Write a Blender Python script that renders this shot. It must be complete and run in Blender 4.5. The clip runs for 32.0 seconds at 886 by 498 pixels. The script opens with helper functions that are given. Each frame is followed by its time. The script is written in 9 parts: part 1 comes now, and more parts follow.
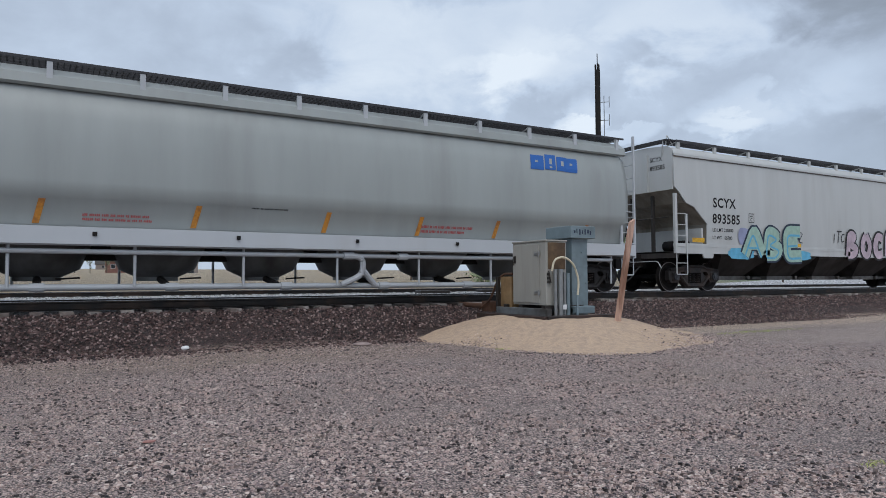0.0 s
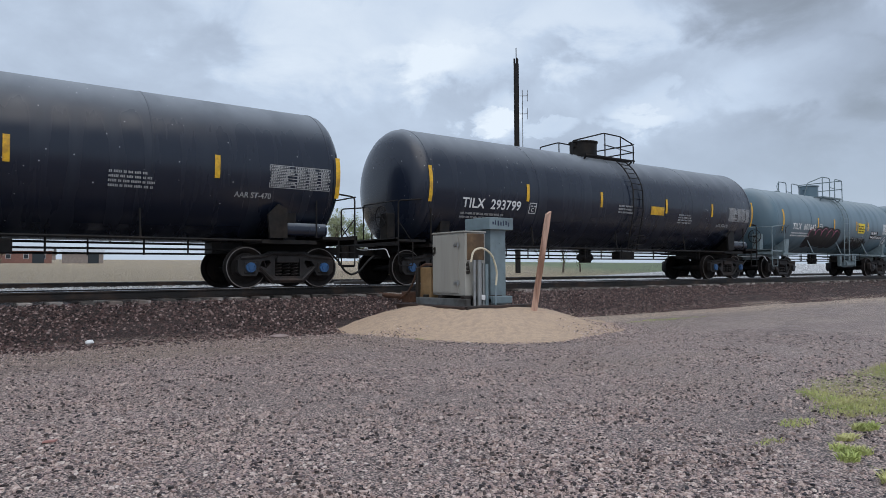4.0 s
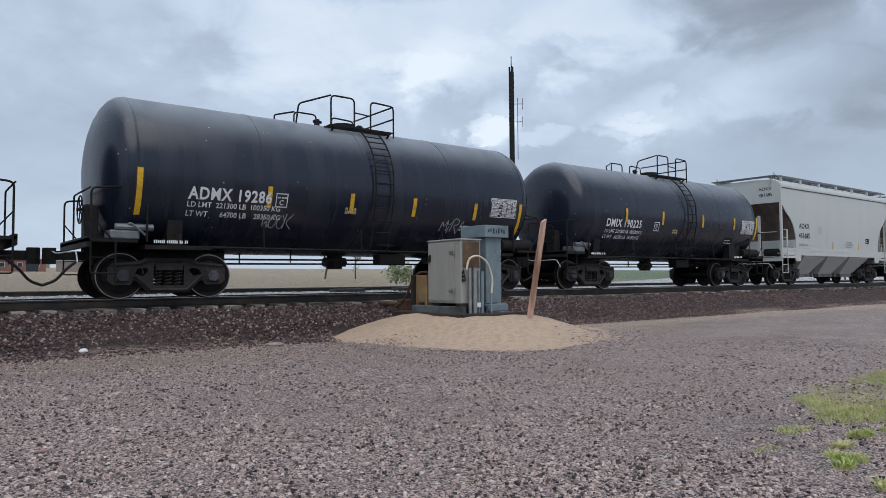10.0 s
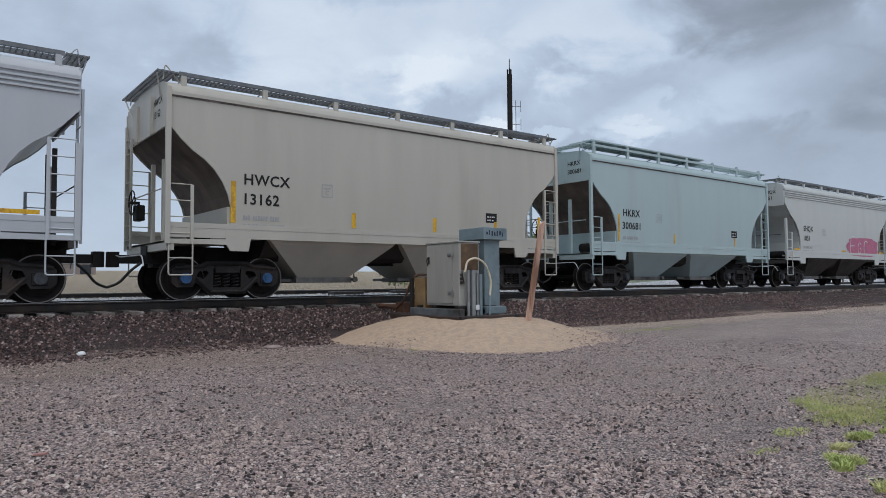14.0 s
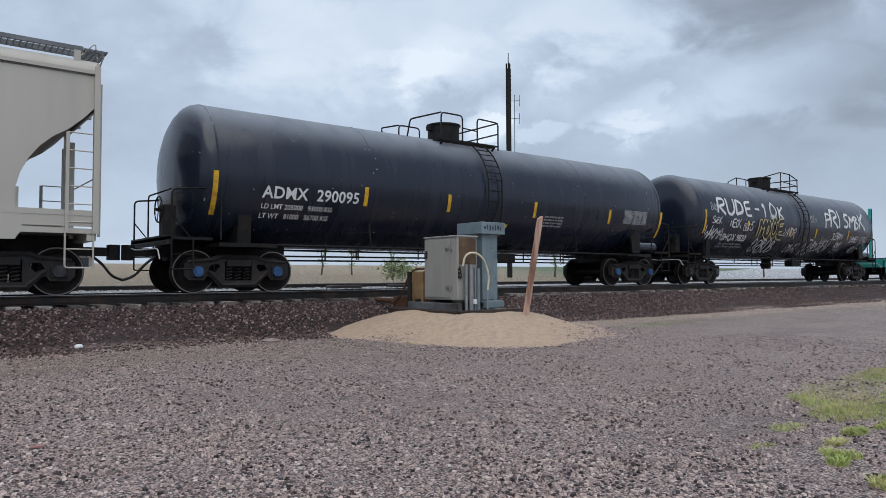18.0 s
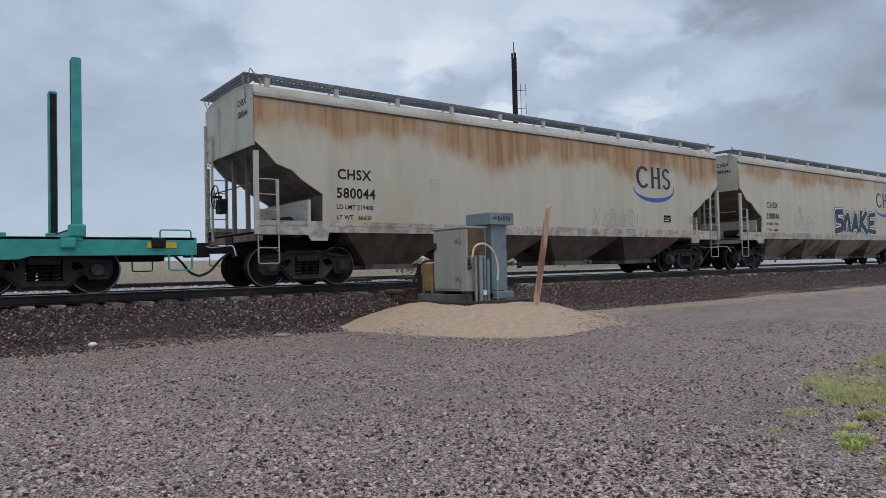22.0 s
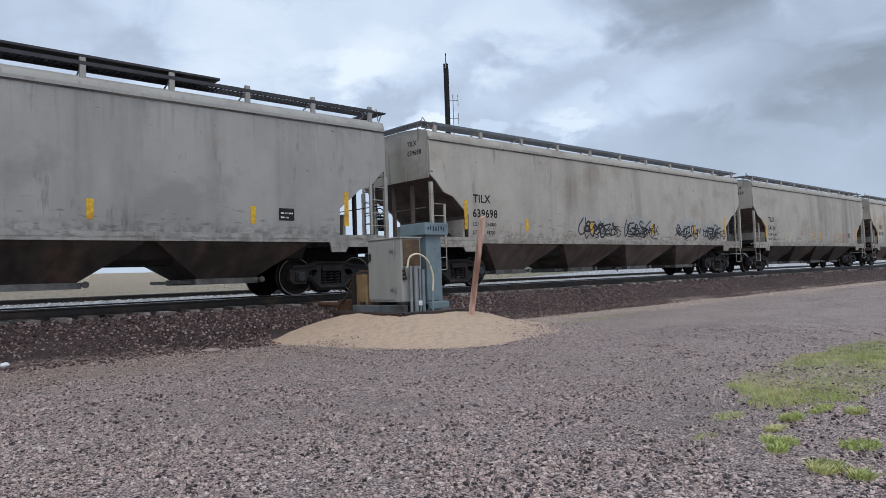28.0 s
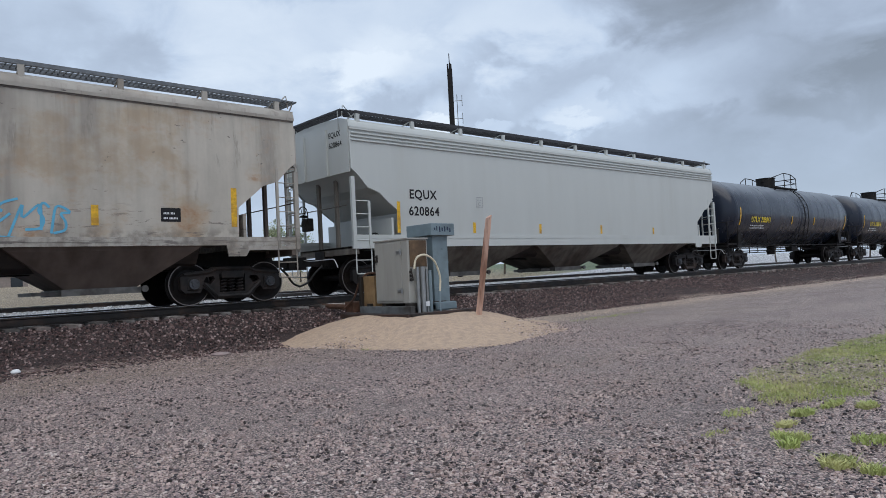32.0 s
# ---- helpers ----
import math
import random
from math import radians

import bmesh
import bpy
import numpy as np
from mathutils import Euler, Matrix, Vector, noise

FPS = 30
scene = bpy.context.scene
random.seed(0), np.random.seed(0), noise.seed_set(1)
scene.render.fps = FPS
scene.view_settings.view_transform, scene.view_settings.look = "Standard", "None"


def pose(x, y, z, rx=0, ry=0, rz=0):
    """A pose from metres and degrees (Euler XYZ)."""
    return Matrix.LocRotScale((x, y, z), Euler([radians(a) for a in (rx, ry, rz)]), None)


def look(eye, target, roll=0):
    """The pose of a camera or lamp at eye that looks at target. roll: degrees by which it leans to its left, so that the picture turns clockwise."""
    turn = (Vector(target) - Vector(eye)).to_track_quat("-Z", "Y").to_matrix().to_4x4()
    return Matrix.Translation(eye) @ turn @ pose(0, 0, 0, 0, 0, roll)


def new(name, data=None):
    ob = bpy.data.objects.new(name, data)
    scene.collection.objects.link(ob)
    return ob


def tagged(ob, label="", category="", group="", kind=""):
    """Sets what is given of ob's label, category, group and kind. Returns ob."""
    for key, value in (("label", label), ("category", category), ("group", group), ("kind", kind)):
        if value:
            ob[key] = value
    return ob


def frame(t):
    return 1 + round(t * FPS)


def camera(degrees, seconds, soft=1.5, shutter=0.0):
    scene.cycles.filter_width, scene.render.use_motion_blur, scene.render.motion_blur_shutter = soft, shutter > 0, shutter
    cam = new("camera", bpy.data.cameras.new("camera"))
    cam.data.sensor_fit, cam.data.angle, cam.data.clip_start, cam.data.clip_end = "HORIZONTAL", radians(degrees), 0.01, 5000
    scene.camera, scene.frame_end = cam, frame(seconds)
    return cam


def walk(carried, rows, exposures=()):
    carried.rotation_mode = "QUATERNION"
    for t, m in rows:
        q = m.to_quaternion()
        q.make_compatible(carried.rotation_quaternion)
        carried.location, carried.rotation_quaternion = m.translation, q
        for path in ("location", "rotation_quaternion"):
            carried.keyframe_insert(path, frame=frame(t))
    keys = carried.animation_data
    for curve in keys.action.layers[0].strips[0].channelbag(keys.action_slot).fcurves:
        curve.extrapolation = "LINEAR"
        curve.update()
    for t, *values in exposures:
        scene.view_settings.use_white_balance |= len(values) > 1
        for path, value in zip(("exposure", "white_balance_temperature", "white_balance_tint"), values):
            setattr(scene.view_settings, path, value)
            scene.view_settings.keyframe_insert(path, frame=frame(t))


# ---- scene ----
cam = camera(65.68, 32.0, soft=0.5)
walk(cam, [
    (0, pose(0.000, 0.000, 1.200, 92.71, 0.27, -30.60)),
    (0.5, pose(0.000, 0.000, 1.200, 92.94, -0.12, -32.12)),
    (1, pose(0.000, 0.000, 1.200, 92.83, -0.31, -31.89)),
    (1.5, pose(0.000, 0.000, 1.200, 92.69, -0.16, -33.28)),
    (2, pose(0.000, 0.000, 1.200, 92.52, -0.17, -34.78)),
    (2.5, pose(0.000, 0.000, 1.200, 92.01, 0.40, -35.86)),
    (3, pose(0.000, 0.000, 1.200, 91.74, 0.46, -36.97)),
    (3.5, pose(0.000, 0.000, 1.200, 91.81, 0.40, -37.22)),
    (5.5, pose(0.000, 0.000, 1.200, 92.12, -0.03, -37.34)),
    (6, pose(0.000, 0.000, 1.200, 92.20, 0.04, -37.38)),
    (6.5, pose(0.000, 0.000, 1.200, 92.58, 0.17, -37.55)),
    (7, pose(0.000, 0.000, 1.200, 92.71, 0.21, -37.70)),
    (7.5, pose(0.000, 0.000, 1.200, 92.56, 0.64, -37.85)),
    (8, pose(0.000, 0.000, 1.200, 92.43, 0.72, -37.87)),
    (8.5, pose(0.000, 0.000, 1.200, 92.48, 0.71, -37.75)),
    (9, pose(0.000, 0.000, 1.200, 92.63, 0.58, -37.73)),
    (9.5, pose(0.000, 0.000, 1.200, 92.57, 0.61, -37.64)),
    (10, pose(0.000, 0.000, 1.200, 92.54, 0.39, -37.65)),
    (10.5, pose(0.000, 0.000, 1.200, 92.49, 0.38, -37.47)),
    (11, pose(0.000, 0.000, 1.200, 92.66, 0.23, -37.49)),
    (11.5, pose(0.000, 0.000, 1.200, 92.56, -0.39, -37.51)),
    (12, pose(0.000, 0.000, 1.200, 92.42, -0.06, -37.25)),
    (12.5, pose(0.000, 0.000, 1.200, 92.64, 0.05, -37.49)),
    (13, pose(0.000, 0.000, 1.200, 92.83, 0.40, -37.64)),
    (13.5, pose(0.000, 0.000, 1.200, 92.73, 0.49, -37.65)),
    (14, pose(0.000, 0.000, 1.200, 92.74, 0.45, -37.78)),
    (14.5, pose(0.000, 0.000, 1.200, 92.76, 0.55, -37.87)),
    (16.5, pose(0.000, 0.000, 1.200, 92.63, 0.12, -38.01)),
    (17, pose(0.000, 0.000, 1.200, 92.49, 0.10, -37.96)),
    (17.5, pose(0.000, 0.000, 1.200, 92.31, 0.10, -38.09)),
    (18, pose(0.000, 0.000, 1.200, 92.26, 0.21, -37.96)),
    (18.5, pose(0.000, 0.000, 1.200, 92.37, 0.25, -38.03)),
    (19, pose(0.000, 0.000, 1.200, 92.40, 0.96, -38.04)),
    (19.5, pose(0.000, 0.000, 1.200, 92.21, 1.10, -37.76)),
    (20, pose(0.000, 0.000, 1.200, 91.72, 1.19, -37.27)),
    (20.5, pose(0.000, 0.000, 1.200, 91.78, 1.09, -36.97)),
    (21, pose(0.000, 0.000, 1.200, 91.73, 1.31, -36.87)),
    (21.5, pose(0.000, 0.000, 1.200, 91.72, 1.17, -37.33)),
    (22, pose(0.000, 0.000, 1.200, 91.57, 1.32, -37.17)),
    (22.5, pose(0.000, 0.000, 1.200, 91.66, 1.23, -37.41)),
    (23, pose(0.000, 0.000, 1.200, 91.69, 1.47, -37.81)),
    (23.5, pose(0.000, 0.000, 1.200, 92.06, 1.65, -37.85)),
    (24, pose(0.000, 0.000, 1.200, 92.77, 1.74, -38.40)),
    (24.5, pose(0.004, 0.016, 1.209, 92.69, 2.64, -38.77)),
    (25, pose(0.008, 0.031, 1.217, 93.49, 2.16, -40.09)),
    (25.5, pose(0.012, 0.047, 1.226, 92.37, 2.33, -43.11)),
    (27.5, pose(0.012, 0.047, 1.226, 92.20, 1.96, -42.84)),
    (28, pose(0.012, 0.047, 1.226, 92.18, 2.01, -42.67)),
    (28.5, pose(0.012, 0.047, 1.226, 91.95, 2.42, -42.48)),
    (29, pose(0.012, 0.047, 1.226, 91.98, 2.51, -42.60)),
    (29.5, pose(0.012, 0.047, 1.226, 91.61, 2.70, -42.62)),
    (30, pose(0.012, 0.047, 1.226, 91.27, 2.70, -42.69)),
    (30.5, pose(0.012, 0.047, 1.226, 91.24, 2.69, -42.95)),
    (31, pose(0.012, 0.047, 1.226, 91.18, 2.64, -43.92)),
    (31.5, pose(0.012, 0.047, 1.226, 91.81, 3.20, -43.72)),
    (32, pose(0.012, 0.047, 1.226, 92.24, 2.93, -42.09)),
], exposures=[(0, 0.0, 6390, 10), (2.8, 0.06, 6390, 10), (5, 0.02, 6390, 10), (8, 0.0, 6390, 10), (10, 0.06, 6390, 10), (11.5, 0.03, 6390, 10), (14, -0.08, 6390, 10), (17, 0.0, 6390, 10), (19, 0.05, 6390, 10), (20, 0.0, 6390, 10), (20.4, -0.25, 6390, 10), (21.5, -0.27, 6390, 10), (22.6, 0.1, 6390, 10), (23, 0.2, 6390, 10), (24, 0.20, 6330, 10), (25, 0.03, 6270, 10), (28, 0.10, 6270, 10), (30, 0.10, 6270, 10), (31, 0.18, 6270, 10), (32, 0.02, 6270, 10)])

# ---- world, sun, exposure ----
D = 15.64            # track centre line, metres ahead of the eye
RAIL = 0.86          # top of rail
SPEED = 15.7         # train, metres a second towards -x
scene.view_settings.exposure = 0.0


def build_world():
    w = bpy.data.worlds.new("overcast_sky")
    scene.world = w
    w.use_nodes = True
    nt = w.node_tree
    nt.nodes.clear()
    N = nt.nodes.new
    L = nt.links.new
    out = N("ShaderNodeOutputWorld")
    bg = N("ShaderNodeBackground")
    sky = N("ShaderNodeTexSky")
    sky.sky_type = "NISHITA"
    sky.sun_disc = False
    sky.sun_elevation = radians(50)
    sky.sun_rotation = radians(250)
    skys = N("ShaderNodeMix")
    skys.data_type = "RGBA"
    skys.blend_type = "MULTIPLY"
    skys.inputs[0].default_value = 1.0
    L(sky.outputs[0], skys.inputs[6])
    skys.inputs[7].default_value = (0.10, 0.10, 0.10, 1)
    tc = N("ShaderNodeTexCoord")
    sep = N("ShaderNodeSeparateXYZ")
    L(tc.outputs["Generated"], sep.inputs[0])

    def op(kind, a, b=None, clamp=False):
        k = N("ShaderNodeMath"); k.operation = kind; k.use_clamp = clamp
        for i, v in ((0, a), (1, b)):
            if v is None:
                continue
            if isinstance(v, (int, float)):
                k.inputs[i].default_value = v
            else:
                L(v, k.inputs[i])
        return k.outputs[0]

    def cloud_noise(scale, detail, rough, distort, squash, shift):
        mp = N("ShaderNodeMapping")
        L(tc.outputs["Generated"], mp.inputs[0])
        mp.inputs["Scale"].default_value = (1, 1, squash)
        mp.inputs["Location"].default_value = (shift, shift * 0.7, 0)
        n = N("ShaderNodeTexNoise")
        n.inputs["Scale"].default_value = scale
        n.inputs["Detail"].default_value = detail
        n.inputs["Roughness"].default_value = rough
        n.inputs["Distortion"].default_value = distort
        L(mp.outputs[0], n.inputs["Vector"])
        return op("SUBTRACT", n.outputs[0], 0.5)
    wide = cloud_noise(2.6, 7, 0.5, 0.3, 2.0, 3.3)
    puff = cloud_noise(7.5, 9, 0.56, 0.4, 1.7, 1.2)
    wisp = cloud_noise(16.0, 6, 0.6, 0.2, 1.8, 5.1)
    az = op("ADD", op("ARCTAN2", sep.outputs[0], sep.outputs[1]), op("MULTIPLY", puff, 0.34))
    el = op("ADD", op("ARCSINE", sep.outputs[2]), op("ADD", op("MULTIPLY", puff, 0.16), op("MULTIPLY", wisp, 0.05)))
    tone = op("ADD", op("MULTIPLY", wide, 0.40), op("ADD", op("MULTIPLY", puff, 0.30), op("MULTIPLY", wisp, 0.13)))
    tone = op("ADD", tone, 0.46)
    # cloud masses: bearing, height, half width, half height in degrees, tone
    for a, h, ra, rh, amp in ((31, 20, 12, 5, 0.25), (38, 17, 5, 2.6, 0.16), (16, 23, 9, 5, 0.05), (51, 20, 7, 3.5, 0.28), (41.5, 12.6, 2.6, 1.5, 0.26), (54, 12.3, 3.5, 1.2, 0.16),
                              (64, 13.5, 6, 2.2, 0.10), (33, 24, 5, 2.2, -0.20), (62, 21, 9, 3.5, -0.26), (70, 17, 9, 5, -0.14), (46, 17, 5, 3, 0.04), (76, 12, 7, 1.4, -0.10), (12, 11, 14, 4, -0.02), (74, 9, 14, 6, -0.17), (58, 8, 8, 3, -0.08)):
        u = op("DIVIDE", op("SUBTRACT", az, radians(a)), radians(ra))
        v = op("DIVIDE", op("SUBTRACT", el, radians(h)), radians(rh))
        d2 = op("ADD", op("MULTIPLY", u, u), op("MULTIPLY", v, v))
        m = N("ShaderNodeMapRange"); m.interpolation_type = "SMOOTHSTEP"
        L(d2, m.inputs[0])
        m.inputs[1].default_value, m.inputs[2].default_value = 0.1, 1.9
        m.inputs[3].default_value, m.inputs[4].default_value = amp, 0.0
        tone = op("ADD", tone, m.outputs[0])
    az2 = op("ADD", op("ARCTAN2", sep.outputs[0], sep.outputs[1]), op("MULTIPLY", wisp, 0.10))
    el2 = op("ADD", op("ARCSINE", sep.outputs[2]), op("MULTIPLY", wisp, 0.07))
    # small cumulus heads with firmer edges
    for a, h, ra, rh, amp in ((41.7, 12.4, 2.1, 1.05, 0.30), (46.0, 11.8, 2.2, 0.7, 0.16), (53.4, 12.1, 2.6, 0.9, 0.13), (35.5, 17.6, 4.5, 1.3, 0.10)):
        u = op("DIVIDE", op("SUBTRACT", az2, radians(a)), radians(ra))
        v = op("DIVIDE", op("SUBTRACT", el2, radians(h)), radians(rh))
        d2 = op("ADD", op("MULTIPLY", u, u), op("MULTIPLY", v, v))
        m = N("ShaderNodeMapRange"); m.interpolation_type = "SMOOTHSTEP"
        L(d2, m.inputs[0])
        m.inputs[1].default_value, m.inputs[2].default_value = 0.5, 1.3
        m.inputs[3].default_value, m.inputs[4].default_value = amp, 0.0
        tone = op("ADD", tone, m.outputs[0])
    ramp = N("ShaderNodeValToRGB")
    e = ramp.color_ramp.elements
    e[0].position, e[0].color = 0.10, (0.27, 0.31, 0.365, 1)
    e[1].position, e[1].color = 0.90, (0.84, 0.92, 1.0, 1)
    for p, c in ((0.34, (0.42, 0.49, 0.60, 1)), (0.56, (0.58, 0.68, 0.82, 1))):
        k = ramp.color_ramp.elements.new(p)
        k.color = c
    L(tone, ramp.inputs[0])
    # a hazier, even tone towards the horizon
    hz = N("ShaderNodeMapRange")
    L(sep.outputs[2], hz.inputs[0])
    hz.inputs[1].default_value, hz.inputs[2].default_value = 0.0, 0.20
    hz.inputs[3].default_value, hz.inputs[4].default_value = 0.6, 0.0
    hmix = N("ShaderNodeMix"); hmix.data_type = "RGBA"
    L(hz.outputs[0], hmix.inputs[0]); L(ramp.outputs[0], hmix.inputs[6])
    hmix.inputs[7].default_value = (0.50, 0.60, 0.735, 1)
    mix = N("ShaderNodeMix"); mix.data_type = "RGBA"
    mix.inputs[0].default_value = 0.90
    L(skys.outputs[2], mix.inputs[6]); L(hmix.outputs[2], mix.inputs[7])
    L(mix.outputs[2], bg.inputs[0])
    bg.inputs[1].default_value = 1.0
    L(bg.outputs[0], out.inputs[0])


build_world()
sun = new("sun", bpy.data.lights.new("sun", "SUN"))
sun.data.energy = 1.5
sun.data.angle = radians(60)
sun.data.color = (1.0, 0.95, 0.895)
sun.matrix_world = look((-8, -9, 28), (0, 5, 0))

# ---- materials ----
MATS = {}


def material(name, base, rough=0.6, metal=0.0, vary=0.12, scale=6.0, bump=0.0, bump_scale=40.0, second=None, mixpos=(0.45, 0.65),
             streak=False, coat=0.0, random_tint=0.0, spec=0.5, mix_scale=None, detail=6.0):
    """A node material: base colour varied by noise at two scales, a second colour for dirt or wear, bump and gloss."""
    if name in MATS:
        return MATS[name]
    m = bpy.data.materials.new(name)
    m.use_nodes = True
    nt = m.node_tree
    N, L = nt.nodes.new, nt.links.new
    b = nt.nodes["Principled BSDF"]
    b.inputs["Roughness"].default_value = rough
    b.inputs["Metallic"].default_value = metal
    b.inputs["Coat Weight"].default_value = coat
    b.inputs["Coat Roughness"].default_value = 0.15
    b.inputs["Specular IOR Level"].default_value = spec
    tc = N("ShaderNodeTexCoord")
    info = N("ShaderNodeObjectInfo")
    off = N("ShaderNodeVectorMath"); off.operation = "SCALE"
    comb = N("ShaderNodeCombineXYZ")
    for i in range(3):
        L(info.outputs["Random"], comb.inputs[i])
    L(comb.outputs[0], off.inputs[0]); off.inputs[3].default_value = 37.0
    add = N("ShaderNodeVectorMath"); add.operation = "ADD"
    L(tc.outputs["Object"], add.inputs[0]); L(off.outputs[0], add.inputs[1])
    mp = N("ShaderNodeMapping")
    L(add.outputs[0], mp.inputs[0])
    if streak:
        mp.inputs["Scale"].default_value = (1.0, 1.0, 0.12)
    n1 = N("ShaderNodeTexNoise")
    n1.inputs["Scale"].default_value = scale
    n1.inputs["Detail"].default_value = detail
    L(mp.outputs[0], n1.inputs["Vector"])
    n2 = N("ShaderNodeTexNoise")
    n2.inputs["Scale"].default_value = mix_scale or scale * 0.23
    n2.inputs["Detail"].default_value = 7.0
    n2.inputs["Roughness"].default_value = 0.6
    L(mp.outputs[0], n2.inputs["Vector"])
    r = N("ShaderNodeMapRange")
    r.inputs[1].default_value, r.inputs[2].default_value = 0.3, 0.7
    r.inputs[3].default_value, r.inputs[4].default_value = 1.0 - vary, 1.0 + vary
    L(n1.outputs[0], r.inputs[0])
    mul = N("ShaderNodeMix"); mul.data_type = "RGBA"; mul.blend_type = "MULTIPLY"; mul.inputs[0].default_value = 1.0
    src = None
    if second:
        mr = N("ShaderNodeMapRange")
        mr.interpolation_type = "SMOOTHSTEP"
        mr.inputs[1].default_value, mr.inputs[2].default_value = mixpos
        L(n2.outputs[0], mr.inputs[0])
        mx = N("ShaderNodeMix"); mx.data_type = "RGBA"
        L(mr.outputs[0], mx.inputs[0])
        mx.inputs[6].default_value = (*base, 1)
        mx.inputs[7].default_value = (*second, 1)
        L(mx.outputs[2], mul.inputs[6])
    else:
        mul.inputs[6].default_value = (*base, 1)
    L(r.outputs[0], mul.inputs[7])
    last = mul.outputs[2]
    if random_tint:
        hs = N("ShaderNodeHueSaturation")
        rr = N("ShaderNodeMapRange")
        rr.inputs[3].default_value, rr.inputs[4].default_value = 1 - random_tint, 1 + random_tint
        L(info.outputs["Random"], rr.inputs[0])
        L(rr.outputs[0], hs.inputs["Value"])
        L(last, hs.inputs["Color"])
        last = hs.outputs[0]
    L(last, b.inputs["Base Color"])
    rv = N("ShaderNodeMapRange")
    rv.inputs[3].default_value, rv.inputs[4].default_value = max(0.02, rough - 0.12), min(1, rough + 0.12)
    L(n2.outputs[0], rv.inputs[0])
    L(rv.outputs[0], b.inputs["Roughness"])
    if bump:
        n3 = N("ShaderNodeTexNoise")
        n3.inputs["Scale"].default_value = bump_scale
        n3.inputs["Detail"].default_value = 4.0
        L(tc.outputs["Object"], n3.inputs["Vector"])
        bp = N("ShaderNodeBump")
        bp.inputs["Strength"].default_value = bump
        bp.inputs["Distance"].default_value = 0.02
        L(n3.outputs[0], bp.inputs["Height"])
        L(bp.outputs[0], b.inputs["Normal"])
    MATS[name] = m
    return m


def island_material(name, cols, rough=0.8):
    """Stones: each piece takes its own tone."""
    m = bpy.data.materials.new(name)
    m.use_nodes = True
    nt = m.node_tree
    N, L = nt.nodes.new, nt.links.new
    b = nt.nodes["Principled BSDF"]
    g = N("ShaderNodeNewGeometry")
    ramp = N("ShaderNodeValToRGB")
    ramp.color_ramp.interpolation = "LINEAR"
    e = ramp.color_ramp.elements
    e[0].position, e[0].color = 0.0, (*cols[0], 1)
    e[1].position, e[1].color = 1.0, (*cols[-1], 1)
    for i, c in enumerate(cols[1:-1]):
        k = e.new((i + 1) / (len(cols) - 1))
        k.color = (*c, 1)
    L(g.outputs["Random Per Island"], ramp.inputs[0])
    n = N("ShaderNodeTexNoise"); n.inputs["Scale"].default_value = 60
    tc = N("ShaderNodeTexCoord"); L(tc.outputs["Object"], n.inputs["Vector"])
    r = N("ShaderNodeMapRange"); r.inputs[3].default_value, r.inputs[4].default_value = 0.7, 1.3
    L(n.outputs[0], r.inputs[0])
    mul = N("ShaderNodeMix"); mul.data_type = "RGBA"; mul.blend_type = "MULTIPLY"; mul.inputs[0].default_value = 1
    L(ramp.outputs[0], mul.inputs[6]); L(r.outputs[0], mul.inputs[7])
    L(mul.outputs[2], b.inputs["Base Color"])
    b.inputs["Roughness"].default_value = rough
    return m


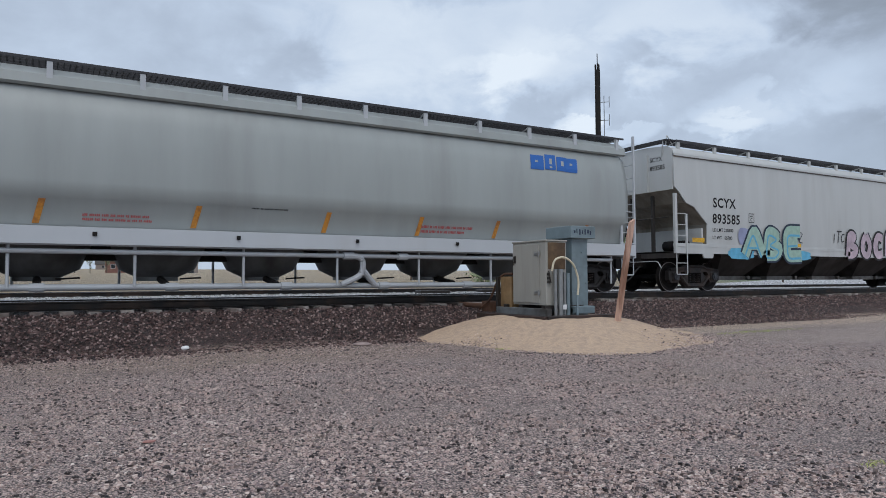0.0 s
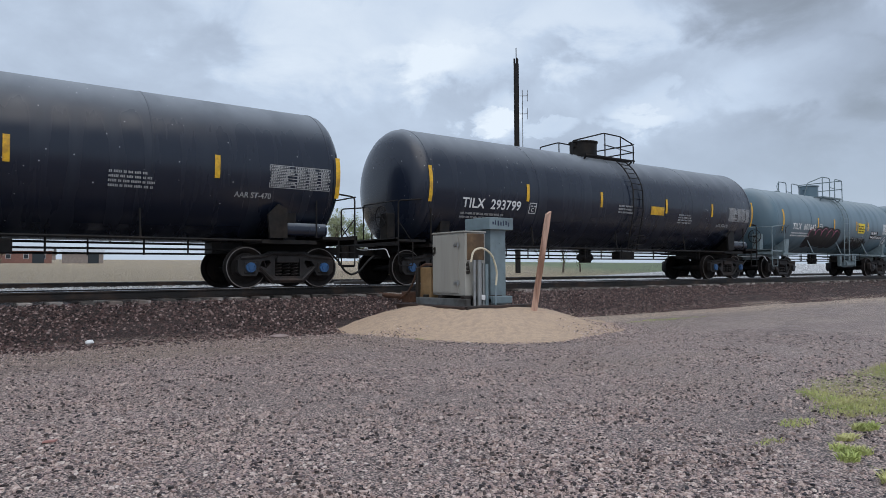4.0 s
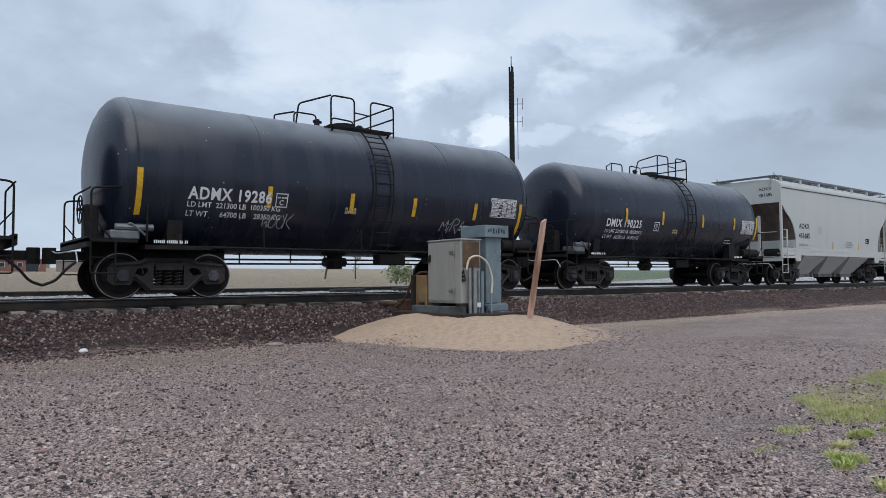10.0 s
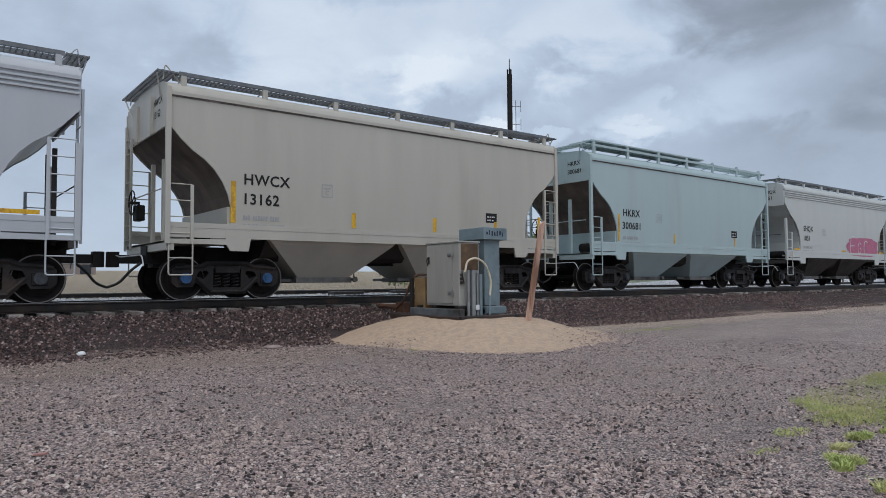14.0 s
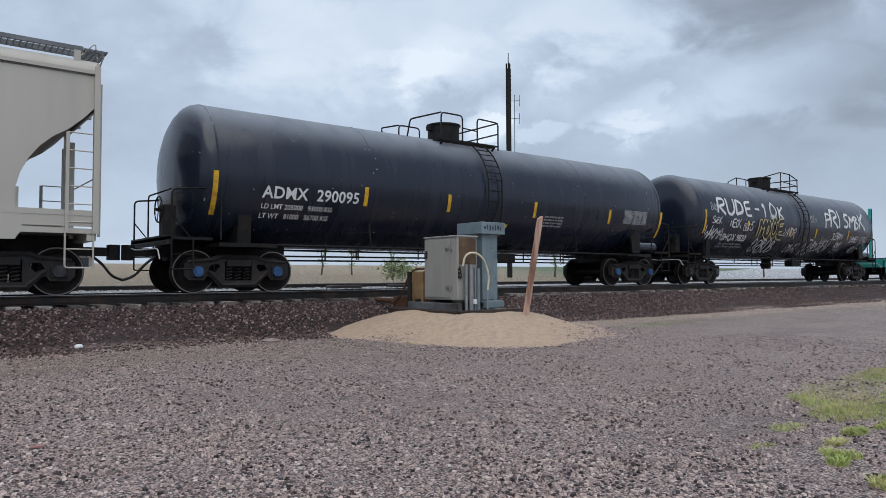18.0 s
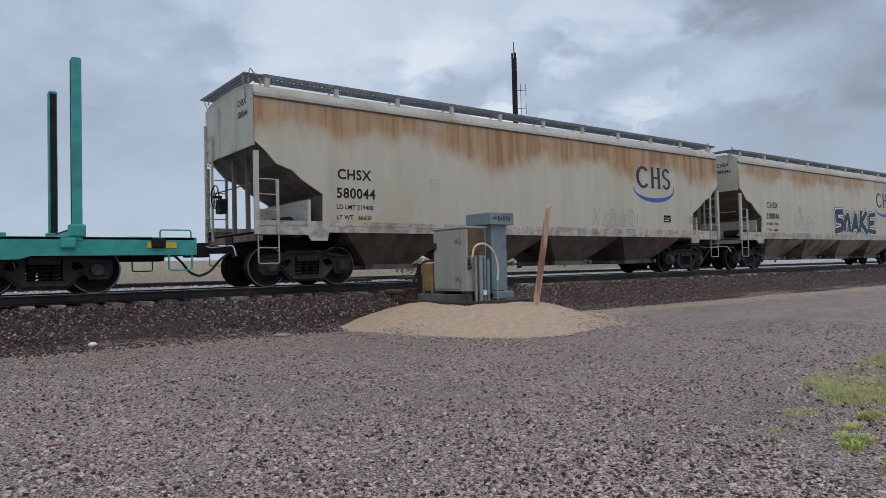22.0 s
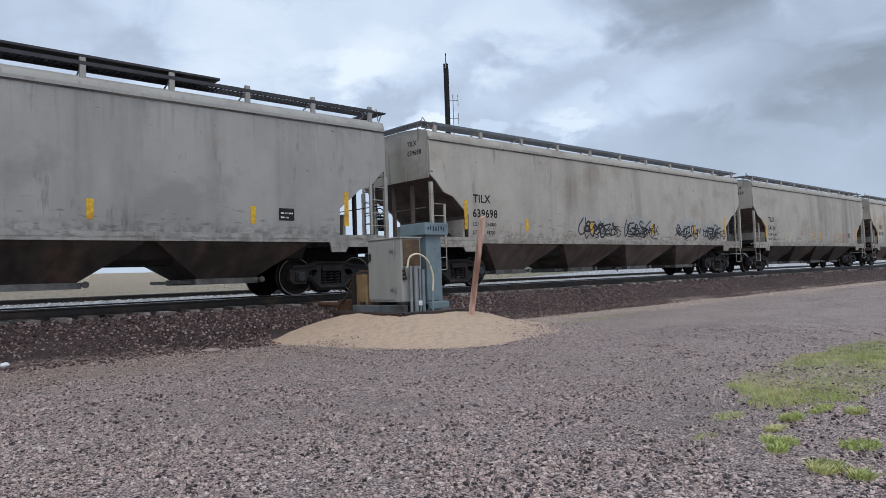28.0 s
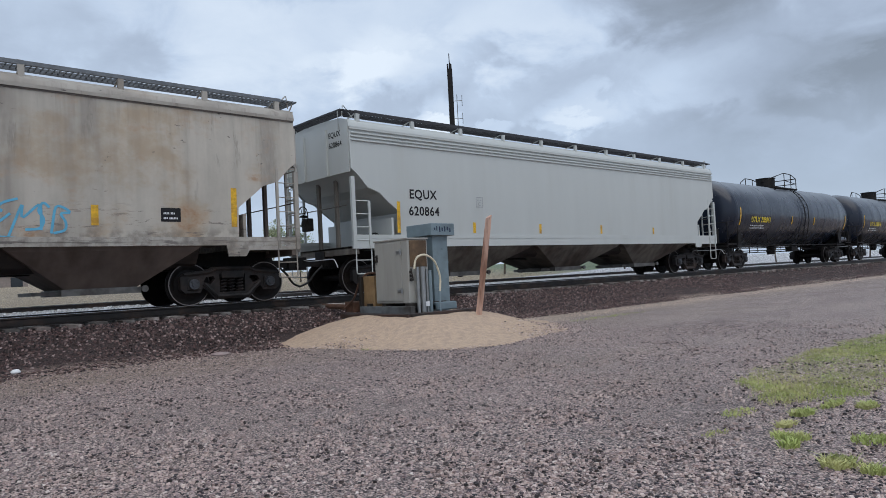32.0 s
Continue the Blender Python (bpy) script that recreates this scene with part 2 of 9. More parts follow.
def tank_paint(name, base, second, dust_sheen, rough=0.24, specks=0.4):
    """Glossy paint with rain streaks, a top paled by dust and painted sky sheen, and small white splashes."""
    m = bpy.data.materials.new(name)
    m.use_nodes = True
    nt = m.node_tree
    N, L = nt.nodes.new, nt.links.new
    b = nt.nodes["Principled BSDF"]
    tc, info, geo = N("ShaderNodeTexCoord"), N("ShaderNodeObjectInfo"), N("ShaderNodeNewGeometry")
    off = N("ShaderNodeVectorMath"); off.operation = "SCALE"; off.inputs[3].default_value = 37.0
    comb = N("ShaderNodeCombineXYZ")
    for i in range(3):
        L(info.outputs["Random"], comb.inputs[i])
    L(comb.outputs[0], off.inputs[0])
    add = N("ShaderNodeVectorMath"); add.operation = "ADD"
    L(tc.outputs["Object"], add.inputs[0]); L(off.outputs[0], add.inputs[1])

    def noise_at(scale, stretch, detail=6.0):
        mp = N("ShaderNodeMapping"); mp.inputs["Scale"].default_value = stretch
        L(add.outputs[0], mp.inputs[0])
        n = N("ShaderNodeTexNoise"); n.inputs["Scale"].default_value = scale; n.inputs["Detail"].default_value = detail
        L(mp.outputs[0], n.inputs["Vector"])
        return n.outputs[0]

    def ramp(v, lo, hi, a=0.0, c=1.0):
        r = N("ShaderNodeMapRange"); r.interpolation_type = "SMOOTHSTEP"
        r.inputs[1].default_value, r.inputs[2].default_value, r.inputs[3].default_value, r.inputs[4].default_value = lo, hi, a, c
        L(v, r.inputs[0])
        return r.outputs[0]

    def mul(a, c):
        k = N("ShaderNodeMath"); k.operation = "MULTIPLY"; L(a, k.inputs[0]); L(c, k.inputs[1])
        return k.outputs[0]

    def mixc(f, a, c):
        k = N("ShaderNodeMix"); k.data_type = "RGBA"; L(f, k.inputs[0])
        for i, v in ((6, a), (7, c)):
            if isinstance(v, tuple):
                k.inputs[i].default_value = (*v, 1)
            else:
                L(v, k.inputs[i])
        return k.outputs[2]
    streaks = noise_at(2.6, (1, 0.25, 0.12))
    col = mixc(ramp(streaks, 0.48, 0.78), base, second)
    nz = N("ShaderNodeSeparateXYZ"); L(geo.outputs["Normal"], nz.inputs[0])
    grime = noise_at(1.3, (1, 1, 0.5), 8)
    # upward faces go paler: dust plus the sky's sheen, mixed into the colour
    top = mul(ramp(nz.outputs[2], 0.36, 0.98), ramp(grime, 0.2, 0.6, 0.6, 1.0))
    col = mixc(top, col, dust_sheen)
    vor = N("ShaderNodeTexVoronoi"); vor.inputs["Scale"].default_value = 9.0
    L(add.outputs[0], vor.inputs["Vector"])
    vs = N("ShaderNodeSeparateColor"); L(vor.outputs["Color"], vs.inputs[0])
    dot = mul(ramp(vor.outputs["Distance"], 0.07, 0.15, 1.0, 0.0), ramp(vs.outputs[0], 1 - specks * 0.4, 1 - specks * 0.4 + 0.02))
    dot = mul(dot, ramp(grime, 0.42, 0.55))
    col = mixc(dot, col, (0.55, 0.56, 0.58))
    L(col, b.inputs["Base Color"])
    ra = N("ShaderNodeMath"); ra.operation = "MULTIPLY_ADD"
    L(top, ra.inputs[0]); ra.inputs[1].default_value = 0.3
    L(ramp(streaks, 0.3, 0.8, rough - 0.06, rough + 0.16), ra.inputs[2])
    L(ra.outputs[0], b.inputs["Roughness"])
    b.inputs["Specular IOR Level"].default_value = 0.45
    MATS[name] = m
    return m


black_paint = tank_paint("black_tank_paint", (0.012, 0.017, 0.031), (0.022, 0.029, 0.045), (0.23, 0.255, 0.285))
dark_steel = material("dark_grimy_steel", (0.012, 0.0115, 0.012), 0.65, vary=0.35, scale=9, second=(0.022, 0.018, 0.015), bump=0.2, spec=0.2)
truck_steel = material("truck_cast_steel", (0.011, 0.0105, 0.0105), 0.7, vary=0.35, scale=8, second=(0.022, 0.017, 0.014), mixpos=(0.5, 0.7), bump=0.3, bump_scale=30, spec=0.2)
frame_cast = material("cast_side_frame", (0.020, 0.018, 0.018), 0.62, vary=0.4, scale=6, second=(0.055, 0.038, 0.031), mixpos=(0.50, 0.74), bump=0.3, bump_scale=30, random_tint=0.35, spec=0.35)
wheel_steel = material("wheel_steel", (0.014, 0.012, 0.0115), 0.6, metal=0.2, vary=0.3, scale=7, second=(0.028, 0.02, 0.015), mixpos=(0.5, 0.75), spec=0.2)
rim_steel = material("bright_wheel_rim", (0.20, 0.18, 0.17), 0.4, metal=0.7, vary=0.2)
rail_steel = material("rail_steel", (0.014, 0.012, 0.011), 0.55, metal=0.3, vary=0.3, second=(0.045, 0.028, 0.02))
rail_head = material("polished_rail_head", (0.35, 0.35, 0.36), 0.22, metal=1.0, vary=0.1)
bearing_grey = material("grey_bearing_cap", (0.055, 0.058, 0.065), 0.5, metal=0.3, vary=0.35, scale=9, random_tint=0.4)
blue_cap = material("blue_bearing_cap", (0.025, 0.09, 0.22), 0.5, vary=0.3)
white_ink = material("white_stencil_paint", (0.72, 0.73, 0.74), 0.6, vary=0.08, scale=30)
black_ink = material("black_stencil_paint", (0.01, 0.01, 0.012), 0.85, vary=0.15, scale=30)
grey_ink = material("faded_grey_stencil", (0.35, 0.36, 0.37), 0.7, vary=0.15, scale=30)
red_ink = material("red_stencil_paint", (0.42, 0.09, 0.09), 0.7, vary=0.1, scale=30)
yellow_stripe = material("yellow_reflective_sheet", (0.72, 0.42, 0.02), 0.45, vary=0.18, scale=18, second=(0.5, 0.27, 0.03))
yellow_bright = material("yellow_placard", (0.80, 0.60, 0.03), 0.5, vary=0.06, scale=10)
grate_steel = material("galvanised_grating", (0.17, 0.18, 0.19), 0.5, metal=0.5, vary=0.2)
dark_grate = material("dark_running_board", (0.05, 0.05, 0.055), 0.6, metal=0.3, vary=0.2)
# dirty rust brown, with the shade of the end recesses mixed into it
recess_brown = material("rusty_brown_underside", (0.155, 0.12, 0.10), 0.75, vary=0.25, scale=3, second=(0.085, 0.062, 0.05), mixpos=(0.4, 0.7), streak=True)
# worn car paint, its colour lowered to hold the shade beneath the body
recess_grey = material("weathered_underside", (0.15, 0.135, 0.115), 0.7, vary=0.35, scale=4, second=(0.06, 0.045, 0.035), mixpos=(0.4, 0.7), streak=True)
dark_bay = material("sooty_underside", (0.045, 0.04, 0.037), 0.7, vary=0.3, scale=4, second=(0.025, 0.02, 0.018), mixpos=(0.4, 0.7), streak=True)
pale_bay = material("pale_dusty_underside", (0.30, 0.27, 0.225), 0.75, vary=0.25, scale=3, second=(0.13, 0.105, 0.08), mixpos=(0.45, 0.7), streak=True)
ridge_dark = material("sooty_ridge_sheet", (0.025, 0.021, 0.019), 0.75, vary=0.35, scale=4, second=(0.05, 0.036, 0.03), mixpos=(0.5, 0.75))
eave_shade = material("grimy_seam", (0.12, 0.105, 0.095), 0.75, vary=0.4, scale=2, second=(0.22, 0.19, 0.165), mixpos=(0.45, 0.7))
gate_steel = material("worn_gate_steel", (0.16, 0.155, 0.145), 0.6, metal=0.2, vary=0.3, scale=5, second=(0.05, 0.042, 0.038), mixpos=(0.42, 0.7))
hose_rubber = material("black_rubber", (0.012, 0.012, 0.012), 0.6)

# ---- mesh tools ----
MESHES = {}


def box(bm, x0, x1, y0, y1, z0, z1, bev=0.0):
    v = [bm.verts.new((x, y, z)) for z in (z0, z1) for y in (y0, y1) for x in (x0, x1)]
    f = [bm.faces.new([v[i] for i in q]) for q in ((0, 2, 3, 1), (4, 5, 7, 6), (0, 1, 5, 4), (2, 6, 7, 3), (0, 4, 6, 2), (1, 3, 7, 5))]
    if bev:
        bmesh.ops.bevel(bm, geom=list({e for q in f for e in q.edges}), offset=bev, segments=2, affect="EDGES", profile=0.5)
    return f


def tube(bm, pts, r, n=8, closed=True):
    """A round bar along a list of points."""
    pts = [Vector(p) for p in pts]
    rings = []
    for i, p in enumerate(pts):
        a = pts[max(i - 1, 0)]
        b = pts[min(i + 1, len(pts) - 1)]
        t = (b - a).normalized()
        up = Vector((0, 0, 1)) if abs(t.z) < 0.9 else Vector((0, 1, 0))
        u = t.cross(up).normalized()
        w = t.cross(u)
        rings.append([bm.verts.new(p + r * (math.cos(k * math.tau / n) * u + math.sin(k * math.tau / n) * w)) for k in range(n)])
    for a, b in zip(rings, rings[1:]):
        for k in range(n):
            bm.faces.new((a[k], a[(k + 1) % n], b[(k + 1) % n], b[k]))
    if closed:
        bm.faces.new(rings[0][::-1])
        bm.faces.new(rings[-1])


def rounded(pts, r=0.08, n=4):
    """Round the inner corners of a polyline."""
    pts = [Vector(p) for p in pts]
    out = [pts[0]]
    for a, b, c in zip(pts, pts[1:], pts[2:]):
        d1, d2 = (a - b), (c - b)
        k = min(r, d1.length / 2.1, d2.length / 2.1)
        p, q = b + d1.normalized() * k, b + d2.normalized() * k
        for i in range(n + 1):
            s = i / n
            out.append((1 - s) ** 2 * p + 2 * s * (1 - s) * b + s * s * q)
    out.append(pts[-1])
    return out


def prism(bm, poly, axis, a, b):
    """A polygon drawn in the other two axes, pushed from a to b along axis (0 x, 1 y, 2 z)."""
    def at(p, s):
        q = list(p)
        q.insert(axis, s)
        return bm.verts.new(q)
    A = [at(p, a) for p in poly]
    B = [at(p, b) for p in poly]
    n = len(poly)
    bm.faces.new(A)
    bm.faces.new(B[::-1])
    for i in range(n):
        bm.faces.new((A[i], B[i], B[(i + 1) % n], A[(i + 1) % n]))


def loft(bm, rings, cap=True):
    R = [[bm.verts.new(p) for p in ring] for ring in rings]
    n = len(R[0])
    for a, b in zip(R, R[1:]):
        for k in range(n):
            bm.faces.new((a[k], a[(k + 1) % n], b[(k + 1) % n], b[k]))
    if cap:
        bm.faces.new(R[0][::-1])
        bm.faces.new(R[-1])


def disc(bm, c, r, axis=1, depth=0.03, n=20):
    c = Vector(c)
    e = Vector((0, 0, 0))
    e[axis] = depth / 2
    tube_pts = [c - e, c + e]
    tube(bm, tube_pts, r, n)


def finish(bm, smooth=False, angle=35):
    bmesh.ops.recalc_face_normals(bm, faces=bm.faces)
    me = bpy.data.meshes.new("shape")
    bm.to_mesh(me)
    bm.free()
    if smooth:
        me.polygons.foreach_set("use_smooth", [True] * len(me.polygons))
        me.set_sharp_from_angle(angle=radians(angle))
    return me


def part(name, bm, mat, parent, label="", smooth=False, at=None, angle=35):
    """Link a bmesh (or a ready mesh) as one mesh object under a thing or a part."""
    me = bm if isinstance(bm, bpy.types.Mesh) else finish(bm, smooth, angle)
    if mat and not me.materials:
        me.materials.append(mat)
    ob = new(name, me)
    ob.parent = parent
    if at is not None:
        ob.matrix_basis = at if isinstance(at, Matrix) else Matrix.Translation(at)
    if label:
        ob["label"] = label
    return ob


def cached(key, build, smooth=False, angle=35):
    if key not in MESHES:
        bm = bmesh.new()
        build(bm)
        MESHES[key] = finish(bm, smooth, angle)
    return MESHES[key]


def thing(name, x, y, z, label, category, group="", kind="", rz=0):
    ob = new(name)
    ob.empty_display_size = 0.3
    ob.matrix_world = pose(x, y, z, 0, 0, rz)
    return tagged(ob, label, category, group, kind)


def text_mesh(words, size, extrude=0.0, tight=1.0, bold=0.0):
    cu = bpy.data.curves.new("lettering", "FONT")
    cu.body = words
    cu.size = size
    cu.offset = bold * size
    cu.resolution_u = 3
    cu.space_character = tight
    tmp = bpy.data.objects.new("lettering", cu)
    scene.collection.objects.link(tmp)
    dg = bpy.context.evaluated_depsgraph_get()
    me = bpy.data.meshes.new_from_object(tmp.evaluated_get(dg))
    bpy.data.objects.remove(tmp)
    bpy.data.curves.remove(cu)
    me.materials.clear()
    return me


def wrap(me, fn):
    """Lay a flat mesh (x along, y up) on a surface: fn(x, y) gives the place."""
    for v in me.vertices:
        v.co = fn(v.co.x, v.co.y)
    return me


def patch(fn, x0, x1, z0, z1, nx=1, nz=4):
    """A thin sheet on a surface, cut in a grid."""
    bm = bmesh.new()
    vs = [[bm.verts.new(fn(x0 + (x1 - x0) * i / nx, z0 + (z1 - z0) * k / nz)) for i in range(nx + 1)] for k in range(nz + 1)]
    for k in range(nz):
        for i in range(nx):
            bm.faces.new((vs[k][i], vs[k][i + 1], vs[k + 1][i + 1], vs[k + 1][i]))
    return bm

# ---- the train: running gear ----
WHEEL_R = 0.457


def m_wheel(bm):
    # a dished wheel with a flange, turned about y; the outer face is at -y
    prof = [(0.0, -0.075), (0.10, -0.075), (0.12, -0.05), (0.33, -0.02), (0.385, -0.06), (0.455, -0.065), (0.457, -0.055), (0.462, 0.035),
            (0.485, 0.045), (0.485, 0.065), (0.39, 0.065), (0.34, 0.03), (0.12, 0.05), (0.0, 0.07)]
    n = 32
    rings = []
    for r, y in prof:
        if r == 0:
            rings.append([bm.verts.new((0, y, 0))])
        else:
            rings.append([bm.verts.new((r * math.cos(k * math.tau / n), y, r * math.sin(k * math.tau / n))) for k in range(n)])
    for a, b in zip(rings, rings[1:]):
        for k in range(n):
            if len(a) == 1:
                bm.faces.new((a[0], b[k], b[(k + 1) % n]))
            elif len(b) == 1:
                bm.faces.new((a[k], b[0], a[(k + 1) % n]))
            else:
                bm.faces.new((a[k], b[k], b[(k + 1) % n], a[(k + 1) % n]))


def m_rim(bm):
    n = 32
    for r0, r1, y in ((0.436, 0.456, -0.068),):
        A = [[bm.verts.new((r * math.cos(k * math.tau / n), yy, r * math.sin(k * math.tau / n))) for k in range(n)] for r, yy in ((r0, y + 0.004), (r0, y), (r1, y), (r1, y + 0.006))]
        for a, b in zip(A, A[1:]):
            for k in range(n):
                bm.faces.new((a[k], a[(k + 1) % n], b[(k + 1) % n], b[k]))


def m_sideframe(bm):
    # cast frame: arched top bar, diagonal tension members, window round the springs
    top = [(-1.16, 0.62), (-1.16, 0.36), (-1.06, 0.27), (-0.74, 0.27), (-0.68, 0.37), (-0.60, 0.33), (-0.40, 0.11), (0.40, 0.11), (0.60, 0.33),
           (0.68, 0.37), (0.74, 0.27), (1.06, 0.27), (1.16, 0.36), (1.16, 0.62), (1.04, 0.71), (0.60, 0.75), (0.42, 0.82), (-0.42, 0.82), (-0.60, 0.75), (-1.04, 0.71)]
    A = [bm.verts.new((x, -0.075, z)) for x, z in top]
    B = [bm.verts.new((x, 0.075, z)) for x, z in top]
    # openings left and right of the springs, and the spring window, cut as inner loops bridged by quads
    holes = [[(-0.66, 0.50), (-0.50, 0.44), (-0.40, 0.56), (-0.44, 0.62), (-0.60, 0.60)], [(0.40, 0.56), (0.50, 0.44), (0.66, 0.50), (0.60, 0.60), (0.44, 0.62)],
             [(-0.30, 0.26), (0.30, 0.26), (0.30, 0.66), (-0.30, 0.66)]]
    loops = []
    for verts, y in ((A, -0.075), (B, 0.075)):
        edges = [bm.edges.new((verts[i], verts[(i + 1) % len(verts)])) for i in range(len(verts))]
        hl = []
        for h in holes:
            hv = [bm.verts.new((x, y, z)) for x, z in h]
            edges += [bm.edges.new((hv[i], hv[(i + 1) % len(hv)])) for i in range(len(hv))]
            hl.append(hv)
        bmesh.ops.triangle_fill(bm, use_beauty=True, use_dissolve=False, edges=edges)
        loops.append([verts] + hl)
    for la, lb in zip(*loops):
        n = len(la)
        for i in range(n):
            bm.faces.new((la[i], la[(i + 1) % n], lb[(i + 1) % n], lb[i]))
    for s in (-1, 1):
        box(bm, s * 0.889 - 0.14, s * 0.889 + 0.14, -0.11, 0.06, 0.33, 0.58, 0.02)
        tube(bm, [(s * 0.66, -0.09, 0.46), (s * 0.36, -0.09, 0.18)], 0.042, 6)
        tube(bm, [(s * 1.10, -0.08, 0.66), (s * 0.55, -0.08, 0.70), (s * 0.38, -0.08, 0.77)], 0.038, 6)
    tube(bm, [(-0.38, -0.09, 0.17), (0.38, -0.09, 0.17)], 0.045, 6)
    tube(bm, [(-0.38, -0.08, 0.77), (0.38, -0.08, 0.77)], 0.045, 6)
    box(bm, -0.27, 0.27, -0.12, 0.05, 0.56, 0.72, 0.02)


def m_spring(bm):
    pts = [(0.075 * math.cos(k * math.tau / 8), 0.075 * math.sin(k * math.tau / 8), 0.25 + k * 0.0088) for k in range(37)]
    tube(bm, pts, 0.02, 4)


def m_bolster(bm):
    prism(bm, [(-0.95, 0.42), (0.95, 0.42), (0.98, 0.60), (0.35, 0.72), (-0.35, 0.72), (-0.98, 0.60)], 0, -0.2, 0.2)
    box(bm, -0.3, 0.3, -0.3, 0.3, 0.70, 0.86)


def m_cap(bm):
    disc(bm, (0, 0, 0), 0.112, 1, 0.06, 16)
    disc(bm, (0, -0.03, 0), 0.06, 1, 0.03, 12)
    for k in range(3):
        a = k * math.tau / 3 + 0.4
        disc(bm, (0.082 * math.cos(a), -0.035, 0.082 * math.sin(a)), 0.016, 1, 0.03, 6)


def truck(car, x, cap=None, index=0):
    """A two-axle truck under the car: bolster, side frames, springs, wheels."""
    t = part("truck", cached("bolster", m_bolster), truck_steel, car, at=(x, 0, 0))
    for s in (-1, 1):
        rot = pose(0, s * 1.0, 0, 0, 0, 0 if s < 0 else 180)
        part("side_frame", cached("sideframe", m_sideframe), frame_cast, t, at=rot)
        for k in (-0.2, 0.0, 0.2):
            part("spring", cached("spring", m_spring), frame_cast, t, at=rot @ pose(k, 0, 0))
        for a in (-1, 1):
            rw = pose(a * 0.889, s * 0.80, WHEEL_R, 0, 0, 0 if s < 0 else 180)
            part("wheel", cached("wheel", m_wheel, True), wheel_steel, t, at=rw)
            if s < 0:
                part("wheel_rim", cached("rim", m_rim, True), rim_steel, t, at=rw)
            part("bearing_cap", cached("cap" + (cap.name if cap else ""), m_cap, True), cap or bearing_grey, t, at=pose(a * 0.889, s * 1.13, WHEEL_R, 0, 0, 0 if s < 0 else 180))
    for a in (-1, 1):
        part("axle", cached("axle", lambda bm: tube(bm, [(0, -1.1, 0), (0, 1.1, 0)], 0.085, 10), True), truck_steel, t, at=(a * 0.889, 0, WHEEL_R))
    part("brake_beam", cached("brakebeam", lambda bm: [tube(bm, [(s * 0.38, -0.75, 0.36), (s * 0.42, 0.75, 0.36)], 0.04, 6) for s in (-1, 1)]), truck_steel, t)
    return t


def m_coupler(bm):
    # draft shank and knuckle head; the pulling face is at x = 0, the car lies towards +x
    box(bm, 0.16, 1.0, -0.09, 0.09, 0.78, 0.96)
    prism(bm, [(0.0, -0.12), (0.10, -0.20), (0.24, -0.17), (0.26, 0.16), (0.12, 0.20), (0.04, 0.14), (0.08, 0.02)], 2, 0.70, 1.02)
    box(bm, 0.9, 1.35, -0.2, 0.2, 0.70, 1.06)


def m_hose(bm):
    tube(bm, rounded([(0.62, -0.32, 0.78), (0.42, -0.30, 0.62), (0.22, -0.25, 0.36), (0.0, -0.2, 0.28)], 0.2, 5), 0.028, 8)


def m_cutlever(bm):
    tube(bm, rounded([(0.15, 0.0, 0.98), (0.2, -0.4, 0.9), (0.42, -1.2, 0.92), (0.42, -1.35, 0.7)], 0.08, 3), 0.014, 6)


def ends(car, L, sill_mat):
    for s in (1, -1):
        m = pose(-s * L / 2, 0, 0, 0, 0, 0 if s > 0 else 180)
        c = part("coupler", cached("coupler", m_coupler), truck_steel, car, at=m)
        part("brake_hose", cached("hose", m_hose, True), hose_rubber, car, at=m if s > 0 else m @ Matrix.Scale(-1, 4, (0, 1, 0)))
        part("uncoupling_lever", cached("lever", m_cutlever, True), sill_mat, car, at=m)


def m_brakewheel(bm):
    n = 20
    ring = [(0, 0.27 * math.cos(k * math.tau / n), 0.27 * math.sin(k * math.tau / n)) for k in range(n + 1)]
    tube(bm, ring, 0.016, 6, False)
    for k in range(5):
        a = k * math.tau / 5
        tube(bm, [(0, 0, 0), (0.0, 0.27 * math.cos(a), 0.27 * math.sin(a))], 0.011, 5)
    tube(bm, [(-0.06, 0, 0), (0.16, 0, 0)], 0.035, 8)


def lettering(car, words, size, u, z, mat, surf, label="", tight=1.0, sx=1.0, bold=None):
    """Words on the near side of a car. surf(u, z): the place on its skin."""
    me = text_mesh(words, size, tight=tight, bold=(0.022 if size >= 0.3 else 0.012) if bold is None else bold)
    wrap(me, lambda x, y: surf(u + x * sx, z + y))
    return part("lettering", me, mat, car, label or ('the marking "%s"' % words))


def bars(car, u, z, w, h, rows, mat, surf, label, cols=1, fill=0.55):
    """Small print that cannot be read: rows of short bars in word-long runs."""
    bm = bmesh.new()
    rng = random.Random(int(u * 100) + int(z * 1000))
    hh = h / rows * fill
    lw = max(0.022, hh * 0.42)
    for r in range(rows):
        zz = z + h * r / rows
        x = u
        end = u + w * (0.75 + 0.25 * rng.random())
        while x < end - 0.04:
            for _ in range(rng.randint(2, 6)):
                if x > end:
                    break
                top = zz + hh * rng.choice((1, 1, 0.9))
                vs = [bm.verts.new(surf(a, b)) for a, b in ((x, zz), (x + lw, zz), (x + lw, top), (x, top))]
                bm.faces.new(vs)
                x += lw * 1.38
            x += lw * 1.1
    return tagged(part("stencil_panel", bm, mat, car, label), kind="stuff")


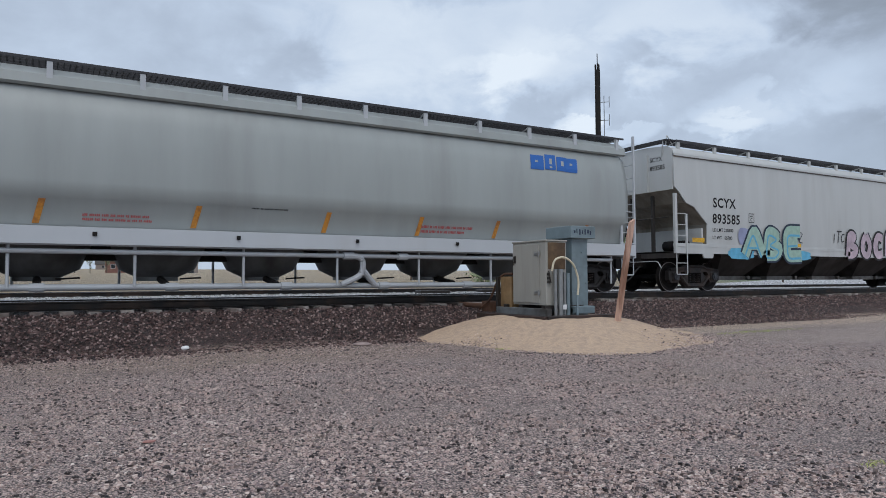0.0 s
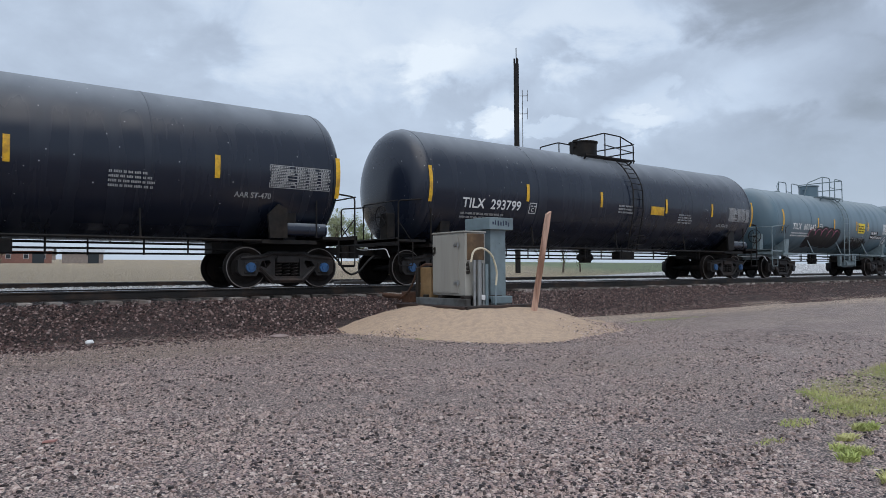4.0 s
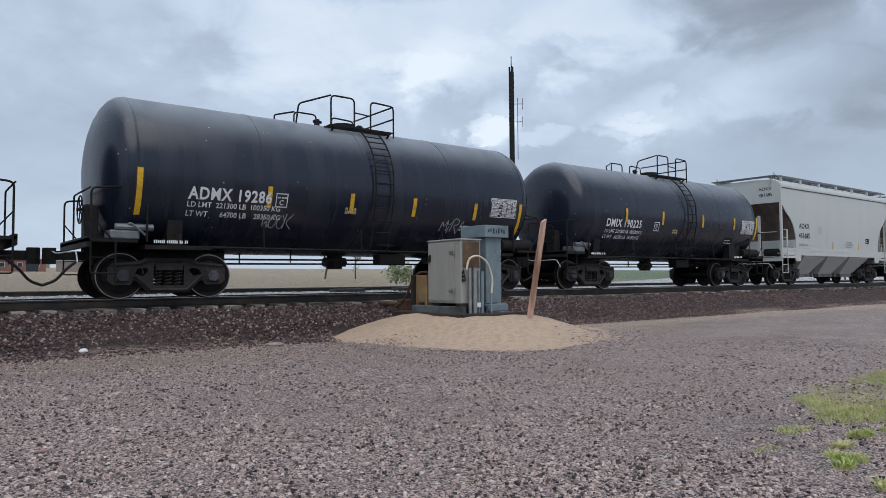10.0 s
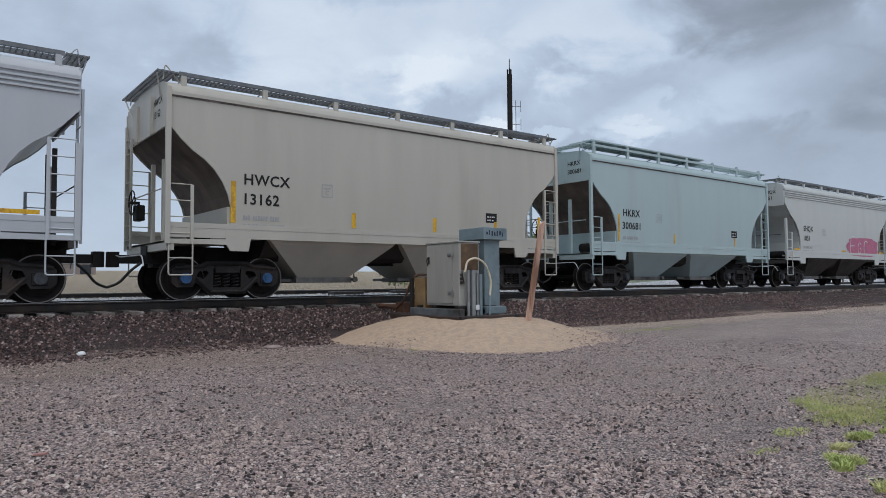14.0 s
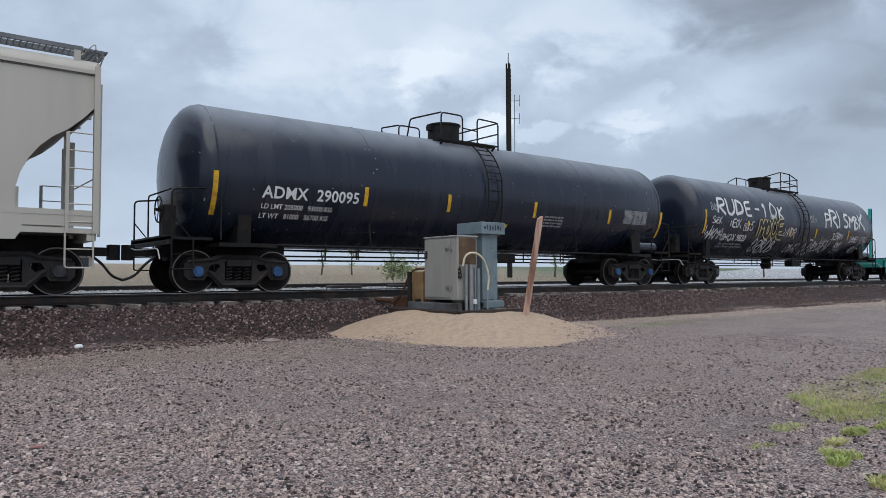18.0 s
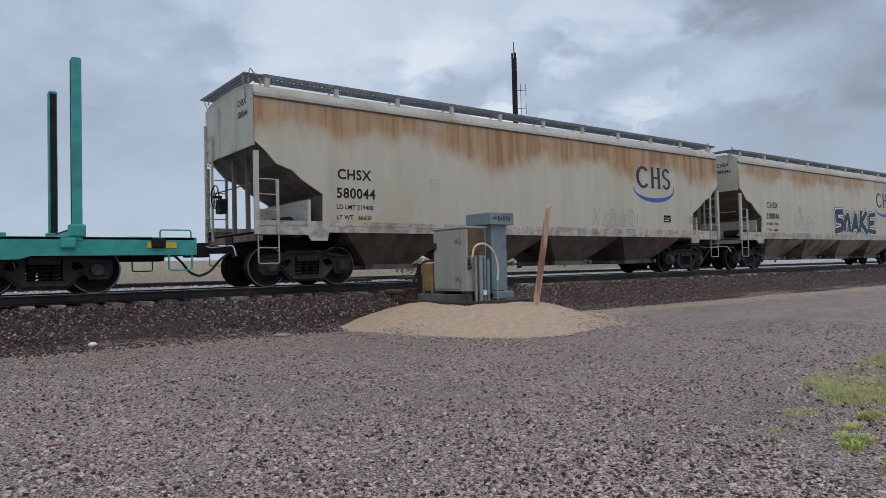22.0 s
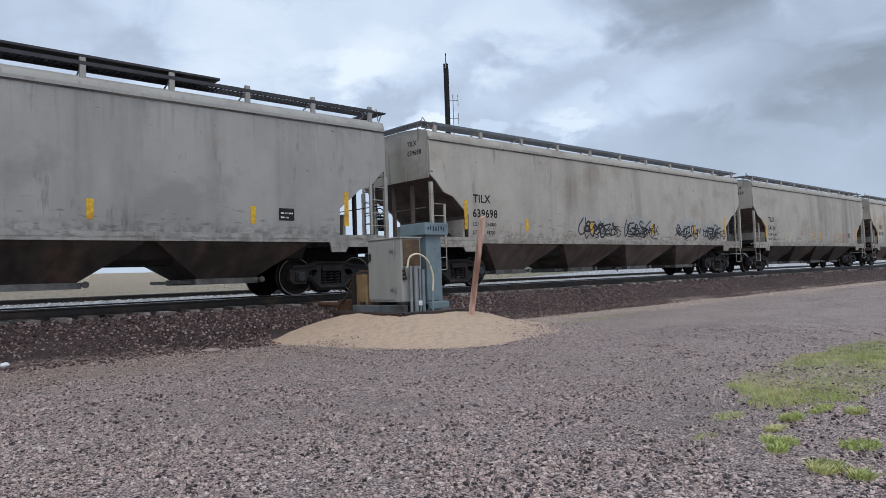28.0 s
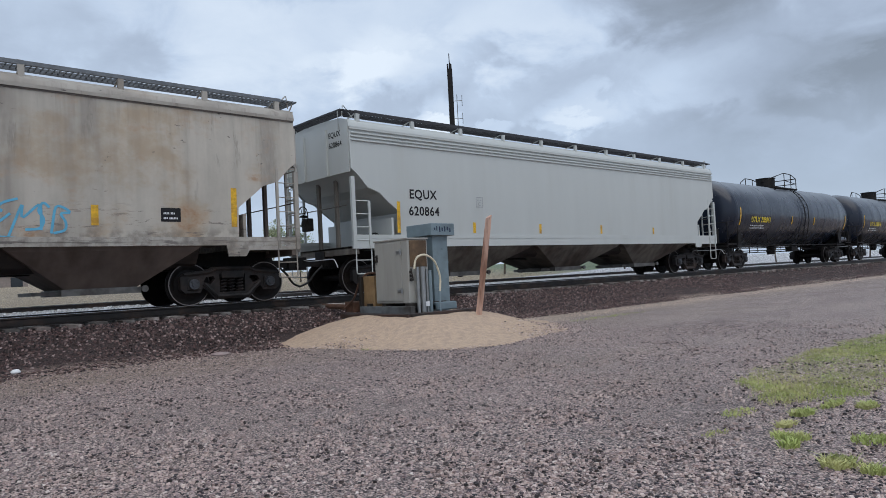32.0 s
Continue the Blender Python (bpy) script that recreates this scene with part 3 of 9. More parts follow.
def test_panel(car, surf, u, z, w, h, mat, label="ruled test data panel"):
    """A ruled table of small print: pale lines and short bars in its cells."""
    bm = bmesh.new()
    rng = random.Random(int(u * 100))
    rows = 7

    def quad(a, b, c, d):
        bm.faces.new([bm.verts.new(surf(p, q)) for p, q in ((a, b), (c, b), (c, d), (a, d))])
    for r in range(rows + 1):
        zz = z + h * r / rows
        quad(u, zz - 0.007, u + w, zz + 0.007)
    for f in (0, 0.42, 0.62, 0.82, 1):
        quad(u + w * f - 0.007, z, u + w * f + 0.007, z + h)
    for r in range(rows):
        zz = z + h * (r + 0.28) / rows
        for f0, f1 in ((0.02, 0.40), (0.44, 0.60), (0.64, 0.80), (0.84, 0.98)):
            x, end = u + w * f0, u + w * (f0 + (f1 - f0) * rng.uniform(0.6, 1))
            while x < end:
                ww = rng.uniform(0.02, 0.05)
                quad(x, zz, x + ww, zz + h / rows * 0.5)
                x += ww + 0.014
    return tagged(part("test_panel", bm, mat, car, label), kind="stuff")


def stripe(car, u, z0, z1, surf, w=0.12, mat=None, lean=0.0, name="reflective_stripe"):
    bm = bmesh.new()
    n = 6
    prev = None
    for i in range(n + 1):
        z = z0 + (z1 - z0) * i / n
        a, b = bm.verts.new(surf(u + lean * i / n, z)), bm.verts.new(surf(u + w + lean * i / n, z))
        if prev:
            bm.faces.new((*prev, b, a))
        prev = (a, b)
    return part(name, bm, mat or yellow_stripe, car)


GLYPHS = {
    "R": ["0,0 .05,1 .6,.95 .62,.6 .1,.48 .7,-.1"], "U": ["0,1 .05,.1 .35,-.05 .6,.2 .62,1"], "D": ["0,0 .05,1 .55,.8 .6,.25 0,0"],
    "E": ["0.6,1 0,.95 .05,0 .65,.02", "0,.5 .5,.55"], "L": ["0,1 0,.02 .6,0"], "O": ["0.3,1 0,.6 .1,.1 .45,0 .65,.5 .3,1"],
    "K": ["0,1 .02,0", ".6,1 .05,.5 .65,0"], "P": ["0,-.1 .02,1 .6,.85 .5,.5 .05,.45"], "I": ["0.2,1 .2,0"], "S": ["0.6,.9 .2,1 .05,.7 .55,.4 .4,.02 0,.1"],
    "M": ["0,0 .1,1 .35,.4 .65,1 .75,0"], "A": ["0,0 .35,1 .7,0", ".15,.4 .55,.4"], "W": ["0,1 .2,0 .4,.7 .6,0 .8,1"], "N": ["0,0 .05,1 .55,0 .6,1"],
    "C": ["0.6,.85 .2,1 0,.5 .2,.02 .6,.15"], "B": ["0,0 .05,1 .5,.8 .1,.52 .6,.3 .4,.02 0,0"], "Z": ["0,1 .6,.95 0,.05 .7,0"], "-": ["0.1,.5 .5,.5"], "T": ["0,1 .7,1", ".35,1 .3,0"],
    "s": [".72,1.02 .02,.98 .1,.56 .66,.52 .62,.08 -.02,0"], "n": ["0,0 .12,.98", ".04,.55 .34,.98 .52,.62 .62,-.02"], "a": ["0,-.02 .34,1.05 .5,.6 .78,-.04", ".2,.36 .58,.36"],
    "k": [".02,-.02 .1,1.05", ".62,.95 .12,.46 .74,-.06"], "e": [".74,1 .1,.92 .06,.04 .8,0", ".1,.5 .62,.52"],
    "Q": ["0.3,1 0,.5 .3,0 .6,.5 .3,1", ".35,.25 .7,-.1"], "G": ["0.6,.85 .2,1 0,.5 .25,0 .6,.2 .6,.5 .35,.5"], "Y": ["0,1 .3,.55 .6,1", ".3,.55 .25,-.1"], "1": ["0.05,.8 .25,1 .25,0"], "X": ["0,1 .6,0", ".6,1 0,0"]}


def spray(car, word, u, z, size, mat, surf, width=0.05, gap=0.12, seed=3, lean=0.1, sx=1.0, label="sprayed graffiti tag", wob=0.05, offset=0.0, bend=0.25):
    """A sprayed tag: hand-drawn strokes of flat paint."""
    rng = random.Random(seed)
    bm = bmesh.new()
    x = u
    for ch in word:
        if ch == " ":
            x += size * 0.4
            continue
        s = size * rng.uniform(0.85, 1.15)
        for st in GLYPHS[ch]:
            pts = []
            for q in st.split():
                a, b = (float(k) for k in q.split(","))
                pts.append(Vector((x + (a * sx + lean * b) * s + rng.uniform(-wob, wob) * s, z + b * s + rng.uniform(-wob, wob) * s, 0)))
            pts = [Vector(p) for p in rounded(pts, bend * s, 3)]
            fine = [pts[0]]
            for a, b in zip(pts, pts[1:]):
                n = max(1, math.ceil((b - a).length / 0.09))
                fine += [a.lerp(b, k / n) for k in range(1, n + 1)]
            pts = fine
            ww = width * rng.uniform(0.8, 1.25)
            prev = None
            for i, p in enumerate(pts):
                t = (pts[min(i + 1, len(pts) - 1)] - pts[max(i - 1, 0)])
                t = t.normalized() if t.length else Vector((1, 0, 0))
                nrm = Vector((-t.y, t.x, 0)) * ww / 2
                q = [surf(p.x + k * nrm.x, p.y + k * nrm.y) for k in (1, -1)]
                if offset:
                    for w in q:
                        w.y -= offset
                q = [bm.verts.new(w) for w in q]
                if prev:
                    bm.faces.new((prev[0], prev[1], q[1], q[0]))
                prev = q
        x += s * 0.62 * sx + gap * size
    return part("graffiti", bm, mat, car, label)


def outlined(car, word, u, z, size, fill, edge, surf, w=0.2, rim=0.09, seed=1, gap=0.2, sx=1.2, lean=0.0, label="", wob=0.03, off=0.02):
    """Block letters of a piece: a broad edge colour with the fill sprayed over it."""
    spray(car, word, u, z, size, edge, surf, w + rim, gap, seed, lean, sx, label + " outline", wob, off)
    spray(car, word, u, z, size, fill, surf, w, gap, seed, lean, sx, label + " fill", wob, off + 0.006)


def cloud_fill(car, u, z, w, h, mat, surf, seed=1, lobes=9, label="sprayed graffiti background", offset=0.0):
    """A lobed patch of sprayed paint behind a tag."""
    rng = random.Random(seed)
    bm = bmesh.new()
    n = lobes * 6
    ring = []
    for k in range(n):
        a = k * math.tau / n
        r = 1 + 0.10 * abs(math.sin(a * lobes / 2)) + rng.uniform(-0.03, 0.03)
        cx, cz = math.cos(a), math.sin(a)
        sx = math.copysign(abs(cx) ** 0.55, cx) * r
        sz = math.copysign(abs(cz) ** 0.7, cz) * r
        ring.append((u + w / 2 + sx * w / 2, z + h / 2 + sz * h / 2))
    c = (u + w / 2, z + h / 2)
    rings = [[(c[0] + (p[0] - c[0]) * f, c[1] + (p[1] - c[1]) * f) for p in ring] for f in (0.25, 0.5, 0.75, 1.0)]
    V = []
    for rg in rings:
        row = []
        for p in rg:
            q = surf(*p)
            q.y -= offset
            row.append(bm.verts.new(q))
        V.append(row)
    bm.faces.new(V[0])
    for a, b in zip(V, V[1:]):
        for k in range(n):
            bm.faces.new((a[k], a[(k + 1) % n], b[(k + 1) % n], b[k]))
    return part("graffiti", bm, mat, car, label)


def bubbles(car, u, z, w, h, n, mat, edge, surf, label):
    """Rounded throw-up letters: overlapping filled bubbles with thin outlines."""
    rng = random.Random(int(u * 10))
    for k in range(n):
        cx = u + w * (k + 0.5) / n
        rx, rz = w / n * 0.72, h * rng.uniform(0.44, 0.5)
        cz = z + h * 0.5 + rng.uniform(-0.04, 0.04)
        bm = bmesh.new()
        N = 28
        rings = []
        for f in (0.0, 0.35, 0.7, 1.0):
            if f == 0:
                rings.append([bm.verts.new(surf(cx, cz) - Vector((0, 0.002 * k, 0)))])
            else:
                rings.append([bm.verts.new(surf(cx + math.copysign(abs(math.cos(q * math.tau / N)) ** 0.75, math.cos(q * math.tau / N)) * rx * f * (1 + 0.05 * math.sin(q * 1.3 + k)),
                                                max(z - 0.02, cz + math.copysign(abs(math.sin(q * math.tau / N)) ** 0.75, math.sin(q * math.tau / N)) * rz * f)) - Vector((0, 0.002 * k, 0))) for q in range(N)])
        for q in range(N):
            bm.faces.new((rings[0][0], rings[1][q], rings[1][(q + 1) % N]))
            for a, b in zip(rings[1:], rings[2:]):
                bm.faces.new((a[q], b[q], b[(q + 1) % N], a[(q + 1) % N]))
        bubble = part("graffiti_letter", bm, mat, car, label)
        bm = bmesh.new()
        pts = [surf(cx + math.cos(q * 0.17 + 0.3) * rx * 0.78, cz + math.sin(q * 0.17 + 0.3) * rz * 0.8) - Vector((0, 0.002 * k + 0.004, 0)) for q in range(17)]
        tube(bm, pts, 0.009, 4)
        part("letter_outline", bm, edge, bubble)


# ---- covered hopper cars ----
NOSE = {}


def hopper_car(s0, s1, label, paint, bays=3, sill=(1.12, 1.50), eave=4.2, open_w=1.25, ribs=False, board=None, post_paint=None, bay_mat=None,
               cap=None, high_boards=False, open_top=3.16, bin_mat=None, short_post=False, trim=None, valley=None):
    """A covered hopper between the coupling points s0 and s1. Local x runs from -L/2 at the leading end."""
    L = s1 - s0
    car = thing("hopper_car", 0, 0, 0, label, "freight car", "cars of the train")
    car["s"] = (s0 + s1) / 2
    e0, e1 = -L / 2 + 0.78, L / 2 - 0.78          # body ends
    B = e1 - e0
    W = 1.55
    post_paint = post_paint or trim or paint
    bay_mat = bay_mat or recess_grey
    trim = trim or paint
    board = board or grate_steel
    NOSE[car.name] = (e0, eave)
    zb = sill[1] - 0.06
    ridge = valley or 0.84
    valley = sill[0] + 0.08

    def surf(u, z):
        bulge = 0.035 * math.sin(max(0, min(1, (z - zb) / (eave - zb))) * math.pi)
        return Vector((-L / 2 + u, -W - bulge - 0.006, z))
    car_surf = surf
    # the outline of the openings at both ends
    if open_top > 3.4:
        outline_l = [(0.0, open_top), (0.26, open_top - 0.30), (0.50, open_top - 0.52), (0.74, open_top - 0.68), (0.95, open_top - 0.88), (1.12, open_top - 1.12), (open_w - 0.06, open_top - 1.38), (open_w, open_top - 1.62), (open_w, zb)]
    else:
        outline_l = [(0.0, open_top), (0.22, 2.98), (0.48, 2.70), (0.85, 2.58), (1.08, 2.38), (open_w, 2.08), (open_w, zb)]
    # bin: its slope sheets follow the cut of the side sheets
    slope = [(a + 0.03, b) for a, b in outline_l] + [(open_w + 0.03, 1.30)]
    bm = bmesh.new()
    prism(bm, [(e0 + 0.02, eave)] + [(e0 + a, b) for a, b in slope] + [(e1 - a, b) for a, b in reversed(slope)] + [(e1 - 0.02, eave)], 1, -W + 0.05, W - 0.05)
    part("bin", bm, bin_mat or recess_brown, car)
    # side sheets with the swept openings at both ends, slightly bulged
    for s in (-1, 1):
        bm = bmesh.new()
        rows = 10
        cols = max(10, int(B / 0.8))

        def edge(z):
            # where the sheet starts at height z
            if z >= open_top:
                return 0.0
            for (a0, b0), (a1, b1) in zip(outline_l, outline_l[1:]):
                if b1 <= z <= b0 and b0 > b1:
                    return a0 + (a1 - a0) * (b0 - z) / (b0 - b1)
            return open_w
        zs = sorted({zb + (eave - zb) * i / rows for i in range(rows + 1)} | {z for _, z in outline_l if z > zb} | {2.2, 2.5, 2.8})
        grid = []
        for z in zs:
            a = e0 + edge(z)
            c = e1 - edge(z)
            bul = 0.035 * math.sin((z - zb) / (eave - zb) * math.pi)
            grid.append([(a + (c - a) * k / cols, s * (W + bul), z) for k in range(cols + 1)])
        outer = [[bm.verts.new(p) for p in r] for r in grid]
        inner = [[bm.verts.new((p[0], p[1] - s * 0.04, p[2])) for p in r] for r in grid]
        for G in (outer, inner):
            for a, c in zip(G, G[1:]):
                for k in range(cols):
                    bm.faces.new((a[k], a[k + 1], c[k + 1], c[k]))
        for k in (0, cols):
            for i in range(len(zs) - 1):
                bm.faces.new((outer[i][k], outer[i + 1][k], inner[i + 1][k], inner[i][k]))
        part("side_sheet", bm, paint, car, smooth=True, angle=25)
    # end sheets over the slope
    for x in (e0, e1):
        s = -1 if x == e0 else 1
        bm = bmesh.new()
        box(bm, x - 0.02, x + 0.02, -W + 0.03, W - 0.03, open_top - 0.08, eave + 0.18, 0.0)
        for y in (-0.55, 0.55):
            box(bm, x + s * 0.018, x + s * 0.07, y - 0.04, y + 0.04, open_top - 0.08, eave + 0.1)
        part("end_sheet", bm, trim, car)
    # roof with a rounded shoulder
    sec = [(-W - 0.02, eave), (-W - 0.005, eave + 0.10), (-1.42, eave + 0.22), (-1.2, eave + 0.28), (-0.5, eave + 0.33), (0.5, eave + 0.33), (1.2, eave + 0.28), (1.42, eave + 0.22), (W + 0.005, eave + 0.10), (W + 0.02, eave)]
    bm = bmesh.new()
    prism(bm, sec, 0, e0 - 0.01, e1 + 0.01)
    part("roof", bm, trim, car, smooth=True, angle=40)
    for s in (-1, 1):
        bm = bmesh.new()
        box(bm, e0, e1, min(s * (W + 0.045), s * (W - 0.03)), max(s * (W + 0.045), s * (W - 0.03)), eave - 0.055, eave + 0.012)
        part("top_chord", bm, trim, car)
        if not ribs:
            # thin dark strip that draws the shadow line below the eave
            bm = bmesh.new()
            y0, y1 = sorted((s * (W + 0.022), s * (W - 0.02)))
            box(bm, e0 + 0.01, e1 - 0.01, y0, y1, eave - 0.085, eave - 0.055)
            part("eave_seam", bm, eave_shade, car)
    if ribs:
        for s in (-1, 1):
            for k in range(3):
                bm = bmesh.new()
                z = eave - 0.14 - 0.09 * k
                box(bm, e0 + 0.03, e1 - 0.03, min(s * (W + 0.05), s * W), max(s * (W + 0.05), s * W), z - 0.02, z + 0.02, 0.008)
                part("rib", bm, paint, car)
    # hatch trough
    bm = bmesh.new()
    prism(bm, [(-0.32, eave + 0.31), (0.32, eave + 0.31), (0.30, eave + 0.43), (-0.30, eave + 0.43)], 0, e0 + 0.8, e1 - 0.8)
    part("hatch_cover", bm, trim, car)
    # side sills
    for s in (-1, 1):
        bm = bmesh.new()
        box(bm, e0 + 0.02, e1 - 0.02, s * (W - 0.08), s * (W + 0.02), sill[1] - 0.10, sill[1])
        box(bm, e0 + 0.02, e1 - 0.02, s * (W - 0.02), s * (W + 0.012), sill[0] + 0.16, sill[1] - 0.02)
        for x in (e0, e1):
            k = 1 if x == e0 else -1
            prism(bm, [(x + k * 1.75, sill[0] + 0.18), (x + k * 1.70, 1.02), (x + k * 1.30, 1.02), (x + k * 1.22, 1.15), (x, 1.15), (x, 1.24), (x + k * 1.20, 1.26), (x + k * 1.2, sill[1] - 0.05), (x + k * 1.75, sill[1] - 0.05)], 1, s * (W - 0.03), s * (W + 0.015))
        part("side_sill", bm, trim, car)
    bm = bmesh.new()
    box(bm, -L / 2 + 0.75, L / 2 - 0.75, -0.22, 0.22, 0.78, 1.16)
    part("centre_sill", bm, dark_steel, car)
    for x, k in ((e0, 1), (e1, -1)):
        bm = bmesh.new()
        box(bm, x, x + k * 0.16, -W, W, 1.02, 1.22)
        box(bm, x, x + k * 1.3, -W + 0.05, W - 0.05, 1.17, 1.21)
        part("end_platform", bm, bay_mat, car)
        bm = bmesh.new()
        box(bm, x + k * 1.25, x + k * 1.32, -W + 0.04, W - 0.04, 1.2, 1.95)
        part("bolster_web", bm, trim, car)
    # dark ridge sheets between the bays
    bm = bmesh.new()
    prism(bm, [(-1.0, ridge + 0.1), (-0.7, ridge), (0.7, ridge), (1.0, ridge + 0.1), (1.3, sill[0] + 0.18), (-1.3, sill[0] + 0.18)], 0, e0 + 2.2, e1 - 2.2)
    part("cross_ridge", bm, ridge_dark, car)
    # hopper bays
    a0, a1 = e0 + 2.15, e1 - 2.15
    w = (a1 - a0) / bays
    for i in range(bays):
        xa, xb = a0 + i * w, a0 + (i + 1) * w
        xm = (xa + xb) / 2
        bm = bmesh.new()
        loft(bm, [[(xa + 0.04, -W + 0.1, sill[0] + 0.2), (xb - 0.04, -W + 0.1, sill[0] + 0.2), (xb - 0.04, W - 0.1, sill[0] + 0.2), (xa + 0.04, W - 0.1, sill[0] + 0.2)],
                  [(xa + w * 0.05, -W + 0.14 + 0.6 * (sill[0] + 0.08 - valley), valley), (xb - w * 0.05, -W + 0.14 + 0.6 * (sill[0] + 0.08 - valley), valley), (xb - w * 0.05, W - 0.14 - 0.6 * (sill[0] + 0.08 - valley), valley), (xa + w * 0.05, W - 0.14 - 0.6 * (sill[0] + 0.08 - valley), valley)],
                  [(xm - 0.68, -0.80, 0.47), (xm + 0.68, -0.80, 0.47), (xm + 0.68, 0.80, 0.47), (xm - 0.68, 0.80, 0.47)]])
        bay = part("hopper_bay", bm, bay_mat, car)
        bm = bmesh.new()
        box(bm, xm - 0.74, xm + 0.74, -0.85, 0.85, 0.34, 0.47)
        box(bm, xm - 1.20, xm - 0.72, -0.62, 0.62, 0.37, 0.44)
        tube(bm, [(xm + 0.79, -0.92, 0.42), (xm + 0.79, 0.92, 0.42)], 0.035, 8)
        disc(bm, (xm + 0.79, -0.93, 0.42), 0.07, 1, 0.05, 10)
        part("outlet_gate", bm, gate_steel, bay)
        bm = bmesh.new()
        ys = -1.30 + 0.9 * max(0.0, valley - 0.95) if valley > 0.9 else -1.12
        ring = [(xm + 0.24 * math.copysign(abs(math.cos(q * math.tau / 16)) ** 0.7, math.cos(q * math.tau / 16)), ys + 0.05 - 0.28 * (0.94 + 0.11 * math.sin(q * math.tau / 16) - 0.94), 0.94 + 0.11 * math.sin(q * math.tau / 16)) for q in range(17)]
        tube(bm, ring, 0.02, 5, False)
        for dx in (-0.11, 0.0, 0.11):
            box(bm, xm + dx - 0.035, xm + dx + 0.035, ys - 0.03, ys + 0.06, 0.90, 1.0, 0.01)
        part("vibrator_bracket", bm, dark_steel, bay)
    # running boards, their brackets and the end crossovers
    zr = eave + (0.46 if high_boards else 0.42)
    for s in (-1, 1):
        y0, y1 = s * 1.46, s * 0.98

        def grating(bm, y0=y0, y1=y1):
            for k in range(4):
                y = y0 + (y1 - y0) * k / 3
                box(bm, e0 + 0.25, e1 - 0.25, y - 0.009, y + 0.009, zr, zr + 0.035)
            for y in (y0, y1):
                box(bm, e0 + 0.25, e1 - 0.25, y - 0.012, y + 0.012, zr - 0.03, zr + 0.045)
            n = int((B - 0.5) / 0.1)
            for k in range(n):
                x = e0 + 0.25 + k * 0.1
                box(bm, x, x + 0.016, min(y0, y1), max(y0, y1), zr + 0.008, zr + 0.034)
        bm = bmesh.new()
        grating(bm)
        part("running_board", bm, board, car)
        if high_boards:
            # a second, wider board raised over most of the length
            bm = bmesh.new()
            z2 = zr + 0.15
            yi = s * 0.50
            box(bm, e0 + 0.25, e1 - 4.4, min(y0, yi), max(y0, yi), z2 - 0.02, z2 + 0.03, 0.006)
            part("raised_board", bm, board, car)
        n = max(6, int(B / 1.75))

        def bracket(bm, s=s):
            box(bm, -0.055, 0.055, s * 1.47, s * 1.40, eave + 0.12, zr + (0.12 if high_boards else 0.05))
            tube(bm, [(0, s * 1.4, zr), (0.05, s * 0.7, eave + 0.3)], 0.018, 5)
        for k in range(n + 1):
            part("board_bracket", cached("bracket%s%s%d%s" % (eave, zr, s, post_paint.name), bracket), post_paint, car, at=(e0 + 0.35 + (B - 0.7) * k / n, 0, 0))
    for x, k in ((e0, 1), (e1, -1)):
        bm = bmesh.new()
        for q in range(5):
            xx = x + k * (0.22 - 0.095 * q)
            box(bm, xx - 0.01, xx + 0.01, -1.46, 1.46, zr, zr + 0.035)
        for q in range(30):
            y = -1.45 + q * 0.1
            box(bm, min(x - k * 0.16, x + k * 0.22), max(x - k * 0.16, x + k * 0.22), y, y + 0.015, zr + 0.006, zr + 0.032)
        part("end_running_board", bm, board, car)
        bm = bmesh.new()
        for y in (-1.3, 1.3):
            tube(bm, rounded([(x + k * 0.3, y, eave + 0.3), (x + k * 0.02, y, eave + 0.62), (x - k * 0.02, y, eave + 0.3)], 0.06, 3), 0.014, 6)
            tube(bm, [(x - k * 0.14, y, zr), (x, y * 0.85, eave - 0.1)], 0.016, 5)
        part("roof_grab_iron", bm, post_paint, car)
        # corner posts, ladders and steps
        for s in (-1, 1):
            yy = s * (W + 0.02)
            bm = bmesh.new()
            box(bm, x - k * 0.03, x + k * 0.07, yy - 0.04, yy + 0.04, 1.15, 2.95 if short_post else eave + 0.10)
            part("corner_post", bm, post_paint, car)
            bm = bmesh.new()
            xs = x + k * 0.50
            rungs = 4 if s != k else 6
            box(bm, xs - 0.03, xs + 0.03, yy - 0.025, yy + 0.025, 1.15, 1.36 + (rungs - 1) * 0.33)
            ladder = part("side_ladder", bm, post_paint, car)
            for i in range(rungs):
                part("rung", cached("rung" + post_paint.name, lambda b: tube(b, [(-0.23, 0, 0), (0.23, 0, 0)], 0.013, 6)), post_paint, ladder, at=(x + k * 0.27, yy, 1.36 + i * 0.33))
            bm = bmesh.new()
            tube(bm, rounded([(x + k * 0.05, yy, 1.2), (x + k * 0.05, yy, 0.52), (x + k * 0.52, yy, 0.52), (x + k * 0.52, yy, 1.2)], 0.05, 3), 0.017, 6)
            tube(bm, [(x + k * 0.05, yy, 0.86), (x + k * 0.52, yy, 0.86)], 0.013, 6)
            part("step", bm, post_paint, car)
            if s != k:
                continue
            bm = bmesh.new()
            xe = x - k * 0.06
            for y in (s * 1.45, s * 0.98):
                box(bm, xe - 0.025, xe + 0.025, y - 0.025, y + 0.025, 1.1, eave - (0.55 if y * s < 1.2 else 0.2))
            ladder = part("end_ladder", bm, post_paint, car)
            for i in range(8):
                part("rung", cached("crossrung" + post_paint.name, lambda b: tube(b, [(0, -0.235, 0), (0, 0.235, 0)], 0.013, 6)), post_paint, ladder, at=(xe, s * 1.215, 1.35 + i * 0.33))
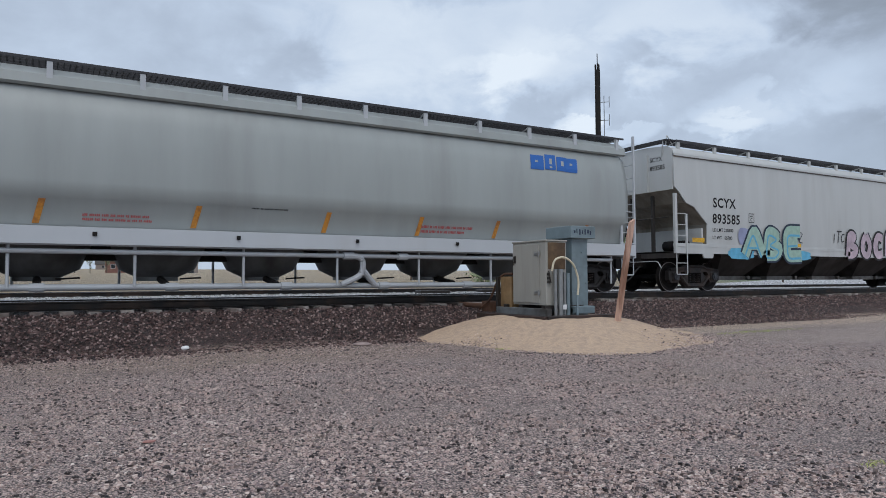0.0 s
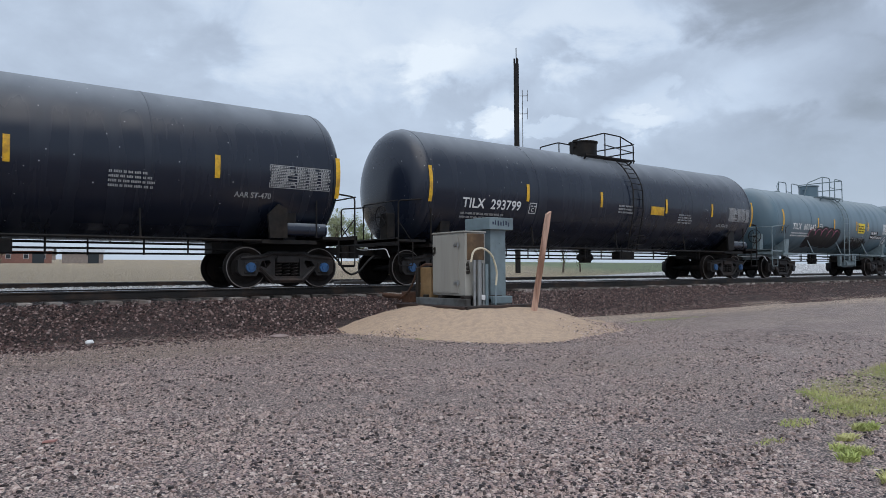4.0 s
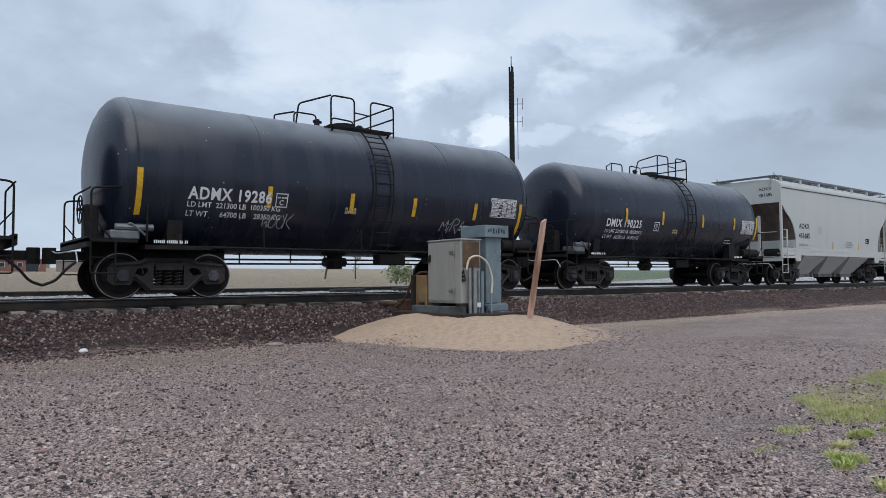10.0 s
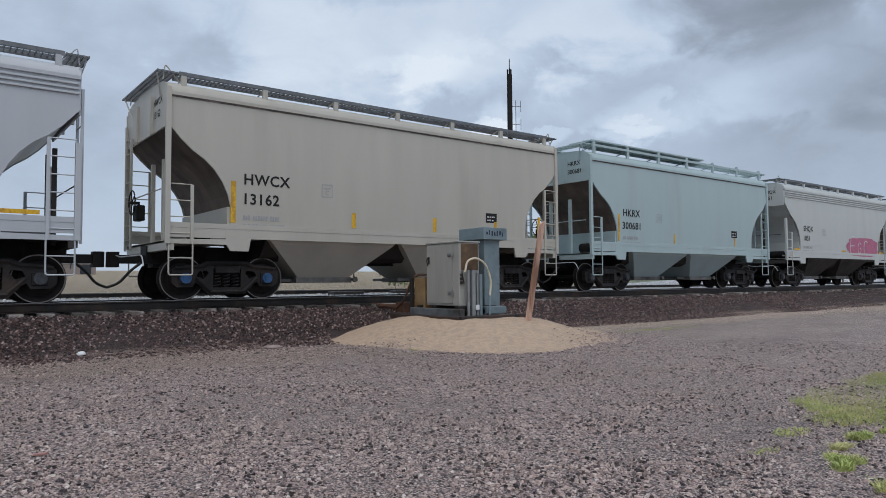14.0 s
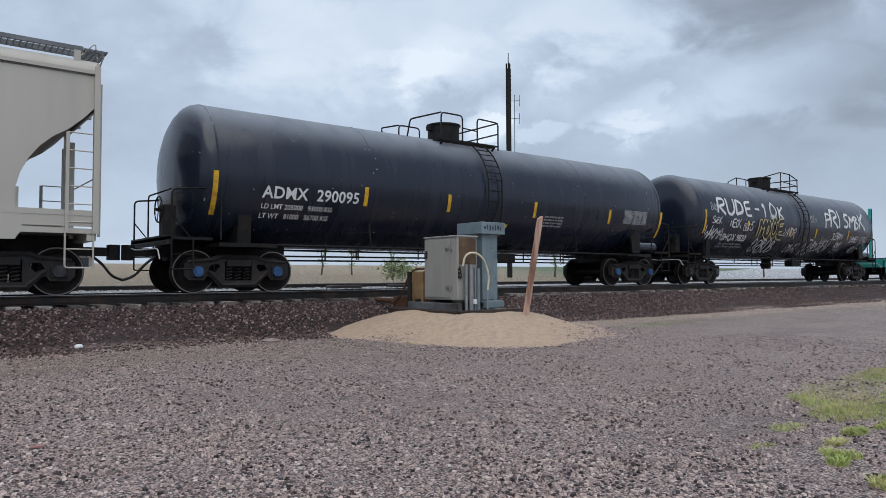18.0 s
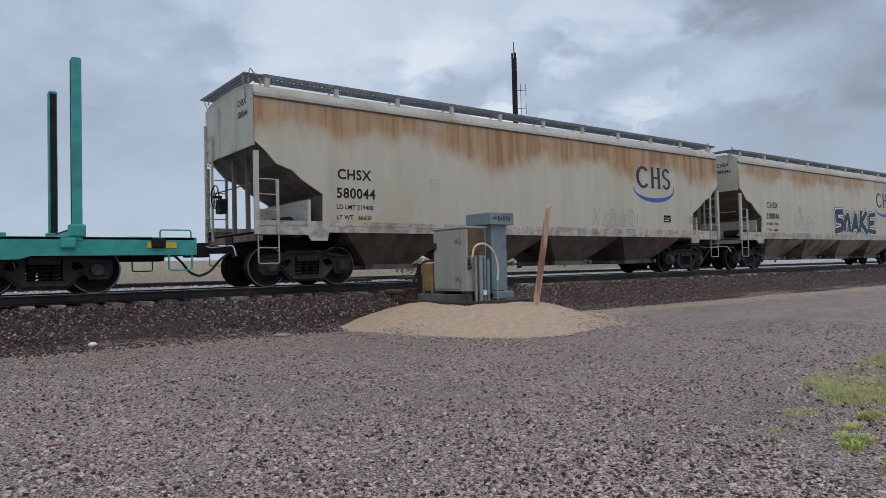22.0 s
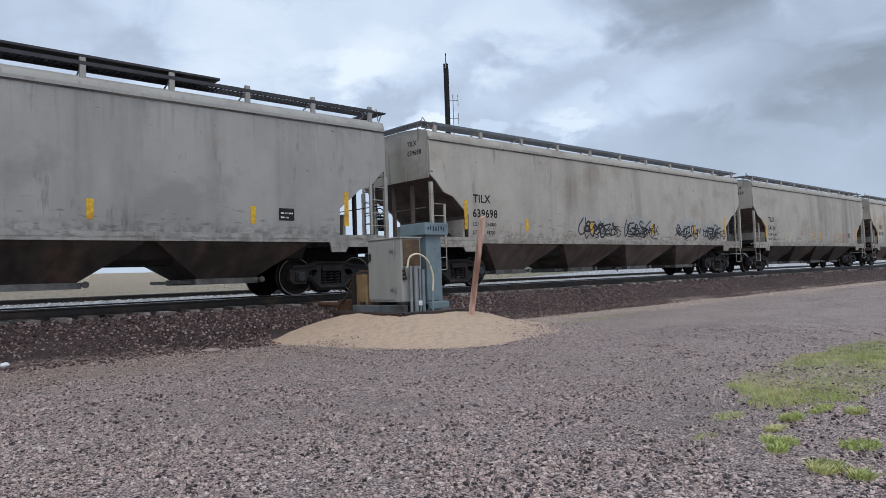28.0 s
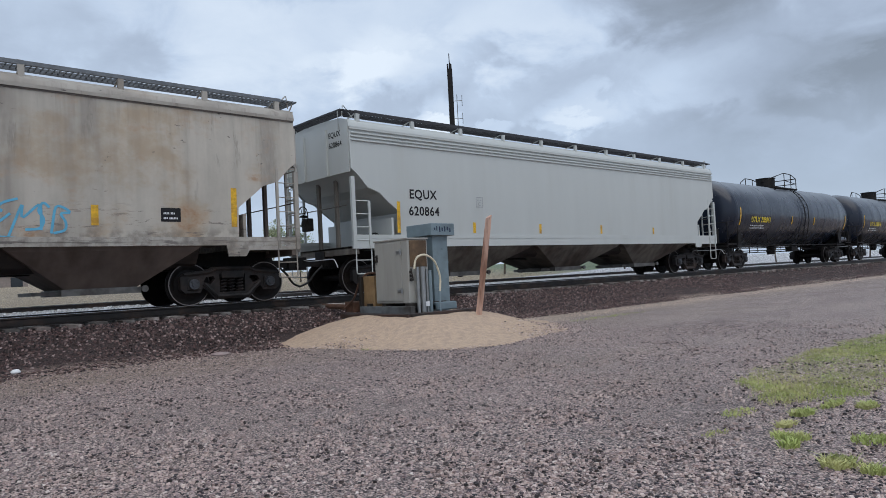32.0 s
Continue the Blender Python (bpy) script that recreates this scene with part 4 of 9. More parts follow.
    for k, x in ((1, e0), (-1, e1)):
        bm = bmesh.new()
        for y in (-0.5, 0.35):
            box(bm, x + k * 0.25 - 0.04, x + k * 0.25 + 0.04, y - 0.05, y + 0.05, 1.1, 3.0)
        tube(bm, [(x - k * 0.05, -1.4, 2.25), (x - k * 0.05, 1.4, 2.25)], 0.014, 6)
        part("end_post", bm, bay_mat, car)
    part("brake_wheel", cached("brakewheel", m_brakewheel, True), dark_steel, car, at=(e0 - 0.12, 0.62, 2.15))
    bm = bmesh.new()
    box(bm, e0 - 0.06, e0 + 0.12, 0.45, 0.8, 1.75, 2.1, 0.03)
    part("brake_gearbox", bm, dark_steel, car)
    bm = bmesh.new()
    tube(bm, [(e0 + 0.9, -1.25, 1.42), (e0 + 0.9, -0.4, 1.42)], 0.16, 12)
    part("air_reservoir", bm, dark_steel, car, smooth=True)
    bm = bmesh.new()
    tube(bm, [(e0 + 0.4, -1.2, 1.36), (e0 + 1.5, -1.2, 1.36)], 0.03, 6)
    part("air_pipe", bm, post_paint, car)
    bm = bmesh.new()
    box(bm, e0 + 0.55, e0 + 0.75, -1.35, -1.15, 1.25, 1.45, 0.02)
    part("brake_valve", bm, dark_steel, car)
    truck(car, -L / 2 + 2.2, cap)
    truck(car, L / 2 - 2.2, cap)
    ends(car, L, post_paint)
    return car, surf


# ---- tank cars ----
def tank_car(s0, s1, label, paint, R=1.5, zc=2.55, dome=True, chlorine=False, cap=None, rail_u=(6.6, 10.4), fit_mat=None, inset=0.72, rear=None, hoops=False):
    L = s1 - s0
    car = thing("tank_car", 0, 0, 0, label, "freight car", "cars of the train")
    car["s"] = (s0 + s1) / 2
    fit_mat = fit_mat or dark_steel

    def surf(u, z):
        d = max(-R + 0.01, min(R - 0.01, z - zc))
        return Vector((-L / 2 + u, -math.sqrt(R * R - d * d) - 0.012, z))
    h0 = -L / 2 + inset
    h1 = L / 2 - (inset if rear is None else rear)
    n = 64
    prof = []
    hd = 0.62
    for i in range(9):
        a = i / 8 * math.pi / 2
        prof.append((h0 + hd * (1 - math.cos(a)), max(0.001, R * math.sin(a) ** 0.9)))
    bm = bmesh.new()
    full = prof + [(h1 - (x - h0), r) for x, r in reversed(prof)]
    mid = []
    for (xa, ra), (xb, rb) in zip(full, full[1:]):
        mid.append((xa, ra))
        if xb - xa > 2:
            seg = 6
            for k in range(1, seg):
                mid.append((xa + (xb - xa) * k / seg, R))
    mid.append(full[-1])
    loft(bm, [[(x, r * math.sin(k * math.tau / n), zc + r * math.cos(k * math.tau / n)) for k in range(n)] for x, r in mid])
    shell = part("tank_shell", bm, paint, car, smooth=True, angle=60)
    # girth welds and head seam
    for x in [h0 + hd + 0.02] + [h0 + hd + (h1 - h0 - 2 * hd) * k / 4 for k in (1, 2, 3)] + [h1 - hd - 0.02]:
        bm = bmesh.new()
        loft(bm, [[(x + dx, (R + dr) * math.sin(k * math.tau / n), zc + (R + dr) * math.cos(k * math.tau / n)) for k in range(n)] for dx, dr in ((-0.03, -0.01), (-0.018, 0.006), (0.018, 0.006), (0.03, -0.01))], cap=False)
        part("weld_band", bm, paint, car, smooth=True)
    # stub sills, saddles, walkway pipe
    for x, k in ((-L / 2, 1), (L / 2, -1)):
        bm = bmesh.new()
        box(bm, min(x + k * 0.75, x + k * 3.6), max(x + k * 0.75, x + k * 3.6), -0.24, 0.24, 0.78, 1.18)
        prism(bm, [(-1.25, 1.02), (1.25, 1.02), (1.30, zc - R * (0.62 if chlorine else 0.55)), (0.6, zc - R + 0.12), (-0.6, zc - R + 0.12), (-1.30, zc - R * (0.62 if chlorine else 0.55))], 0, x + k * 2.05, x + k * 2.35)
        box(bm, min(x + k * 1.6, x + k * 2.9), max(x + k * 1.6, x + k * 2.9), -1.42, 1.42, 0.98, 1.06)
        part("stub_sill", bm, fit_mat if chlorine else dark_steel, car)
        bm = bmesh.new()
        box(bm, min(x + k * 0.55, x + k * 1.45), max(x + k * 0.55, x + k * 1.45), -1.45, 1.45, 1.10, 1.16)
        box(bm, min(x + k * 0.55, x + k * 0.62), max(x + k * 0.55, x + k * 0.62), -1.45, 1.45, 1.0, 1.2)
        part("end_platform", bm, fit_mat, car)
        for s in (-1, 1):
            bm = bmesh.new()
            yy = s * 1.45
            tube(bm, rounded([(x + k * 0.62, yy, 1.12), (x + k * 0.62, yy, 2.12), (x + k * 1.62, yy, 2.22), (x + k * 1.62, yy, 1.12)], 0.10, 4), 0.02, 8)
            tube(bm, [(x + k * 0.62, yy, 1.6), (x + k * 1.0, yy, 1.13)], 0.015, 6)
            tube(bm, rounded([(x + k * 0.62, yy, 1.12), (x + k * 0.62, yy, 0.50), (x + k * 1.05, yy, 0.50), (x + k * 1.05, yy, 1.12)], 0.05, 3), 0.018, 6)
            tube(bm, [(x + k * 0.62, yy, 0.8), (x + k * 1.05, yy, 0.8)], 0.013, 6)
            part("end_railing", bm, fit_mat, car)
        bm = bmesh.new()
        tube(bm, rounded([(x + k * 0.60, -1.45, 2.12), (x + k * 0.60, 0.2, 2.12), (x + k * 0.60, 0.2, 1.15)], 0.1, 3), 0.018, 6)
        part("end_handrail", bm, fit_mat, car)
    bm = bmesh.new()
    for s in (-1, 1):
        tube(bm, [(-L / 2 + 1.6, s * 1.36, 1.04), (L / 2 - 1.6, s * 1.36, 1.04)], 0.03, 6)
        for k in range(1, 4):
            x = -L / 2 + 1.6 + (L - 3.2) * k / 4
            tube(bm, [(x, s * 1.36, 1.04), (x, s * R * 0.8, zc - R * 0.62)], 0.022, 6)
    part("side_rail_pipe", bm, fit_mat, car)
    bm = bmesh.new()
    rng = random.Random(int(s0))
    tube(bm, [(-L / 2 + 3.2, -0.5, 0.82), (L / 2 - 3.2, -0.45, 0.86)], 0.025, 6)
    tube(bm, [(-L / 2 + 3.2, 0.4, 0.74), (L / 2 - 3.2, 0.4, 0.78)], 0.025, 6)
    for k in range(int(L / 1.1)):
        x = -L / 2 + 3.3 + k * 0.9
        if x > L / 2 - 3.3:
            break
        y = rng.choice((-0.5, 0.4, -1.2))
        tube(bm, [(x, y, 0.70 + rng.uniform(0, 0.1)), (x, y, 1.15)], 0.02, 5)
    box(bm, 0.9, 1.7, -0.75, -0.4, 0.72, 1.0, 0.03)
    part("brake_rigging", bm, dark_steel, car)
    bm = bmesh.new()
    tube(bm, [(0, 0, zc - R + 0.05), (0, 0, 0.62)], 0.2, 12)
    tube(bm, [(-0.3, 0, 0.80), (0.3, 0, 0.80)], 0.12, 10)
    part("bottom_outlet", bm, dark_steel, car)
    # top platform, manway, railings
    top = zc + R
    a, b = -L / 2 + rail_u[0], -L / 2 + rail_u[1]
    pa = a + (b - a) * (0.28 if chlorine or hoops else 0.02)
    zp = top - 0.16
    bm = bmesh.new()
    for s in (-1, 1):
        y0, y1 = s * 0.55, s * 1.02
        for k in range(5):
            y = y0 + (y1 - y0) * k / 4
            box(bm, pa, b, y - 0.012, y + 0.012, zp, zp + 0.045)
        for k in range(int((b - pa) / 0.16)):
            box(bm, pa + 0.16 * k, pa + 0.16 * k + 0.02, min(y0, y1), max(y0, y1), zp + 0.01, zp + 0.04)
        for x in (pa + 0.1, b - 0.1):
            tube(bm, [(x, s * 0.98, zp), (x, s * 0.82, zc + math.sqrt(R * R - 0.82 ** 2) - 0.05)], 0.03, 6)
    part("top_platform", bm, fit_mat, car)
    bm = bmesh.new()
    tr = 0.022
    hr = 0.93 if chlorine else 0.74
    m1 = pa + (b - pa) * 0.36
    m2 = pa + (b - pa) * 0.62
    for s in (-1, 1):
        y = s * 1.02
        if chlorine or hoops:
            # two hoops and a low bar between them
            tube(bm, rounded([(pa, y, zp), (pa, y, zp + hr), (m1, y, zp + hr), (m1, y, zp)], 0.12, 4), tr, 8)
            tube(bm, rounded([(m2, y, zp), (m2, y, zp + hr), (b, y, zp + hr - 0.03), (b, y, zp - 0.1)], 0.12, 4), tr, 8)
            tube(bm, rounded([(pa, y, zp + hr), (a, y * 0.7, zp + hr * 0.67), (a, y * 0.55, zp + 0.02)], 0.08, 3), tr, 8)
            tube(bm, rounded([(m1, y, zp + hr * 0.54), (m2, y, zp + hr * 0.5)], 0.05, 2), tr * 0.8, 6)
        else:
            # one rail that rises over the platform, on four posts
            tube(bm, rounded([(a - 0.25, y * 0.7, zp + 0.02), (a - 0.25, y * 0.7, zp + 0.46), (m1, y, zp + 0.80), (m2 + 0.2, y, zp + 0.78), (b, y * 0.95, zp + 0.60), (b, y * 0.95, zp - 0.05)], 0.10, 4), tr, 8)
            for x, z in ((m1 + 0.05, 0.79), (m2 + 0.2, 0.77)):
                tube(bm, [(x, y, zp), (x, y, zp + z)], tr * 0.9, 6)
            tube(bm, [(m1, y, zp + 0.42), (b, y * 0.95, zp + 0.32)], tr * 0.8, 6)
    top_bar = hr - 0.03 if chlorine or hoops else 0.60
    for x, z in ((b, zp + top_bar), (b, zp + top_bar * 0.55)):
        tube(bm, [(x, -1.0, z), (x, 1.0, z)], tr, 8)
    part("platform_railing", bm, fit_mat, car)
    bm = bmesh.new()
    if dome:
        r = 0.46 if not chlorine else 0.42
        x = pa + (b - pa) * 0.42
        tube(bm, [(x, 0, top - 0.12), (x, 0, top + 0.46)], r, 20)
        tube(bm, [(x, 0, top + 0.46), (x, 0, top + 0.50)], r + 0.04, 20)
        box(bm, x - r - 0.1, x - r + 0.02, -0.1, 0.1, top + 0.3, top + 0.42)
    else:
        x = pa + (b - pa) * 0.5
        tube(bm, [(x, 0, top - 0.12), (x, 0, top + 0.14)], 0.32, 16)
        for dx in (-0.7, 0.55):
            tube(bm, [(x + dx, 0.1, top - 0.1), (x + dx, 0.1, top + 0.22)], 0.07, 10)
            tube(bm, [(x + dx - 0.1, 0.1, top + 0.16), (x + dx + 0.12, 0.1, top + 0.16)], 0.04, 8)
    part("manway", bm, fit_mat if not chlorine else paint, car, smooth=True)
    if chlorine:
        bm = bmesh.new()
        tube(bm, [(-L / 2 + rail_u[0] - 1.4, 0, top - 0.06), (-L / 2 + rail_u[0] - 1.4, 0, top + 0.07)], 0.12, 12)
        part("nozzle_cover", bm, fit_mat, car)
    # ladder on both sides, bent to the shell
    for s in (-1, 1):
        bm = bmesh.new()
        lx0, lx1 = b - 0.95, b - 0.45
        angs = [0.62 + i * (1.35 - 0.62) / 6 for i in range(7)] if not chlorine else [0.62 + i * (math.pi / 2 - 0.62) / 6 for i in range(7)]
        for x in (lx0, lx1):
            pts = [(x, s * (R + 0.10) * math.sin(q), zc + (R + 0.10) * math.cos(q)) for q in angs]
            pts += [(x, s * 1.47 if R < 1.47 else s * (R + 0.06), 1.9), (x, s * 1.45, 0.55)] if chlorine else [(x, s * (R + 0.1) * math.sin(1.75), zc + (R + 0.1) * math.cos(1.75)), (x, s * 1.40, 1.04)]
            tube(bm, pts, 0.022, 6)
        zs = []
        for q in angs:
            zs.append((s * (R + 0.10) * math.sin(q), zc + (R + 0.10) * math.cos(q)))
        z = zs[-1][1]
        while z > (0.75 if chlorine else 1.2):
            z -= 0.3
            zs.append((s * (R + 0.07), z))
        ladder = part("ladder", bm, fit_mat, car)
        for y, z in zs:
            part("rung", cached("tankrung" + fit_mat.name, lambda b: tube(b, [(-0.25, 0, 0), (0.25, 0, 0)], 0.014, 6)), fit_mat, ladder, at=((lx0 + lx1) / 2, y, z))
    part("brake_wheel", cached("brakewheel", m_brakewheel, True), fit_mat, car, at=(-L / 2 + 0.55, -0.75, 1.75))
    bm = bmesh.new()
    box(bm, -L / 2 + 0.6, -L / 2 + 0.85, -0.95, -0.6, 1.16, 1.85, 0.03)
    part("brake_stand", bm, fit_mat, car)
    if not dome:
        bm = bmesh.new()
        tube(bm, [(L / 2 - 2.0, -1.28, 1.30), (L / 2 - 0.85, -1.28, 1.30)], 0.17, 14)
        part("air_reservoir", bm, fit_mat, car, smooth=True)
        bm = bmesh.new()
        prism(bm, [(-1.35, 1.06), (-1.05, 1.06), (-1.12, 1.62), (-1.3, 1.78)], 0, L / 2 - 2.9, L / 2 - 2.45)
        part("saddle_plate", bm, fit_mat, car)
        bm = bmesh.new()
        box(bm, -L / 2 + 0.95, -L / 2 + 1.5, -1.4, -0.95, 1.16, 1.34, 0.03)
        tube(bm, [(-L / 2 + 1.05, -1.36, 1.40), (-L / 2 + 1.75, -1.36, 1.40)], 0.07, 8)
        tube(bm, rounded([(-L / 2 + 1.2, -1.3, 1.2), (-L / 2 + 1.3, -1.42, 1.5), (-L / 2 + 1.6, -1.42, 1.25)], 0.08, 3), 0.025, 6)
        part("brake_valve", bm, grate_steel, car)
    if chlorine:
        bm = bmesh.new()
        tube(bm, [(L / 2 - 2.15, -1.28, 1.32), (L / 2 - 0.95, -1.28, 1.32)], 0.16, 14)
        part("air_reservoir", bm, paint, car, smooth=True)
        bm = bmesh.new()
        tube(bm, [(L / 2 - 5.6, -0.75, 0.62), (L / 2 - 4.75, -0.75, 0.62)], 0.17, 12)
        box(bm, L / 2 - 5.35, L / 2 - 4.95, -1.0, -0.85, 0.78, 1.03, 0.02)
        for dx in (-1.0, 0.6):
            box(bm, L / 2 - 5.2 + dx - 0.07, L / 2 - 5.2 + dx + 0.07, -0.9, -0.75, 0.5, 1.02, 0.01)
        part("brake_cylinder", bm, fit_mat, car, smooth=True)
    if dome and not chlorine:
        bm = bmesh.new()
        tube(bm, [(L / 2 - 2.35, -1.30, 1.30), (L / 2 - 1.35, -1.30, 1.30)], 0.16, 14)
        part("air_reservoir", bm, paint, car, smooth=True)
        bm = bmesh.new()
        prism(bm, [(L / 2 - 2.75, 1.1), (L / 2 - 2.35, 1.1), (L / 2 - 2.35, 1.75), (L / 2 - 2.55, 1.85), (L / 2 - 2.8, 1.6)], 1, -1.5, -1.42)
        part("bracket_plate", bm, fit_mat, car)
    truck(car, -L / 2 + 2.15, cap)
    truck(car, L / 2 - 2.15, cap)
    ends(car, L, dark_steel)
    return car, surf


# ---- stake flat car ----
def flat_car(s0, s1, label, teal, brown):
    L = s1 - s0
    car = thing("flat_car", 0, 0, 0, label, "freight car", "cars of the train")
    car["s"] = (s0 + s1) / 2
    bm = bmesh.new()
    prism(bm, [(-1.5, 1.02), (1.5, 1.02), (1.5, 1.06), (-1.5, 1.06)], 0, -L / 2 + 0.5, L / 2 - 0.5)
    part("deck", bm, teal, car)
    for s in (-1, 1):
        bm = bmesh.new()
        x0, x1 = -L / 2 + 0.45, L / 2 - 0.45
        prism(bm, [(x0, 1.07), (x0, 0.72), (x0 + 2.9, 0.72), (x0 + 3.1, 0.66), (x1 - 3.1, 0.66), (x1 - 2.9, 0.72), (x1, 0.72), (x1, 1.07)], 1, s * 1.42, s * 1.5)
        part("side_sill", bm, teal, car)
        bm = bmesh.new()
        prism(bm, [(x0 + 3.4, 0.70), (x0 + 5.5, 0.42), (x1 - 5.5, 0.42), (x1 - 3.4, 0.70)], 1, s * 0.55, s * 1.3)
        part("fish_belly_sill", bm, dark_steel, car)
        n = 17
        for k in range(n):
            u = 1.2 + (L - 2.4) * k / (n - 1)
            bm = bmesh.new()
            box(bm, -L / 2 + u - 0.13, -L / 2 + u + 0.13, s * 1.50, s * 1.58, 0.86, 1.05, 0.02)
            part("stake_pocket", bm, teal if k % 2 else dark_steel, car)
    bm = bmesh.new()
    box(bm, -L / 2 + 0.75, L / 2 - 0.75, -0.25, 0.25, 0.62, 1.02)
    part("centre_sill", bm, dark_steel, car)
    for u, z, kind, lean in ((2.42, 4.4, 0, 0), (4.3, 4.4, 0, 0), (6.75, 4.4, 0, 0), (10.95, 4.1, 1, 0.05), (16.75, 4.1, 1, 0.35), (21.1, 4.3, 0, 0), (23.4, 4.3, 0, 0), (25.08, 4.4, 0, 0)):
        for s in (-1, 1):
            bm = bmesh.new()
            x = -L / 2 + u - (lean if s < 0 else 0.0) * 0.5
            wd = 0.085
            dl = lean if s < 0 else 0
            pts = []
            for zz, dx in ((1.0, 0), (z - 0.03, dl), (z, dl)):
                g = wd if zz < z else wd * 0.8
                pts.append([(x + dx - g, s * 1.36, zz), (x + dx + g, s * 1.36, zz), (x + dx + g, s * 1.52, zz), (x + dx - g, s * 1.52, zz)])
            loft(bm, pts)
            box(bm, x - 0.14, x + 0.14, s * 1.34, s * 1.55, 1.06, 1.30, 0.03)
            stake = part("stake", bm, brown if kind else teal, car, "rusty brown stake" if kind else "teal painted stake")
            # the open, shaded side of the channel, put on as a thin dark strip
            bm = bmesh.new()
            yy = -1.525 if s < 0 else 1.355
            if s > 0:
                loft(bm, [[(x + dx - 0.055, yy - 0.004, zz), (x + dx + 0.07, yy - 0.004, zz), (x + dx + 0.07, yy + 0.02, zz), (x + dx - 0.055, yy + 0.02, zz)] for zz, dx in ((1.12, 0), (z - 0.05, dl))])
            else:
                loft(bm, [[(x + dx - wd - 0.004, -1.47, zz), (x + dx - wd + 0.02, -1.47, zz), (x + dx - wd + 0.02, -1.39, zz), (x + dx - wd - 0.004, -1.39, zz)] for zz, dx in ((1.3, 0), (z - 0.05, dl))])
            part("stake_liner", bm, dark_steel, stake, "dark strip for the shaded channel hollow")
            if kind:
                bm = bmesh.new()
                box(bm, x - 0.45, x + 0.42, s * 1.3, s * 1.52, 1.06, 1.32, 0.10)
                part("stake_socket", bm, socket_red, car, "dull red stake socket")
    for u in (2.42, 4.3, 6.75, 21.1, 23.4, 25.08):
        bm = bmesh.new()
        box(bm, -L / 2 + u - 0.09, -L / 2 + u + 0.09, -1.36, 1.36, 1.05, 1.20, 0.02)
        bolster = part("cross_bunk", bm, teal, car)
        bm = bmesh.new()
        box(bm, -L / 2 + u - 0.06, -L / 2 + u + 0.06, -0.95, 0.7, 1.20, 1.245, 0.01)
        part("wear_strip", bm, dark_steel, bolster)
    for u in (9.2, 10.3, 17.6):
        rng = random.Random(int(u * 10))
        for k in range(6):
            bm = bmesh.new()
            x = -L / 2 + u + rng.uniform(-0.5, 0.5)
            box(bm, x, x + rng.uniform(0.3, 0.7), -1.2 + rng.uniform(0, 0.4), -0.5 + rng.uniform(0, 1), 1.06, 1.10 + rng.uniform(0, 0.12), 0.02)
            part("deck_scrap", bm, dark_steel, car)
    for x in (-L / 2 + 4.7, L / 2 - 4.9):
        bm = bmesh.new()
        box(bm, x - 1.2, x + 1.2, -1.1, 1.1, 1.06, 1.16, 0.02)
        box(bm, x - 1.2, x - 1.0, -1.2, 1.2, 1.06, 1.26, 0.02)
        part("deck_riser", bm, teal, car)
    for u in (0.8, 8.0, 9.6, 12.9, 15.5, 18.2, 26.3):
        bm = bmesh.new()
        box(bm, -L / 2 + u, -L / 2 + u + 0.55, -1.512, -1.5, 0.86, 0.98)
        part("reflective_stripe", bm, yellow_stripe, car)
    for x, k in ((-L / 2 + 0.45, 1), (L / 2 - 0.45, -1)):
        bm = bmesh.new()
        box(bm, x, x + k * 0.12, -1.48, 1.48, 0.72, 1.07)
        part("end_sill", bm, teal, car)
        bm = bmesh.new()
        for s in (-1, 1):
            tube(bm, rounded([(x + k * 0.1, s * 1.5, 0.72), (x + k * 0.1, s * 1.5, 0.42), (x + k * 0.55, s * 1.5, 0.42), (x + k * 0.55, s * 1.5, 0.72)], 0.05, 3), 0.017, 6)
            tube(bm, rounded([(x + k * 0.1, s * 1.45, 1.06), (x + k * 0.1, s * 1.45, 1.22), (x + k * 0.7, s * 1.45, 1.22), (x + k * 0.7, s * 1.45, 1.06)], 0.05, 3), 0.015, 6)
        part("step", bm, teal, car)
    truck(car, -L / 2 + 3.1)
    truck(car, L / 2 - 3.1)
    ends(car, L, dark_steel)

    def surf(u, z):
        return Vector((-L / 2 + u, -1.508, z))
    return car, surf


